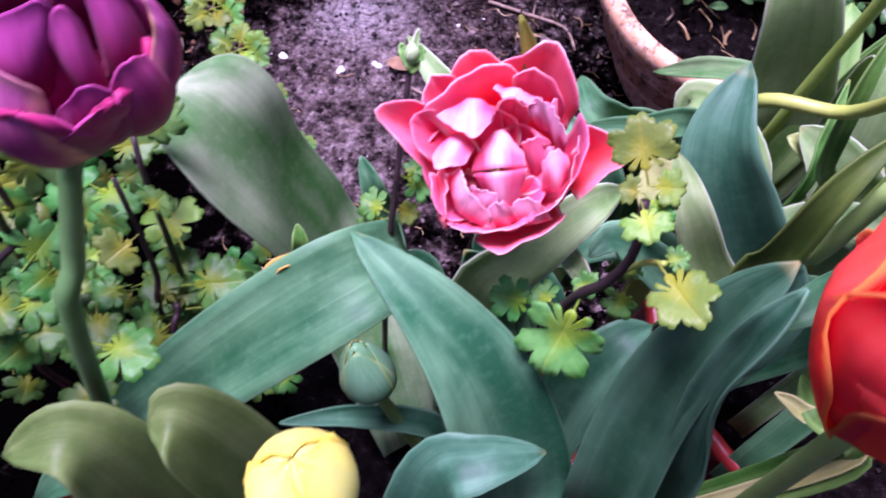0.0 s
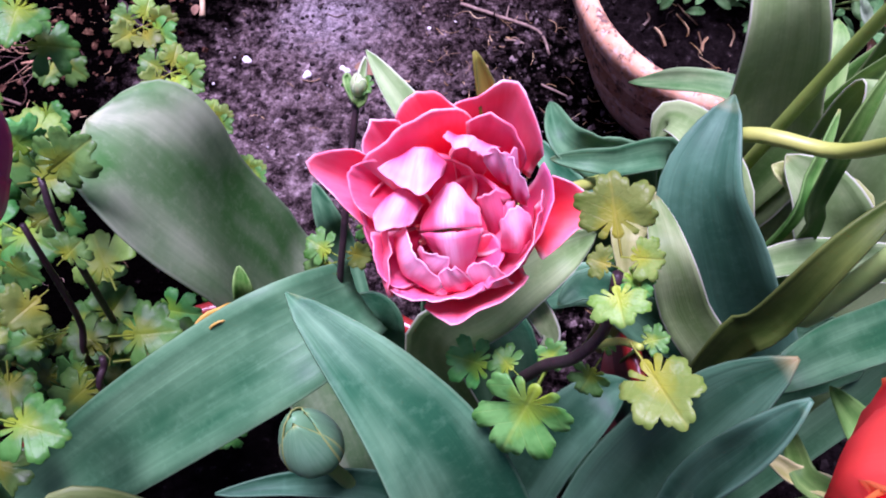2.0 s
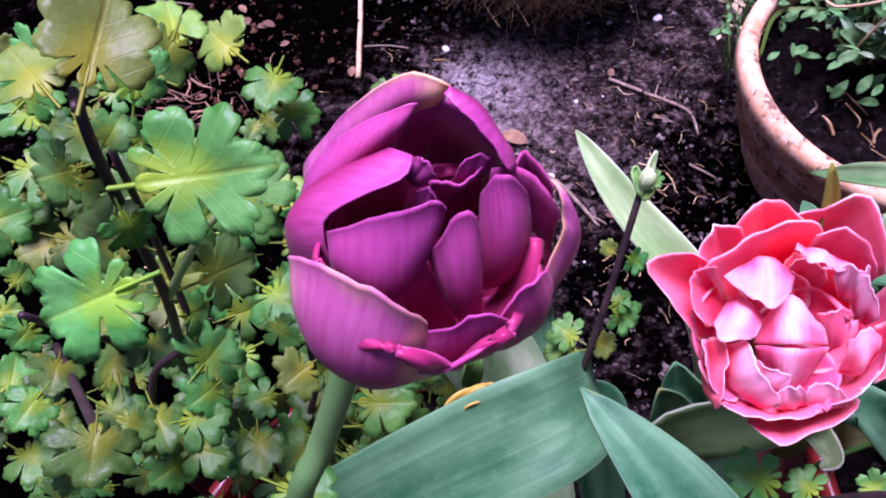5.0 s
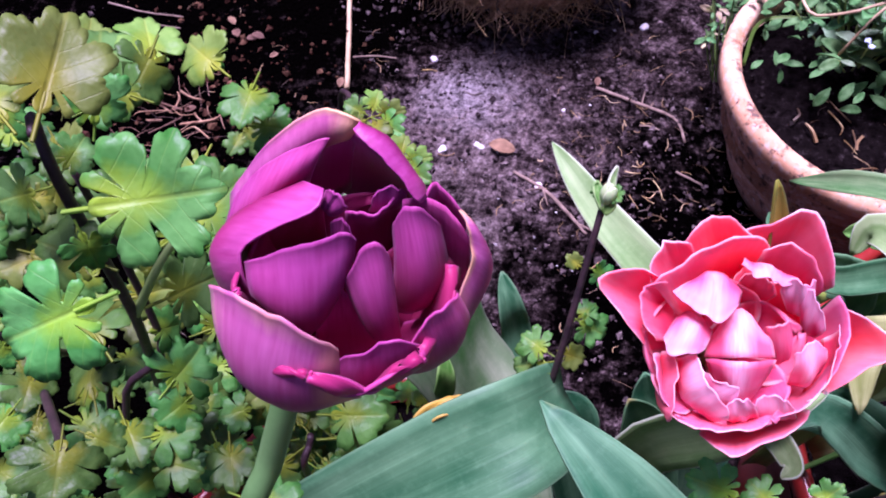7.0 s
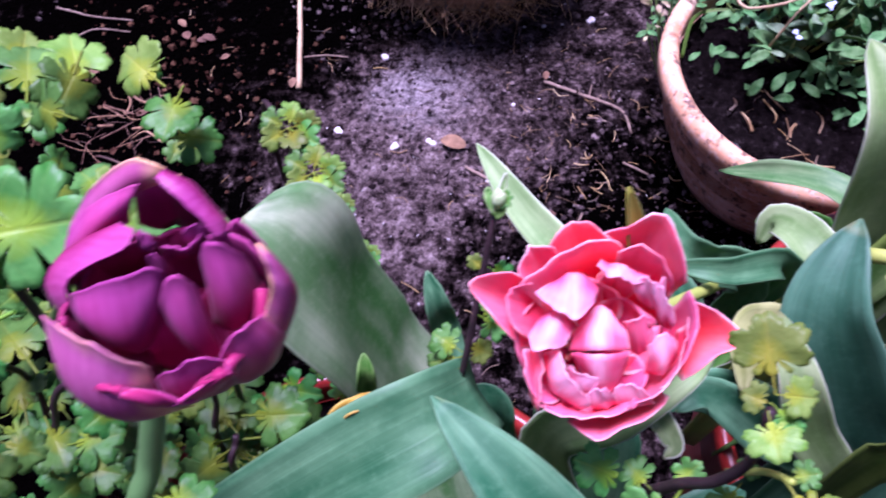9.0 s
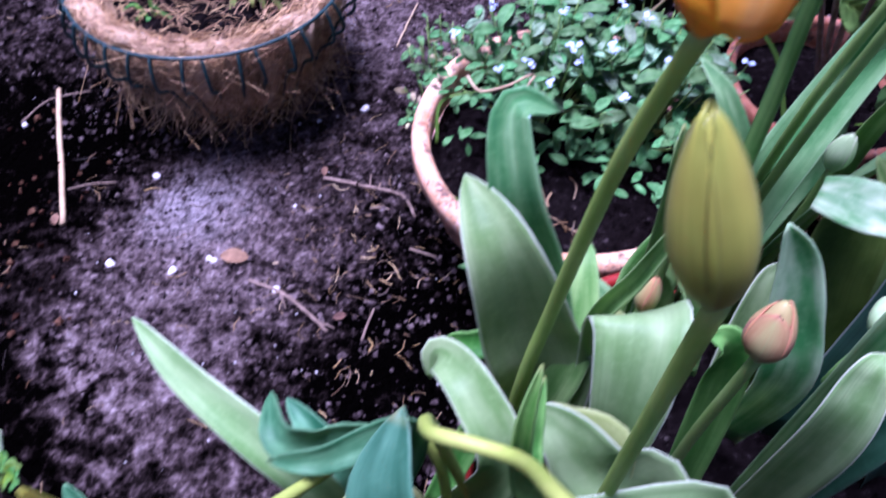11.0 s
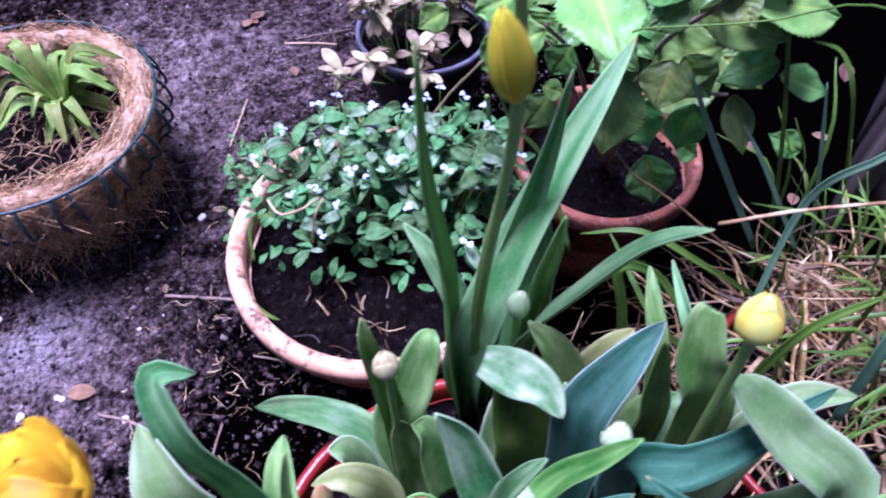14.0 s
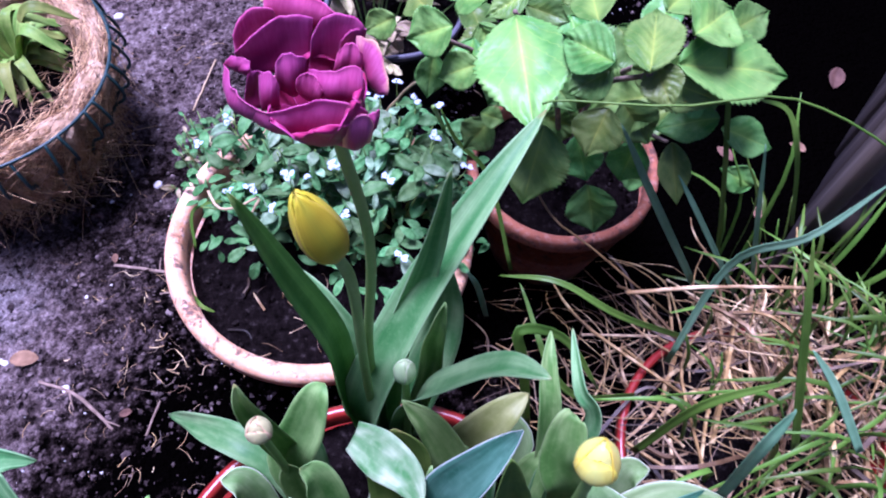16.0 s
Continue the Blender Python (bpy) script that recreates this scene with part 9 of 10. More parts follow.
lobed(mum_front, (0.057, 0.104, 0.590), (0.065, 0.111, 0.600), 0.0114, (-0.193, -0.284, 0.939), 0)
lobed(mum_front, (0.073, 0.102, 0.610), (0.068, 0.094, 0.595), 0.0154, (-0.239, -0.254, 0.937), 0)
lobed(mum_front, (0.072, 0.105, 0.610), (0.075, 0.105, 0.620), 0.0088, (-0.261, -0.294, 0.919), 0)
lobed(mum_front, (0.052, 0.105, 0.580), (0.044, 0.117, 0.575), 0.0142, (-0.133, -0.282, 0.950), 0)

shrub = thing("hydrangea", (0.757, 0.713, 0.178), "leafy hydrangea with broad toothed green leaves", "hydrangea", "")
oval(shrub, (0.611, 0.616, 0.600), (0.589, 0.504, 0.600), 0.0743, (-0.299, -0.614, 0.731), 0)
oval(shrub, (0.651, 0.520, 0.635), (0.628, 0.574, 0.620), 0.0398, (-0.376, -0.606, 0.700), 3)
oval(shrub, (0.656, 0.528, 0.620), (0.622, 0.528, 0.600), 0.0330, (-0.374, -0.572, 0.730), 3)
oval(shrub, (0.669, 0.502, 0.640), (0.712, 0.580, 0.630), 0.0417, (-0.456, -0.583, 0.672), 2)
oval(shrub, (0.682, 0.518, 0.630), (0.683, 0.481, 0.620), 0.0326, (-0.458, -0.529, 0.714), 2)
oval(shrub, (0.728, 0.547, 0.587), (0.855, 0.539, 0.553), 0.0720, (-0.250, -0.350, 0.900), 0)
oval(shrub, (0.699, 0.564, 0.573), (0.777, 0.519, 0.552), 0.0520, (-0.497, -0.506, 0.704), 0)
oval(shrub, (0.623, 0.550, 0.536), (0.596, 0.507, 0.481), 0.0620, (-0.100, -0.400, 0.900), 0)
oval(shrub, (0.697, 0.573, 0.510), (0.670, 0.545, 0.479), 0.0500, (-0.200, -0.400, 0.900), 0)
oval(shrub, (0.717, 0.591, 0.350), (0.725, 0.555, 0.292), 0.0569, (-0.348, -0.436, 0.830), 1)
oval(shrub, (0.765, 0.551, 0.464), (0.761, 0.501, 0.426), 0.0360, (-0.400, -0.300, 0.850), 0)
oval(shrub, (0.793, 0.539, 0.508), (0.741, 0.558, 0.486), 0.0380, (-0.200, -0.300, 0.900), 1)
oval(shrub, (0.809, 0.545, 0.480), (0.862, 0.520, 0.464), 0.0420, (-0.200, -0.300, 0.900), 1)
oval(shrub, (0.595, 0.644, 0.520), (0.555, 0.653, 0.500), 0.0396, (-0.214, -0.639, 0.739), 0)
oval(shrub, (0.562, 0.684, 0.500), (0.549, 0.662, 0.460), 0.0344, (-0.177, -0.643, 0.745), 1)
oval(shrub, (0.574, 0.667, 0.550), (0.532, 0.680, 0.530), 0.0488, (-0.184, -0.684, 0.705), 0)
oval(shrub, (0.617, 0.653, 0.420), (0.586, 0.649, 0.380), 0.0401, (-0.222, -0.568, 0.792), 1)
oval(shrub, (0.603, 0.649, 0.440), (0.628, 0.640, 0.430), 0.0233, (-0.249, -0.580, 0.775), 0)
oval(shrub, (0.738, 0.553, 0.610), (0.797, 0.586, 0.600), 0.0548, (-0.523, -0.561, 0.642), 0)
oval(shrub, (0.789, 0.573, 0.580), (0.854, 0.602, 0.570), 0.0416, (-0.556, -0.540, 0.632), 1)
oval(shrub, (0.623, 0.625, 0.600), (0.652, 0.599, 0.600), 0.0322, (-0.337, -0.653, 0.678), 1)
oval(shrub, (0.758, 0.589, 0.420), (0.748, 0.581, 0.350), 0.0428, (-0.402, -0.469, 0.786), 1)
oval(shrub, (0.717, 0.584, 0.500), (0.745, 0.554, 0.460), 0.0484, (-0.421, -0.506, 0.753), 1)
oval(shrub, (0.689, 0.598, 0.440), (0.704, 0.572, 0.380), 0.0470, (-0.350, -0.494, 0.796), 1)
oval(shrub, (0.622, 0.636, 0.500), (0.604, 0.640, 0.460), 0.0384, (-0.259, -0.602, 0.755), 1)
oval(shrub, (0.760, 0.559, 0.540), (0.796, 0.544, 0.500), 0.0408, (-0.498, -0.492, 0.714), 1)
oval(shrub, (0.567, 0.720, 0.520), (0.558, 0.776, 0.500), 0.0449, (-0.178, -0.715, 0.676), 0)
oval(shrub, (0.601, 0.660, 0.580), (0.585, 0.708, 0.560), 0.0451, (-0.244, -0.705, 0.666), 0)
oval(shrub, (0.663, 0.575, 0.620), (0.684, 0.644, 0.600), 0.0411, (-0.392, -0.644, 0.657), 0)
oval(shrub, (0.719, 0.573, 0.620), (0.786, 0.627, 0.600), 0.0508, (-0.494, -0.601, 0.628), 0)
oval(shrub, (0.932, 0.568, 0.300), (0.889, 0.583, 0.330), 0.0404, (-0.517, -0.398, 0.758), 1)
oval(shrub, (0.548, 0.792, 0.450), (0.510, 0.796, 0.430), 0.0373, (-0.122, -0.705, 0.698), 0)
oval(shrub, (0.773, 0.613, 0.330), (0.811, 0.599, 0.300), 0.0369, (-0.409, -0.450, 0.794), 1)
oval(shrub, (0.746, 0.671, 0.505), (0.771, 0.613, 0.485), 0.0464, (-0.640, -0.397, 0.658), 1)
oval(shrub, (0.894, 0.787, 0.408), (0.839, 0.742, 0.388), 0.0474, (-0.663, -0.472, 0.581), 1)
oval(shrub, (0.638, 0.832, 0.427), (0.655, 0.764, 0.407), 0.0489, (0.248, -0.534, 0.809), 1)
oval(shrub, (0.814, 0.641, 0.431), (0.849, 0.589, 0.411), 0.0460, (-0.152, -0.825, 0.544), 2)
oval(shrub, (0.735, 0.851, 0.396), (0.775, 0.788, 0.376), 0.0528, (-0.153, -0.560, 0.814), 1)
oval(shrub, (0.697, 0.682, 0.520), (0.701, 0.619, 0.500), 0.0462, (-0.462, -0.171, 0.870), 1)
oval(shrub, (0.609, 0.886, 0.432), (0.668, 0.836, 0.412), 0.0560, (0.012, -0.598, 0.802), 1)
oval(shrub, (0.667, 0.767, 0.433), (0.599, 0.736, 0.413), 0.0525, (-0.364, -0.219, 0.905), 2)
oval(shrub, (0.736, 0.811, 0.472), (0.767, 0.746, 0.452), 0.0519, (-0.597, -0.250, 0.762), 2)
oval(shrub, (0.697, 0.832, 0.471), (0.655, 0.844, 0.452), 0.0326, (0.045, -0.678, 0.734), 2)
oval(shrub, (0.694, 0.774, 0.468), (0.643, 0.772, 0.448), 0.0378, (-0.556, -0.343, 0.757), 2)
oval(shrub, (0.654, 0.648, 0.504), (0.677, 0.593, 0.484), 0.0443, (-0.534, -0.595, 0.600), 1)
oval(shrub, (0.688, 0.664, 0.501), (0.701, 0.607, 0.481), 0.0433, (-0.696, -0.469, 0.544), 1)
oval(shrub, (0.723, 0.749, 0.426), (0.649, 0.753, 0.406), 0.0545, (-0.592, -0.223, 0.775), 1)
oval(shrub, (0.711, 0.657, 0.473), (0.688, 0.621, 0.443), 0.0441, (-0.534, -0.465, 0.706), 0)
oval(shrub, (0.693, 0.835, 0.314), (0.616, 0.859, 0.283), 0.0629, (-0.523, -0.648, 0.553), 0)
oval(shrub, (0.613, 0.716, 0.477), (0.591, 0.683, 0.447), 0.0424, (-0.587, -0.330, 0.739), 1)
oval(shrub, (0.749, 0.776, 0.385), (0.821, 0.705, 0.355), 0.0800, (-0.314, -0.693, 0.649), 1)
oval(shrub, (0.760, 0.584, 0.502), (0.693, 0.603, 0.472), 0.0594, (-0.117, -0.541, 0.833), 0)
oval(shrub, (0.687, 0.693, 0.364), (0.751, 0.669, 0.334), 0.0484, (-0.368, -0.693, 0.620), 2)
oval(shrub, (0.752, 0.683, 0.431), (0.682, 0.690, 0.401), 0.0587, (-0.571, -0.697, 0.434), 0)
oval(shrub, (0.848, 0.655, 0.374), (0.750, 0.673, 0.344), 0.0780, (-0.755, -0.407, 0.514), 0)
oval(shrub, (0.636, 0.765, 0.446), (0.651, 0.716, 0.416), 0.0494, (-0.701, -0.530, 0.476), 2)
stalk(shrub, [(0.757, 0.713, 0.178), (0.684, 0.687, 0.440), (0.612, 0.621, 0.600)], [0.0042, 0.003, 0.002], TWIG)
stalk(shrub, [(0.757, 0.713, 0.178), (0.716, 0.631, 0.455), (0.675, 0.509, 0.630)], [0.0042, 0.003, 0.002], TWIG)
stalk(shrub, [(0.757, 0.713, 0.178), (0.736, 0.649, 0.440), (0.716, 0.545, 0.600)], [0.0042, 0.003, 0.002], TWIG)
stalk(shrub, [(0.757, 0.713, 0.178), (0.694, 0.658, 0.415), (0.631, 0.563, 0.550)], [0.0042, 0.003, 0.002], TWIG)
stalk(shrub, [(0.757, 0.713, 0.178), (0.677, 0.703, 0.400), (0.598, 0.652, 0.520)], [0.0042, 0.003, 0.002], TWIG)
stalk(shrub, [(0.757, 0.713, 0.178), (0.736, 0.672, 0.320), (0.715, 0.590, 0.360)], [0.0042, 0.003, 0.002], TWIG)
stalk(shrub, [(0.757, 0.713, 0.178), (0.760, 0.655, 0.370), (0.763, 0.556, 0.460)], [0.0042, 0.003, 0.002], TWIG)
stalk(shrub, [(0.757, 0.713, 0.178), (0.661, 0.721, 0.400), (0.564, 0.690, 0.520)], [0.0042, 0.003, 0.002], TWIG)


# ---- forget-me-nots in the bowl ----
def small_plant(name, at, label, category, spread_x, spread_y, low, high, count, skins, size, seed, stems=24, under=0):
    """A low bushy plant of many small leaves on thin stems."""
    ob = thing(name, at, label, category)
    rnd = random.Random(seed)
    kinds = [oval_mesh("leaf", 0.03, w, s, k + seed, 0.0, 0.0, d, 0.3, b, n=8, m=5) for k, (w, d, b, s) in enumerate([(0.012, 0.2, 0.55, skins[0]), (0.0135, 0.3, 0.6, skins[0]), (0.011, 0.1, 0.5, skins[1]), (0.014, 0.35, 0.58, skins[0])])]
    tips = []
    for k in range(stems):
        a, r = rnd.uniform(0, 2 * math.pi), math.sqrt(rnd.random())
        x, y = r * spread_x * math.cos(a), r * spread_y * math.sin(a)
        z = low + (high - low) * (1 - 0.75 * r * r) * rnd.uniform(0.75, 1.1)
        tips.append((x, y, z))
        stalk_line = [(x * 0.25, y * 0.25, -0.006), (x * 0.7, y * 0.7, z * 0.55), (x, y, z)]
        v, f = tube(stalk_line, [0.0016, 0.0012, 0.0008], 6, 8)
        hang("stem", mesh_of("stem", v, f, STEM_GREEN), ob)
    low_leaves = []
    for k in range(under):
        a, q = rnd.uniform(0, 2 * math.pi), math.sqrt(rnd.random()) * 1.05
        x, y = q * spread_x * math.cos(a), q * spread_y * math.sin(a)
        m = turn_to((x, y, (low + (high - low) * (1 - 0.75 * q * q)) * rnd.uniform(0.2, 0.8)), (math.cos(a + rnd.uniform(-1.5, 1.5)), math.sin(a + rnd.uniform(-1.5, 1.5)), rnd.uniform(-0.4, 0.4)), (rnd.uniform(-0.4, 0.4), rnd.uniform(-0.6, 0.2), 1), size * rnd.uniform(0.5, 0.9))
        me = kinds[k % 4]
        low_leaves.append(([m @ q.co for q in me.vertices], [tuple(p.vertices) for p in me.polygons]))
    if low_leaves:
        v, f = joined(low_leaves)
        uv = [(0.3 + 0.4 * rnd.random(), rnd.random()) for q in v]
        tagged(hang("undergrowth", mesh_of("undergrowth", v, f, skins[0], uv), ob, "dense low leaves"), kind="stuff")
    for k in range(count):
        x, y, z = tips[k % stems]
        f = rnd.uniform(0.35, 1.0) ** 0.7
        base = Vector((x * f, y * f, z * (0.15 + 0.85 * f)))
        a = rnd.uniform(0, 2 * math.pi)
        out = Vector((math.cos(a), math.sin(a), rnd.uniform(-0.3, 0.8)))
        hang("leaf", rnd.choice(kinds), ob, "", turn_to(base, out, (rnd.uniform(-0.3, 0.3), rnd.uniform(-0.5, 0.1), 1), size * rnd.uniform(0.5, 1.3), rnd.uniform(-35, 35)))
    return ob, tips


def blossom_mesh(seed):
    """A spray of small five-petalled flowers."""
    rnd = random.Random(seed)
    bits = []
    for k in range(rnd.choice((4, 5, 6, 7))):
        c = Vector((rnd.uniform(-0.008, 0.008), rnd.uniform(-0.007, 0.007), rnd.uniform(0, 0.006)))
        tilt = Euler((rnd.uniform(-0.5, 0.5), rnd.uniform(-0.5, 0.5), rnd.uniform(0, 6))).to_matrix()
        for p in range(5):
            a = 2 * math.pi * p / 5
            ring = [c + tilt @ Vector((0.0028 * math.cos(a) + 0.0019 * math.cos(b), 0.0028 * math.sin(a) + 0.0019 * math.sin(b), 0.0003 * math.cos(b - a))) for b in np.linspace(0, 2 * math.pi, 7)[:-1]]
            low = [q - tilt @ Vector((0, 0, 0.0004)) for q in ring]
            n = 6
            bits.append((ring + low, [tuple(range(n)), tuple(range(2 * n - 1, n - 1, -1))] + [(j, n + j, n + (j + 1) % n, (j + 1) % n) for j in range(n)]))
    v, f = joined(bits)
    return mesh_of("blossom", v, f, PETAL_BLUE, None, False)


SPRAYS = [blossom_mesh(k) for k in range(6)]
rnd = random.Random(12)
for spot, seed, wide, deep in (((0.405, 0.778, 0.146), 7, 0.14, 0.132), ((0.52, 0.73, 0.146), 8, 0.12, 0.15)):
    forget, forget_tips = small_plant("forget_me_not", spot, "bushy forget-me-not with tiny pale blue flowers in the bowl", "forget-me-not", wide, deep, 0.06, 0.17, 290, (SMALL_LEAF, SMALL_PALE), 1.05, seed, 44, 200)
    for k, (x, y, z) in enumerate(forget_tips):
        if k % 3 == 1:
            at = Vector((x * 1.04, y * 1.04, z + rnd.uniform(0.008, 0.025)))
            v, f = tube([(x, y, z), (x * 1.02, y * 1.02, z + 0.006), at], [0.0007, 0.0006, 0.0005], 5, 4)
            stem = hang("flower_stem", mesh_of("flower_stem", v, f, STEM_GREEN), forget)
            hang("blossom", SPRAYS[k % 6], stem, "pale blue flowers", Matrix.Translation(at) @ Matrix.Rotation(rnd.uniform(0, 6), 4, "Z") @ Matrix.Scale(rnd.uniform(0.6, 0.9), 4))
weed, weed_tips = small_plant("chickweed", (0.29, 0.87, 0.0), "small pale-leaved weed growing behind the bowl", "weed", 0.075, 0.13, 0.08, 0.24, 220, (SMALL_LEAF, SMALL_DULL), 0.6, 17, 30)
dull, dull_tips = small_plant("bronze_shrub", (0.56, 1.03, 0.155), "low shrub with dull bronze-purple leaves in the black pot", "shrub", 0.17, 0.13, 0.05, 0.2, 200, (SMALL_DULL, SMALL_DULL), 1.2, 27, 26)
bright, bright_tips = small_plant("seedling", (0.64, 1.12, 0.155), "bright green seedlings in the black pot", "seedling", 0.05, 0.05, 0.06, 0.18, 26, (STRAP, STRAP), 2.0, 29, 6)


# ---- hanging basket on the soil ----
def make_basket():
    c = Vector((-0.036, 1.1, 0.0))
    ob = thing("hanging_basket", c, "wire hanging basket with a shaggy coir liner on the soil", "basket")
    v, f = lathe([(0, 0.004), (0.1, 0.003), (0.145, 0.03), (0.175, 0.08), (0.19, 0.14), (0.196, 0.185), (0.188, 0.2), (0.168, 0.198), (0.158, 0.175), (0.155, 0.13), (0, 0.13)], 96)
    v = [Vector(q) + Vector((q[0], q[1], 0)).normalized() * 0.02 * noise.fractal((q[0] * 26, q[1] * 26, q[2] * 26), 1.0, 2.0, 3) + Vector((0, 0, 0.008 * noise.noise((q[0] * 16, q[1] * 16, 3.0)))) if q[0] or q[1] else Vector(q) for q in v]
    hang("liner", mesh_of("liner", v, f, COIR), ob, "shaggy brown coir liner")
    rnd = random.Random(8)
    bits = []
    for k in range(6800):
        a, h = rnd.uniform(0, 2 * math.pi), rnd.random()
        if h < 0.55:
            r, z = 0.15 + 0.047 * min(h * 1.9, 1), 0.03 + h * 0.3
            out = 1
        else:
            r, z, out = rnd.uniform(0.155, 0.198), 0.195, rnd.choice((-1, 1))
        d = Vector((math.cos(a), math.sin(a), 0))
        s = Vector((-d.y, d.x, 0))
        p = d * r + Vector((0, 0, z))
        l = rnd.uniform(0.012, 0.06) * rnd.choice((1, 1, 1, 1.7))
        q1 = p + d * 0.004 * out + s * rnd.uniform(-0.6, 0.6) * l + Vector((0, 0, rnd.uniform(-0.3, 0.3) * l))
        q2 = q1 + d * rnd.uniform(0, 0.15 if z > 0.12 else 0.6) * l * out + s * rnd.uniform(-1, 1) * l + Vector((0, 0, rnd.uniform(-1.0, 0.3) * l))
        q2.z = max(q2.z, 0.002)
        bits.append(tube([p, q1, q2], [0.0006, 0.0005, 0.0003], 3, 4))
    v, f = joined(bits)
    tagged(hang("fibre_mass", mesh_of("fibre_mass", v, f, FIBRE, None, False), ob, "loose coir fibres"), kind="stuff")
    for r, z, w in ((0.206, 0.2, 0.0026), (0.152, 0.035, 0.0016)):
        ring = [(r * math.cos(a), r * math.sin(a), z + 0.002 * math.sin(3 * a)) for a in np.linspace(0, 2 * math.pi, 97)]
        v, f = tube(ring, [w, w], 8, 96)
        hang("wire_ring", mesh_of("wire_ring", v, f, WIRE), ob, "dark green wire")
    for k in range(36):
        a = 2 * math.pi * k / 36 + 0.04 * math.sin(k * 3)
        lean = 0.025 * (1 if k % 2 else -1)
        way = [(r * math.cos(a + lean * k), r * math.sin(a + lean * k), z) for r, z, k in ((0.206, 0.2, 0), (0.217, 0.176, 0.4), (0.218, 0.15, 0.7), (0.19, 0.122, 1.0), (0.15, 0.03, 1.0))]
        v, f = tube(way, [0.0027, 0.0025], 6, 14)
        hang("wire_strut", mesh_of("wire_strut", v, f, WIRE), ob)
    verts, faces, n = [(0, 0, 0.15)], [], 16
    for i in range(1, n + 1):
        for j in range(48):
            a, r = 2 * math.pi * j / 48, 0.162 * i / n
            x, y = r * math.cos(a), r * math.sin(a)
            verts.append((x, y, 0.148 + 0.014 * noise.noise((x * 26, y * 26, 6)) + 0.006 * noise.noise((x * 80, y * 80, 2))))
    for j in range(48):
        faces.append((0, 1 + j, 1 + (j + 1) % 48))
        for i in range(n - 1):
            a, b = 1 + i * 48 + j, 1 + i * 48 + (j + 1) % 48
            faces.append((a, a + 48, b + 48, b))
    hang("compost", mesh_of("compost", verts, faces, COMPOST), ob, "dark compost with root fibres")
    bits = []
    for k in range(420):
        a, r = rnd.uniform(0, 2 * math.pi), 0.155 * math.sqrt(rnd.random())
        p = Vector((r * math.cos(a), r * math.sin(a), 0.156 + rnd.uniform(-0.004, 0.008)))
        b = rnd.uniform(0, 6.3)
        l = rnd.uniform(0.015, 0.05)
        q = p + Vector((math.cos(b) * l, math.sin(b) * l, rnd.uniform(-0.004, 0.012)))
        bits.append(tube([p, (p + q) / 2 + Vector((rnd.uniform(-0.008, 0.008), rnd.uniform(-0.008, 0.008), rnd.uniform(0, 0.008))), q], [0.0005, 0.0004], 3, 4))
    v, f = joined(bits)
    tagged(hang("root_mass", mesh_of("root_mass", v, f, FIBRE, None, False), ob, "dry root fibres"), kind="stuff")
    return ob


make_basket()


def strap_plant(at, label, count, length, seed, skin=STRAP):
    ob = thing("strap_leaved_plant", at, label, "plant", "plants in the basket")
    rnd = random.Random(seed)
    for k in range(count):
        a = 2 * math.pi * k / count * 2.4 + rnd.uniform(-0.5, 0.5)
        l = length * rnd.uniform(0.4, 1.1)
        up = rnd.uniform(0.2, 1.0)
        d = Vector((math.cos(a), math.sin(a), 0))
        p = [Vector(at) + d * 0.004, Vector(at) + d * l * 0.45 + Vector((0, 0, l * up)), Vector(at) + d * l * 0.95 + Vector((0, 0, l * (up - 0.3)))]
        leaf(ob, p, 0.16 * min(length, 0.13) * rnd.uniform(0.7, 1.25), d * -0.4 + Vector((0, -0.2, 1)), skin, fold=0.3, foot=0.35, tip=3.0, seed=seed + k, n=14, m=7)
    return ob


strap_plant((0.02, 1.13, 0.15), "rosette of light green strap-shaped leaves", 40, 0.115, 51)
strap_plant((-0.19, 1.17, 0.15), "small clump of soft green leaves", 16, 0.09, 61, MUM_LEAF)
strap_plant((-0.13, 1.06, 0.15), "tiny green seedling with rounded leaves", 6, 0.04, 71, MUM_LEAF)


# ---- grass and straw ----
pot("grass_tub", (0.815, 0.277, 0.0), 0.141, 0.15, 0.25, [(0.105, 0.0), (0.115, 0.06), (0.13, 0.16), (0.138, 0.22)], RED_PLASTIC, "red plastic tub overgrown with grass", 0.03, lip_drop=0.018)


def tuft(name, at, radius, count, low, high, width, skin, label, seed, flop=0.5, kind_of="grass", lift=0.0):
    """Many narrow blades from one crown, joined."""
    rnd = random.Random(seed)
    verts, faces = [], []
    for k in range(count):
        a, r = rnd.uniform(0, 2 * math.pi), radius * math.sqrt(rnd.random())
        base = Vector((r * math.cos(a), r * math.sin(a), lift * rnd.random()))
        b = a + rnd.uniform(-1.1, 1.1)
        d = Vector((math.cos(b), math.sin(b), 0))
        l = low + (high - low) * rnd.random()
        fl = flop * rnd.uniform(0.4, 1.4)
        p = [base, base + d * l * 0.35 * fl + Vector((0, 0, l * 0.55)), base + d * l * 0.95 * fl + Vector((0, 0, l * max(0.9 - 0.75 * fl, 0.03)))]
        v, f, _ = blade(p, width * rnd.uniform(0.6, 1.3), (rnd.uniform(-0.5, 0.5), rnd.uniform(-0.8, 0.2), 1), 0.3, 0, rnd.uniform(-60, 60), 0.8, 3.0, k, 8, 3, 0.0004)
        o = len(verts)
        verts.extend(Vector(q) for q in v)
        faces.extend(tuple(i + o for i in q) for q in f)
    ob = new(name, mesh_of(name, verts, faces, skin))
    ob.matrix_basis = Matrix.Translation(at)
    return tagged(ob, label, kind_of, kind="stuff")


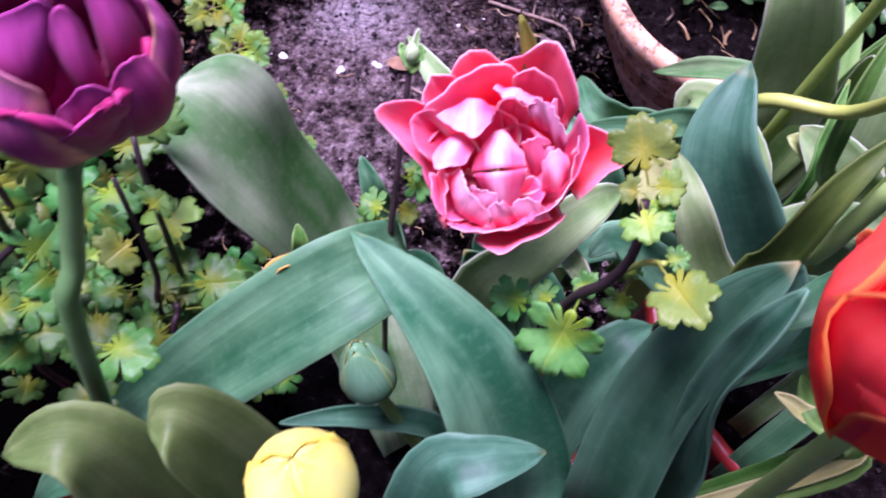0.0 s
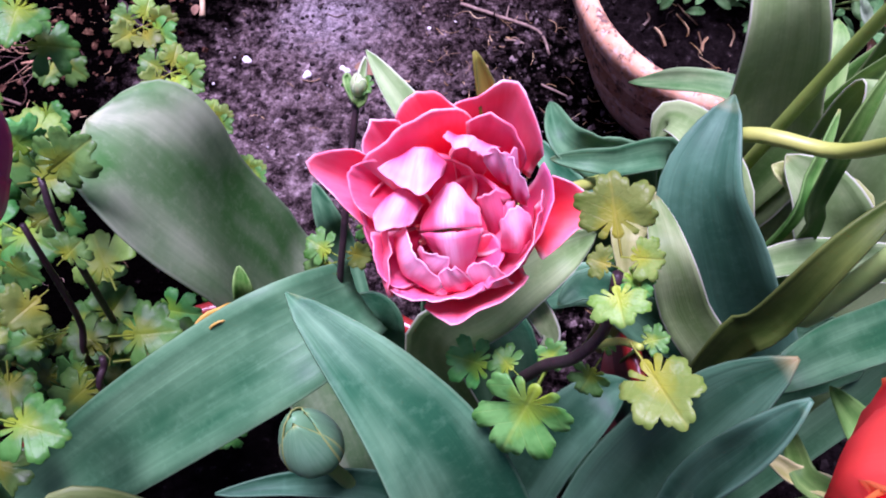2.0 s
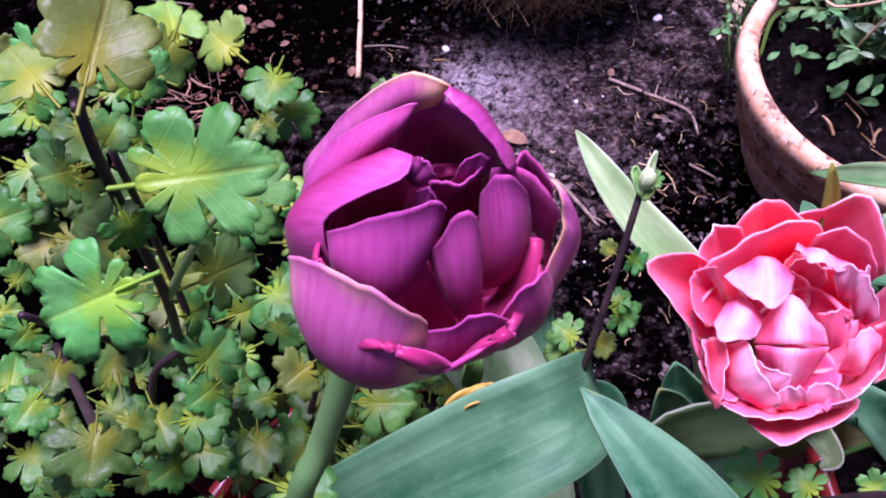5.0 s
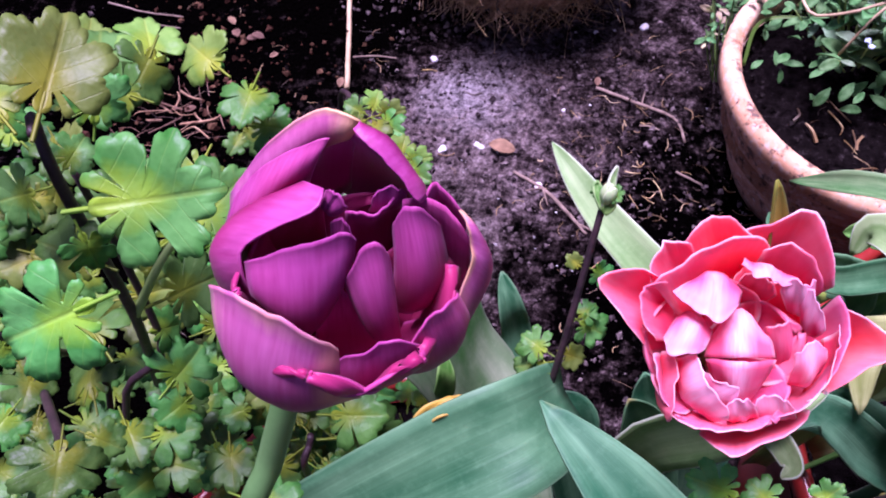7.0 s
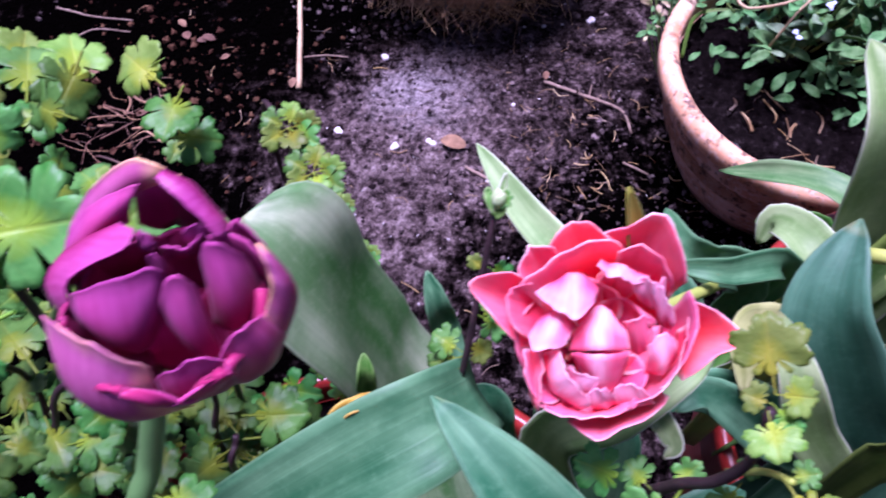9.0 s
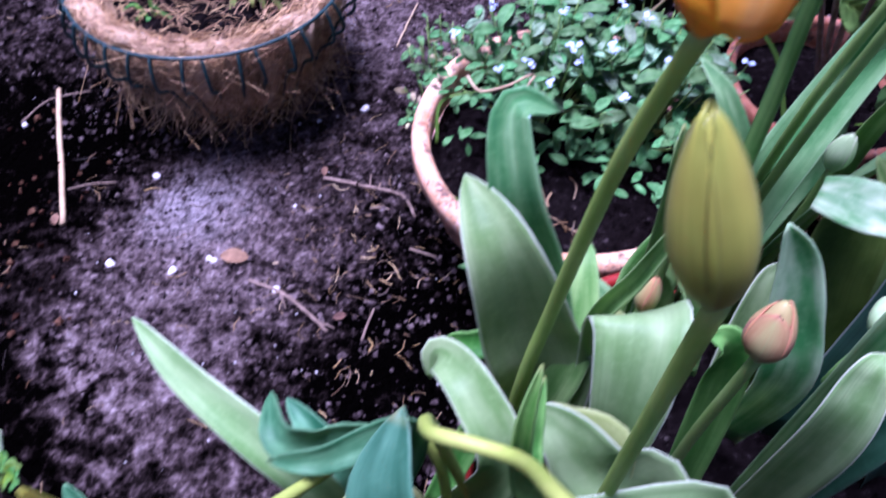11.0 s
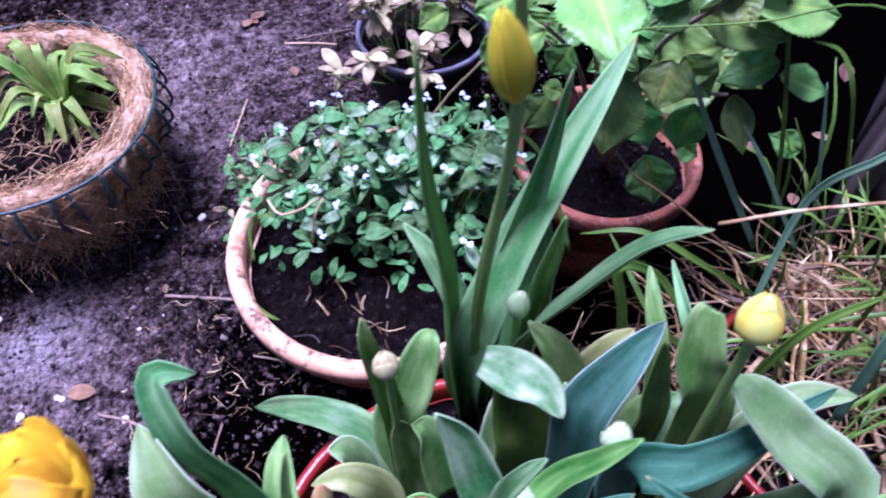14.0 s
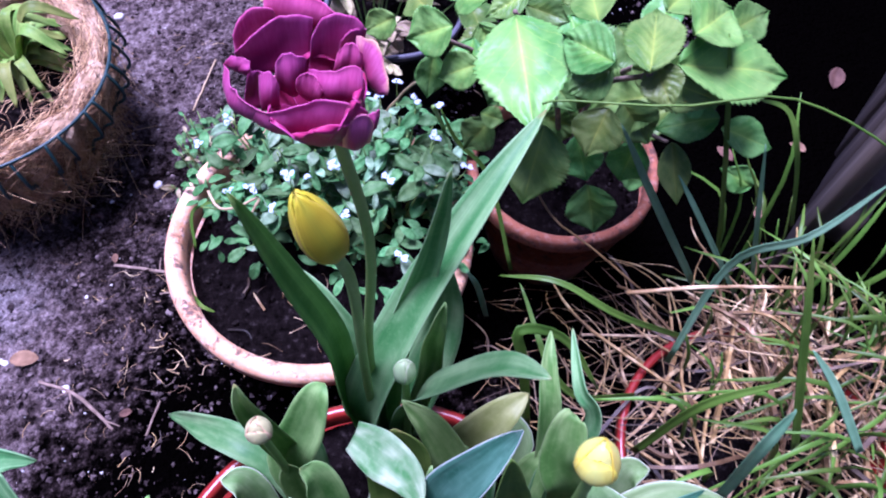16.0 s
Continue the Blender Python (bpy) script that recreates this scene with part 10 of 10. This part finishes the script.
def straw_mat(at, radius, high, count, label, seed, low=0.04, long=0.15, thin=1.0, fan=None, skin=STRAW):
    """A tangle of dead stems lying across one another."""
    rnd = random.Random(seed)
    bits = []
    for k in range(count):
        a, r = rnd.uniform(0, 2 * math.pi), radius * math.sqrt(rnd.random())
        z = high * (1 - (r / radius) ** 2) * rnd.uniform(0.1, 1.0)
        c = Vector((r * math.cos(a), r * math.sin(a), z))
        b = rnd.gauss(fan, 0.45) if fan is not None else rnd.gauss(a, 0.7) if high > 0.05 and rnd.random() < 0.6 else rnd.uniform(0, 2 * math.pi)
        l = rnd.uniform(low, long)
        d = Vector((math.cos(b), math.sin(b), rnd.uniform(-0.3, 0.3)))
        bend = Vector((rnd.uniform(-1, 1), rnd.uniform(-1, 1), rnd.uniform(0, 0.9))) * l * 0.2
        w = rnd.choice((0.0005, 0.0006, 0.0008, 0.0012, 0.0018, 0.0028)) * thin
        bits.append(tube([c - d * l / 2, c + bend, c + d * l * 0.25 + bend * 0.8, c + d * l / 2], [w, w * 0.9, w * 0.5], 4, 8))
    v, f = joined(bits)
    ob = new("dry_grass", mesh_of("dry_grass", v, f, skin, None, False))
    ob.matrix_basis = Matrix.Translation(at)
    return tagged(ob, label, "dry grass", kind="stuff")


straw_mat((0.9, 0.31, 0.2), 0.19, 0.13, 100, "matted dry straw-coloured grass", 5, 0.07, 0.22, 1.35)
straw_mat((0.89, 0.2, 0.2), 0.16, 0.12, 18, "matted dry straw-coloured grass", 10, 0.07, 0.22, 1.35)
straw_mat((0.825, 0.27, 0.232), 0.14, 0.07, 105, "dry straw filling the tub", 21, 0.05, 0.18, 1.15)
straw_mat((0.87, 0.375, 0.235), 0.085, 0.06, 125, "dry straw hanging over the rim of the tub", 22)
straw_mat((0.7, 0.335, 0.225), 0.06, 0.05, 26, "dry straw hanging over the rim of the tub", 24)
straw_mat((0.93, 0.32, 0.23), 0.1, 0.07, 50, "dry straw hanging over the rim of the tub", 23, 0.05, 0.18, 1.2)
straw_mat((0.77, 0.43, 0.16), 0.09, 0.12, 34, "pale dead grass stems fanning over the rim", 6, 0.1, 0.24, 0.75, 2.1)
straw_mat((0.72, 0.52, 0.006), 0.13, 0.05, 70, "thin dead grass lying on dark soil", 9, 0.04, 0.12, 0.6)
straw_mat((0.345, 0.625, 0.15), 0.08, 0.008, 22, "straw bits on the compost of the bowl", 31, 0.015, 0.045, 0.8)
straw_mat((-0.527, 0.715, 0.006), 0.08, 0.012, 34, "brown dead stems matted on the dark soil", 41, 0.02, 0.07, 0.8, None, BROWN_STEM)
tuft("grass", (0.88, 0.3, 0.215), 0.15, 46, 0.14, 0.32, 0.0045, GRASS, "green grass growing through dry straw", 3, 0.38)
tuft("grass", (1.0, 0.47, 0.0), 0.1, 22, 0.25, 0.5, 0.0055, GRASS, "long green grass by the fence", 4, 0.35)
tuft("grass", (0.97, 0.27, 0.2), 0.13, 110, 0.12, 0.3, 0.0042, GRASS, "green grass blades among the straw", 15, 0.6)
tuft("grass", (1.04, 0.3, 0.2), 0.06, 40, 0.12, 0.26, 0.005, GRASS, "green grass beside the fence", 13, 0.6)


# ---- fence ----
def make_fence():
    ob = tagged(new("fence"), "weathered brown board fence at the edge of the bed", "fence", kind="structure")
    start, way = Vector((1.14, 0.617, 0.0)), Vector((0.8, 0.6, 0.0))
    side = Vector((way.y, -way.x, 0))
    turn = Matrix.Rotation(math.atan2(-way.x, way.y), 4, "Z")
    rnd = random.Random(2)
    for k in range(18):
        bm = bmesh.new()
        bmesh.ops.create_cube(bm, size=1.0)
        bmesh.ops.scale(bm, vec=(0.02, 0.137, 0.92), verts=bm.verts)
        bmesh.ops.bevel(bm, geom=bm.edges, offset=0.003, segments=1, affect="EDGES")
        b = part("board", bm, GREY_WOOD, ob)
        b.matrix_basis = Matrix.Translation(start + way * (k * 0.142) + side * rnd.uniform(0.012, 0.02) + Vector((0, 0, 0.44))) @ turn
    for z in (0.15, 0.7):
        bm = bmesh.new()
        bmesh.ops.create_cube(bm, size=1.0)
        bmesh.ops.scale(bm, vec=(0.035, 2.5, 0.07), verts=bm.verts)
        b = part("rail", bm, GREY_WOOD, ob)
        b.matrix_basis = Matrix.Translation(start + way * 1.2 + side * 0.05 + Vector((0, 0, z))) @ turn


make_fence()


# ---- sticks, twigs, litter ----
def twig(name, points, radii, skin, label, category="twig", forks=0, seed=0):
    at = Vector(points[0])
    ob = thing(name, at, label, category)
    line = [Vector(p) - at for p in points]
    v, f = tube(line, radii, 7, 14)
    v = [Vector(q) + Vector((noise.noise((q[0] * 60, q[1] * 60, seed)), noise.noise((q[0] * 60, q[1] * 60, seed + 5)), 0)) * 0.0012 for q in v]
    hang("shaft", mesh_of("shaft", v, f, skin), ob)
    rnd = random.Random(seed)
    for k in range(forks):
        p = glide(line, 10)[rnd.randint(3, 8)]
        d = Vector((rnd.uniform(-1, 1), rnd.uniform(-1, 1), 0.15)).normalized() * rnd.uniform(0.02, 0.05)
        v, f = tube([p, p + d * 0.5 + Vector((0, 0, 0.002)), p + d], [radii[-1] * 0.8, radii[-1] * 0.4], 6, 6)
        hang("side_twig", mesh_of("side_twig", v, f, skin), ob)
    return ob


def on_soil(x, y, up=0.003):
    return (x, y, lie(x, y) + up)


def dry_leaf(x, y, size, turn):
    ob = tagged(new("dry_leaf", oval_mesh("dry_leaf", size, size * 0.6, DRY_LEAF, turn, 0.06, 0.03, -0.15, 0.5, n=12, m=7)), "curled brown dead leaf on the soil", "dead leaf", "dead leaves")
    ob.matrix_basis = Matrix.Translation((x, y, lie(x, y) + 0.003)) @ Matrix.Rotation(turn, 4, "Z")


def pebble(x, y, size):
    bm = bmesh.new()
    bmesh.ops.create_icosphere(bm, subdivisions=2, radius=size)
    for q in bm.verts:
        q.co *= 1 + 0.35 * noise.noise(q.co * (0.9 / size) + Vector((x * 90, y * 90, 0)))
        q.co.z *= 0.7
    me = bpy.data.meshes.new("pebble")
    bm.to_mesh(me)
    bm.free()
    me.materials.append(GRIT)
    me.polygons.foreach_set("use_smooth", [True] * len(me.polygons))
    ob = tagged(new("pebble", me), "small pale stone lying on the soil", "stone", "pebbles")
    ob.matrix_basis = Matrix.Translation((x, y, lie(x, y) + size * 0.3))


def long_blade(points, width, skin):
    v, f, uv = blade([Vector(p) - Vector(points[0]) for p in points], width, (-0.2, -0.5, 1), 0.35, 0, 25, 0.8, 4.0, width * 900, 18, 5, 0.0006)
    ob = tagged(new("grass_shoot", mesh_of("grass_shoot", v, f, skin, uv)), "single long grass shoot", "grass", "long grass shoots")
    ob.matrix_basis = Matrix.Translation(points[0])


twig("cane", [on_soil(-0.285, 0.804), on_soil(-0.299, 0.911), on_soil(-0.311, 0.996), on_soil(-0.324, 1.090)], [0.0042, 0.004], CANE, "pale broken cane lying on the soil", "cane")
twig("twig", [on_soil(0.092, 0.830), on_soil(0.147, 0.808), on_soil(0.205, 0.777), on_soil(0.218, 0.737)], [0.003, 0.0026, 0.0018], TWIG, "dry forked twig lying on the soil", forks=2, seed=1)
twig("twig", [on_soil(-0.024, 0.668), on_soil(0.021, 0.639), on_soil(0.056, 0.597), on_soil(0.076, 0.568)], [0.0024, 0.003, 0.002], TWIG, "dry forked twig lying on the soil", forks=3, seed=2)
twig("twig", [on_soil(-0.286, 0.870), on_soil(-0.254, 0.876), on_soil(-0.217, 0.874)], [0.0016, 0.0012], TWIG, "thin twig on the soil", seed=3)
twig("twig", [on_soil(-0.371, 1.018), on_soil(-0.334, 1.063), on_soil(-0.273, 1.077)], [0.0016, 0.0012], TWIG, "thin dark twig on the soil", seed=4)
twig("twig", [on_soil(0.119, 0.548), on_soil(0.129, 0.572), on_soil(0.141, 0.596)], [0.0018, 0.0014], TWIG, "short twig on the soil", seed=5)
twig("twig", [on_soil(0.396, 1.353), on_soil(0.449, 1.337), on_soil(0.495, 1.322)], [0.0022, 0.002], CANE, "pale straight stick on the soil", "stick", seed=6)
twig("twig", [on_soil(0.242, 1.109), on_soil(0.268, 1.165), on_soil(0.295, 1.216)], [0.0016, 0.0014], CANE, "pale thin stalk on the soil", "stick", seed=7)
twig("twig", [on_soil(0.419, 1.360), on_soil(0.477, 1.360), on_soil(0.536, 1.356)], [0.0016, 0.0012], TWIG, "thin twig on the soil", seed=8)
twig("twig", [on_soil(0.202, 0.684), on_soil(0.221, 0.673), on_soil(0.237, 0.664)], [0.0018, 0.0012], TWIG, "short twig beside the bowl", seed=9)
twig("twig", [on_soil(0.155, 0.765), on_soil(0.169, 0.763), on_soil(0.183, 0.756)], [0.0016, 0.0012], TWIG, "short twig beside the bowl", seed=10)
twig("twig", [on_soil(-0.722, 0.972), on_soil(-0.644, 0.943), on_soil(-0.580, 0.938)], [0.0018, 0.0014], TWIG, "brown stalk lying at the bed edge", seed=11)
twig("twig", [on_soil(-0.672, 0.895), on_soil(-0.635, 0.913), on_soil(-0.577, 0.912)], [0.0018, 0.0014], TWIG, "brown stalk lying at the bed edge", seed=12)
twig("cord", [(0.290, 0.762, 0.245), (0.300, 0.733, 0.245), (0.327, 0.712, 0.270), (0.355, 0.706, 0.290), (0.340, 0.696, 0.270), (0.328, 0.696, 0.220)], [0.0018, 0.0016], CANE, "pale curly stalk lying over the leaves", "stalk", seed=13)
twig("awn", [(0.745, 0.419, 0.350), (0.670, 0.474, 0.420), (0.629, 0.511, 0.450), (0.607, 0.546, 0.500), (0.601, 0.556, 0.530)], [0.0011, 0.001, 0.0007], STRAW, "long thin dry grass stalk", "grass stalk", seed=14)
twig("awn", [(0.851, 0.395, 0.600), (0.795, 0.432, 0.630), (0.748, 0.460, 0.640), (0.682, 0.476, 0.630), (0.611, 0.508, 0.620), (0.594, 0.509, 0.620)], [0.001, 0.0009, 0.0008], GRASS, "long arching grass stalk", "grass stalk", seed=15)
twig("awn", [(0.655, 0.407, 0.480), (0.721, 0.390, 0.490), (0.789, 0.367, 0.500)], [0.0018, 0.0016], STRAW, "thick pale dry stalk", "grass stalk", seed=16)
twig("stalk", [(0.537, 0.861, 0.200), (0.562, 0.815, 0.300), (0.579, 0.752, 0.400)], [0.002, 0.0018], CANE, "pale bare stalk rising between the pots", "stalk", seed=17)
twig("stalk", [(0.637, 0.829, 0.100), (0.605, 0.780, 0.250), (0.576, 0.733, 0.360)], [0.0032, 0.003], STEM_GREEN, "green stalk rising between the pots", "stalk", seed=18)
dry_leaf(-0.296, 0.804, 0.018, 1.50)
dry_leaf(-0.445, 0.899, 0.018, 3.43)
dry_leaf(-0.489, 0.927, 0.018, 2.33)
dry_leaf(-0.600, 0.822, 0.018, 3.80)
dry_leaf(-0.506, 0.749, 0.018, 3.94)
dry_leaf(-0.417, 0.858, 0.015, 0.41)
dry_leaf(0.344, 1.454, 0.033, 0.08)
dry_leaf(0.345, 1.452, 0.022, 5.28)
dry_leaf(0.397, 1.254, 0.024, 1.63)
dry_leaf(1.388, 0.878, 0.048, 0.90)
dry_leaf(1.132, 0.775, 0.035, 2.10)
dry_leaf(1.130, 0.675, 0.030, 4.00)
dry_leaf(1.246, 0.784, 0.030, 5.20)
dry_leaf(0.094, 0.834, 0.015, 1.48)
dry_leaf(0.085, 0.588, 0.018, 6.27)
dry_leaf(-0.434, 0.899, 0.021, 2.96)
dry_leaf(-0.487, 0.915, 0.021, 5.27)
dry_leaf(-0.023, 0.704, 0.039, 3.00)
dry_leaf(0.347, 1.452, 0.030, 4.03)
pebble(-0.159, 0.881, 0.0055)
pebble(-0.213, 0.726, 0.0060)
pebble(-0.131, 0.697, 0.0035)
pebble(0.168, 0.962, 0.0045)
pebble(-0.158, 0.879, 0.0060)
pebble(0.167, 0.963, 0.0045)
pebble(-0.131, 0.700, 0.0040)
pebble(0.011, 0.649, 0.0060)
pebble(-0.366, 1.013, 0.0050)
pebble(-0.128, 0.701, 0.0060)
pebble(0.172, 0.966, 0.0060)
pebble(0.045, 0.790, 0.0030)
pebble(-0.130, 0.698, 0.0040)
pebble(-0.079, 0.715, 0.0050)
pebble(-0.216, 0.729, 0.0060)
pebble(-0.073, 0.711, 0.0050)
pebble(0.095, 0.952, 0.0040)
pebble(0.127, 1.382, 0.0100)
long_blade([(0.717, 0.373, 0.250), (0.599, 0.362, 0.400), (0.579, 0.451, 0.450)], 0.0060, GRASS)
long_blade([(0.799, 0.420, 0.250), (0.682, 0.422, 0.380), (0.623, 0.455, 0.420), (0.576, 0.485, 0.400)], 0.0060, GRASS)
long_blade([(0.574, 0.358, 0.300), (0.565, 0.385, 0.420), (0.560, 0.401, 0.470), (0.603, 0.394, 0.440), (0.634, 0.359, 0.380)], 0.0090, GRASS)
long_blade([(0.833, 0.486, 0.250), (0.745, 0.527, 0.420), (0.696, 0.546, 0.520)], 0.0090, GRASS_BLUE)
long_blade([(0.876, 0.459, 0.250), (0.792, 0.493, 0.400), (0.764, 0.522, 0.450)], 0.0060, GRASS_BLUE)
long_blade([(0.903, 0.468, 0.250), (0.852, 0.485, 0.400), (0.826, 0.506, 0.500)], 0.0060, GRASS_BLUE)
long_blade([(0.952, 0.506, 0.300), (0.886, 0.512, 0.450), (0.864, 0.534, 0.500), (0.827, 0.543, 0.520)], 0.0060, GRASS)
long_blade([(0.895, 0.511, 0.200), (0.833, 0.525, 0.400), (0.786, 0.543, 0.550), (0.773, 0.556, 0.600)], 0.0060, GRASS)
long_blade([(0.827, 0.268, 0.300), (0.793, 0.330, 0.450), (0.775, 0.384, 0.560)], 0.0090, GRASS)
long_blade([(0.741, 0.388, 0.300), (0.774, 0.424, 0.440), (0.801, 0.401, 0.520), (0.854, 0.411, 0.560)], 0.0070, GRASS_BLUE)
long_blade([(0.691, 0.242, 0.400), (0.690, 0.257, 0.500), (0.710, 0.272, 0.540)], 0.0120, GRASS_BLUE)
long_blade([(0.827, 0.244, 0.400), (0.803, 0.291, 0.450), (0.782, 0.321, 0.480)], 0.0080, GRASS_BLUE)
long_blade([(0.670, 0.310, 0.300), (0.701, 0.313, 0.420), (0.758, 0.304, 0.470)], 0.0090, GRASS)
long_blade([(0.640, 0.579, 0.200), (0.627, 0.656, 0.300), (0.592, 0.685, 0.350), (0.574, 0.696, 0.400)], 0.0050, GRASS)
long_blade([(0.611, 0.565, 0.100), (0.592, 0.565, 0.200), (0.575, 0.568, 0.250)], 0.0070, GRASS_BLUE)
long_blade([(0.231, 0.678, 0.160), (0.247, 0.647, 0.165), (0.262, 0.635, 0.160)], 0.0050, GRASS)
long_blade([(0.248, 0.735, 0.160), (0.262, 0.770, 0.200), (0.328, 0.758, 0.220)], 0.0040, GRASS)
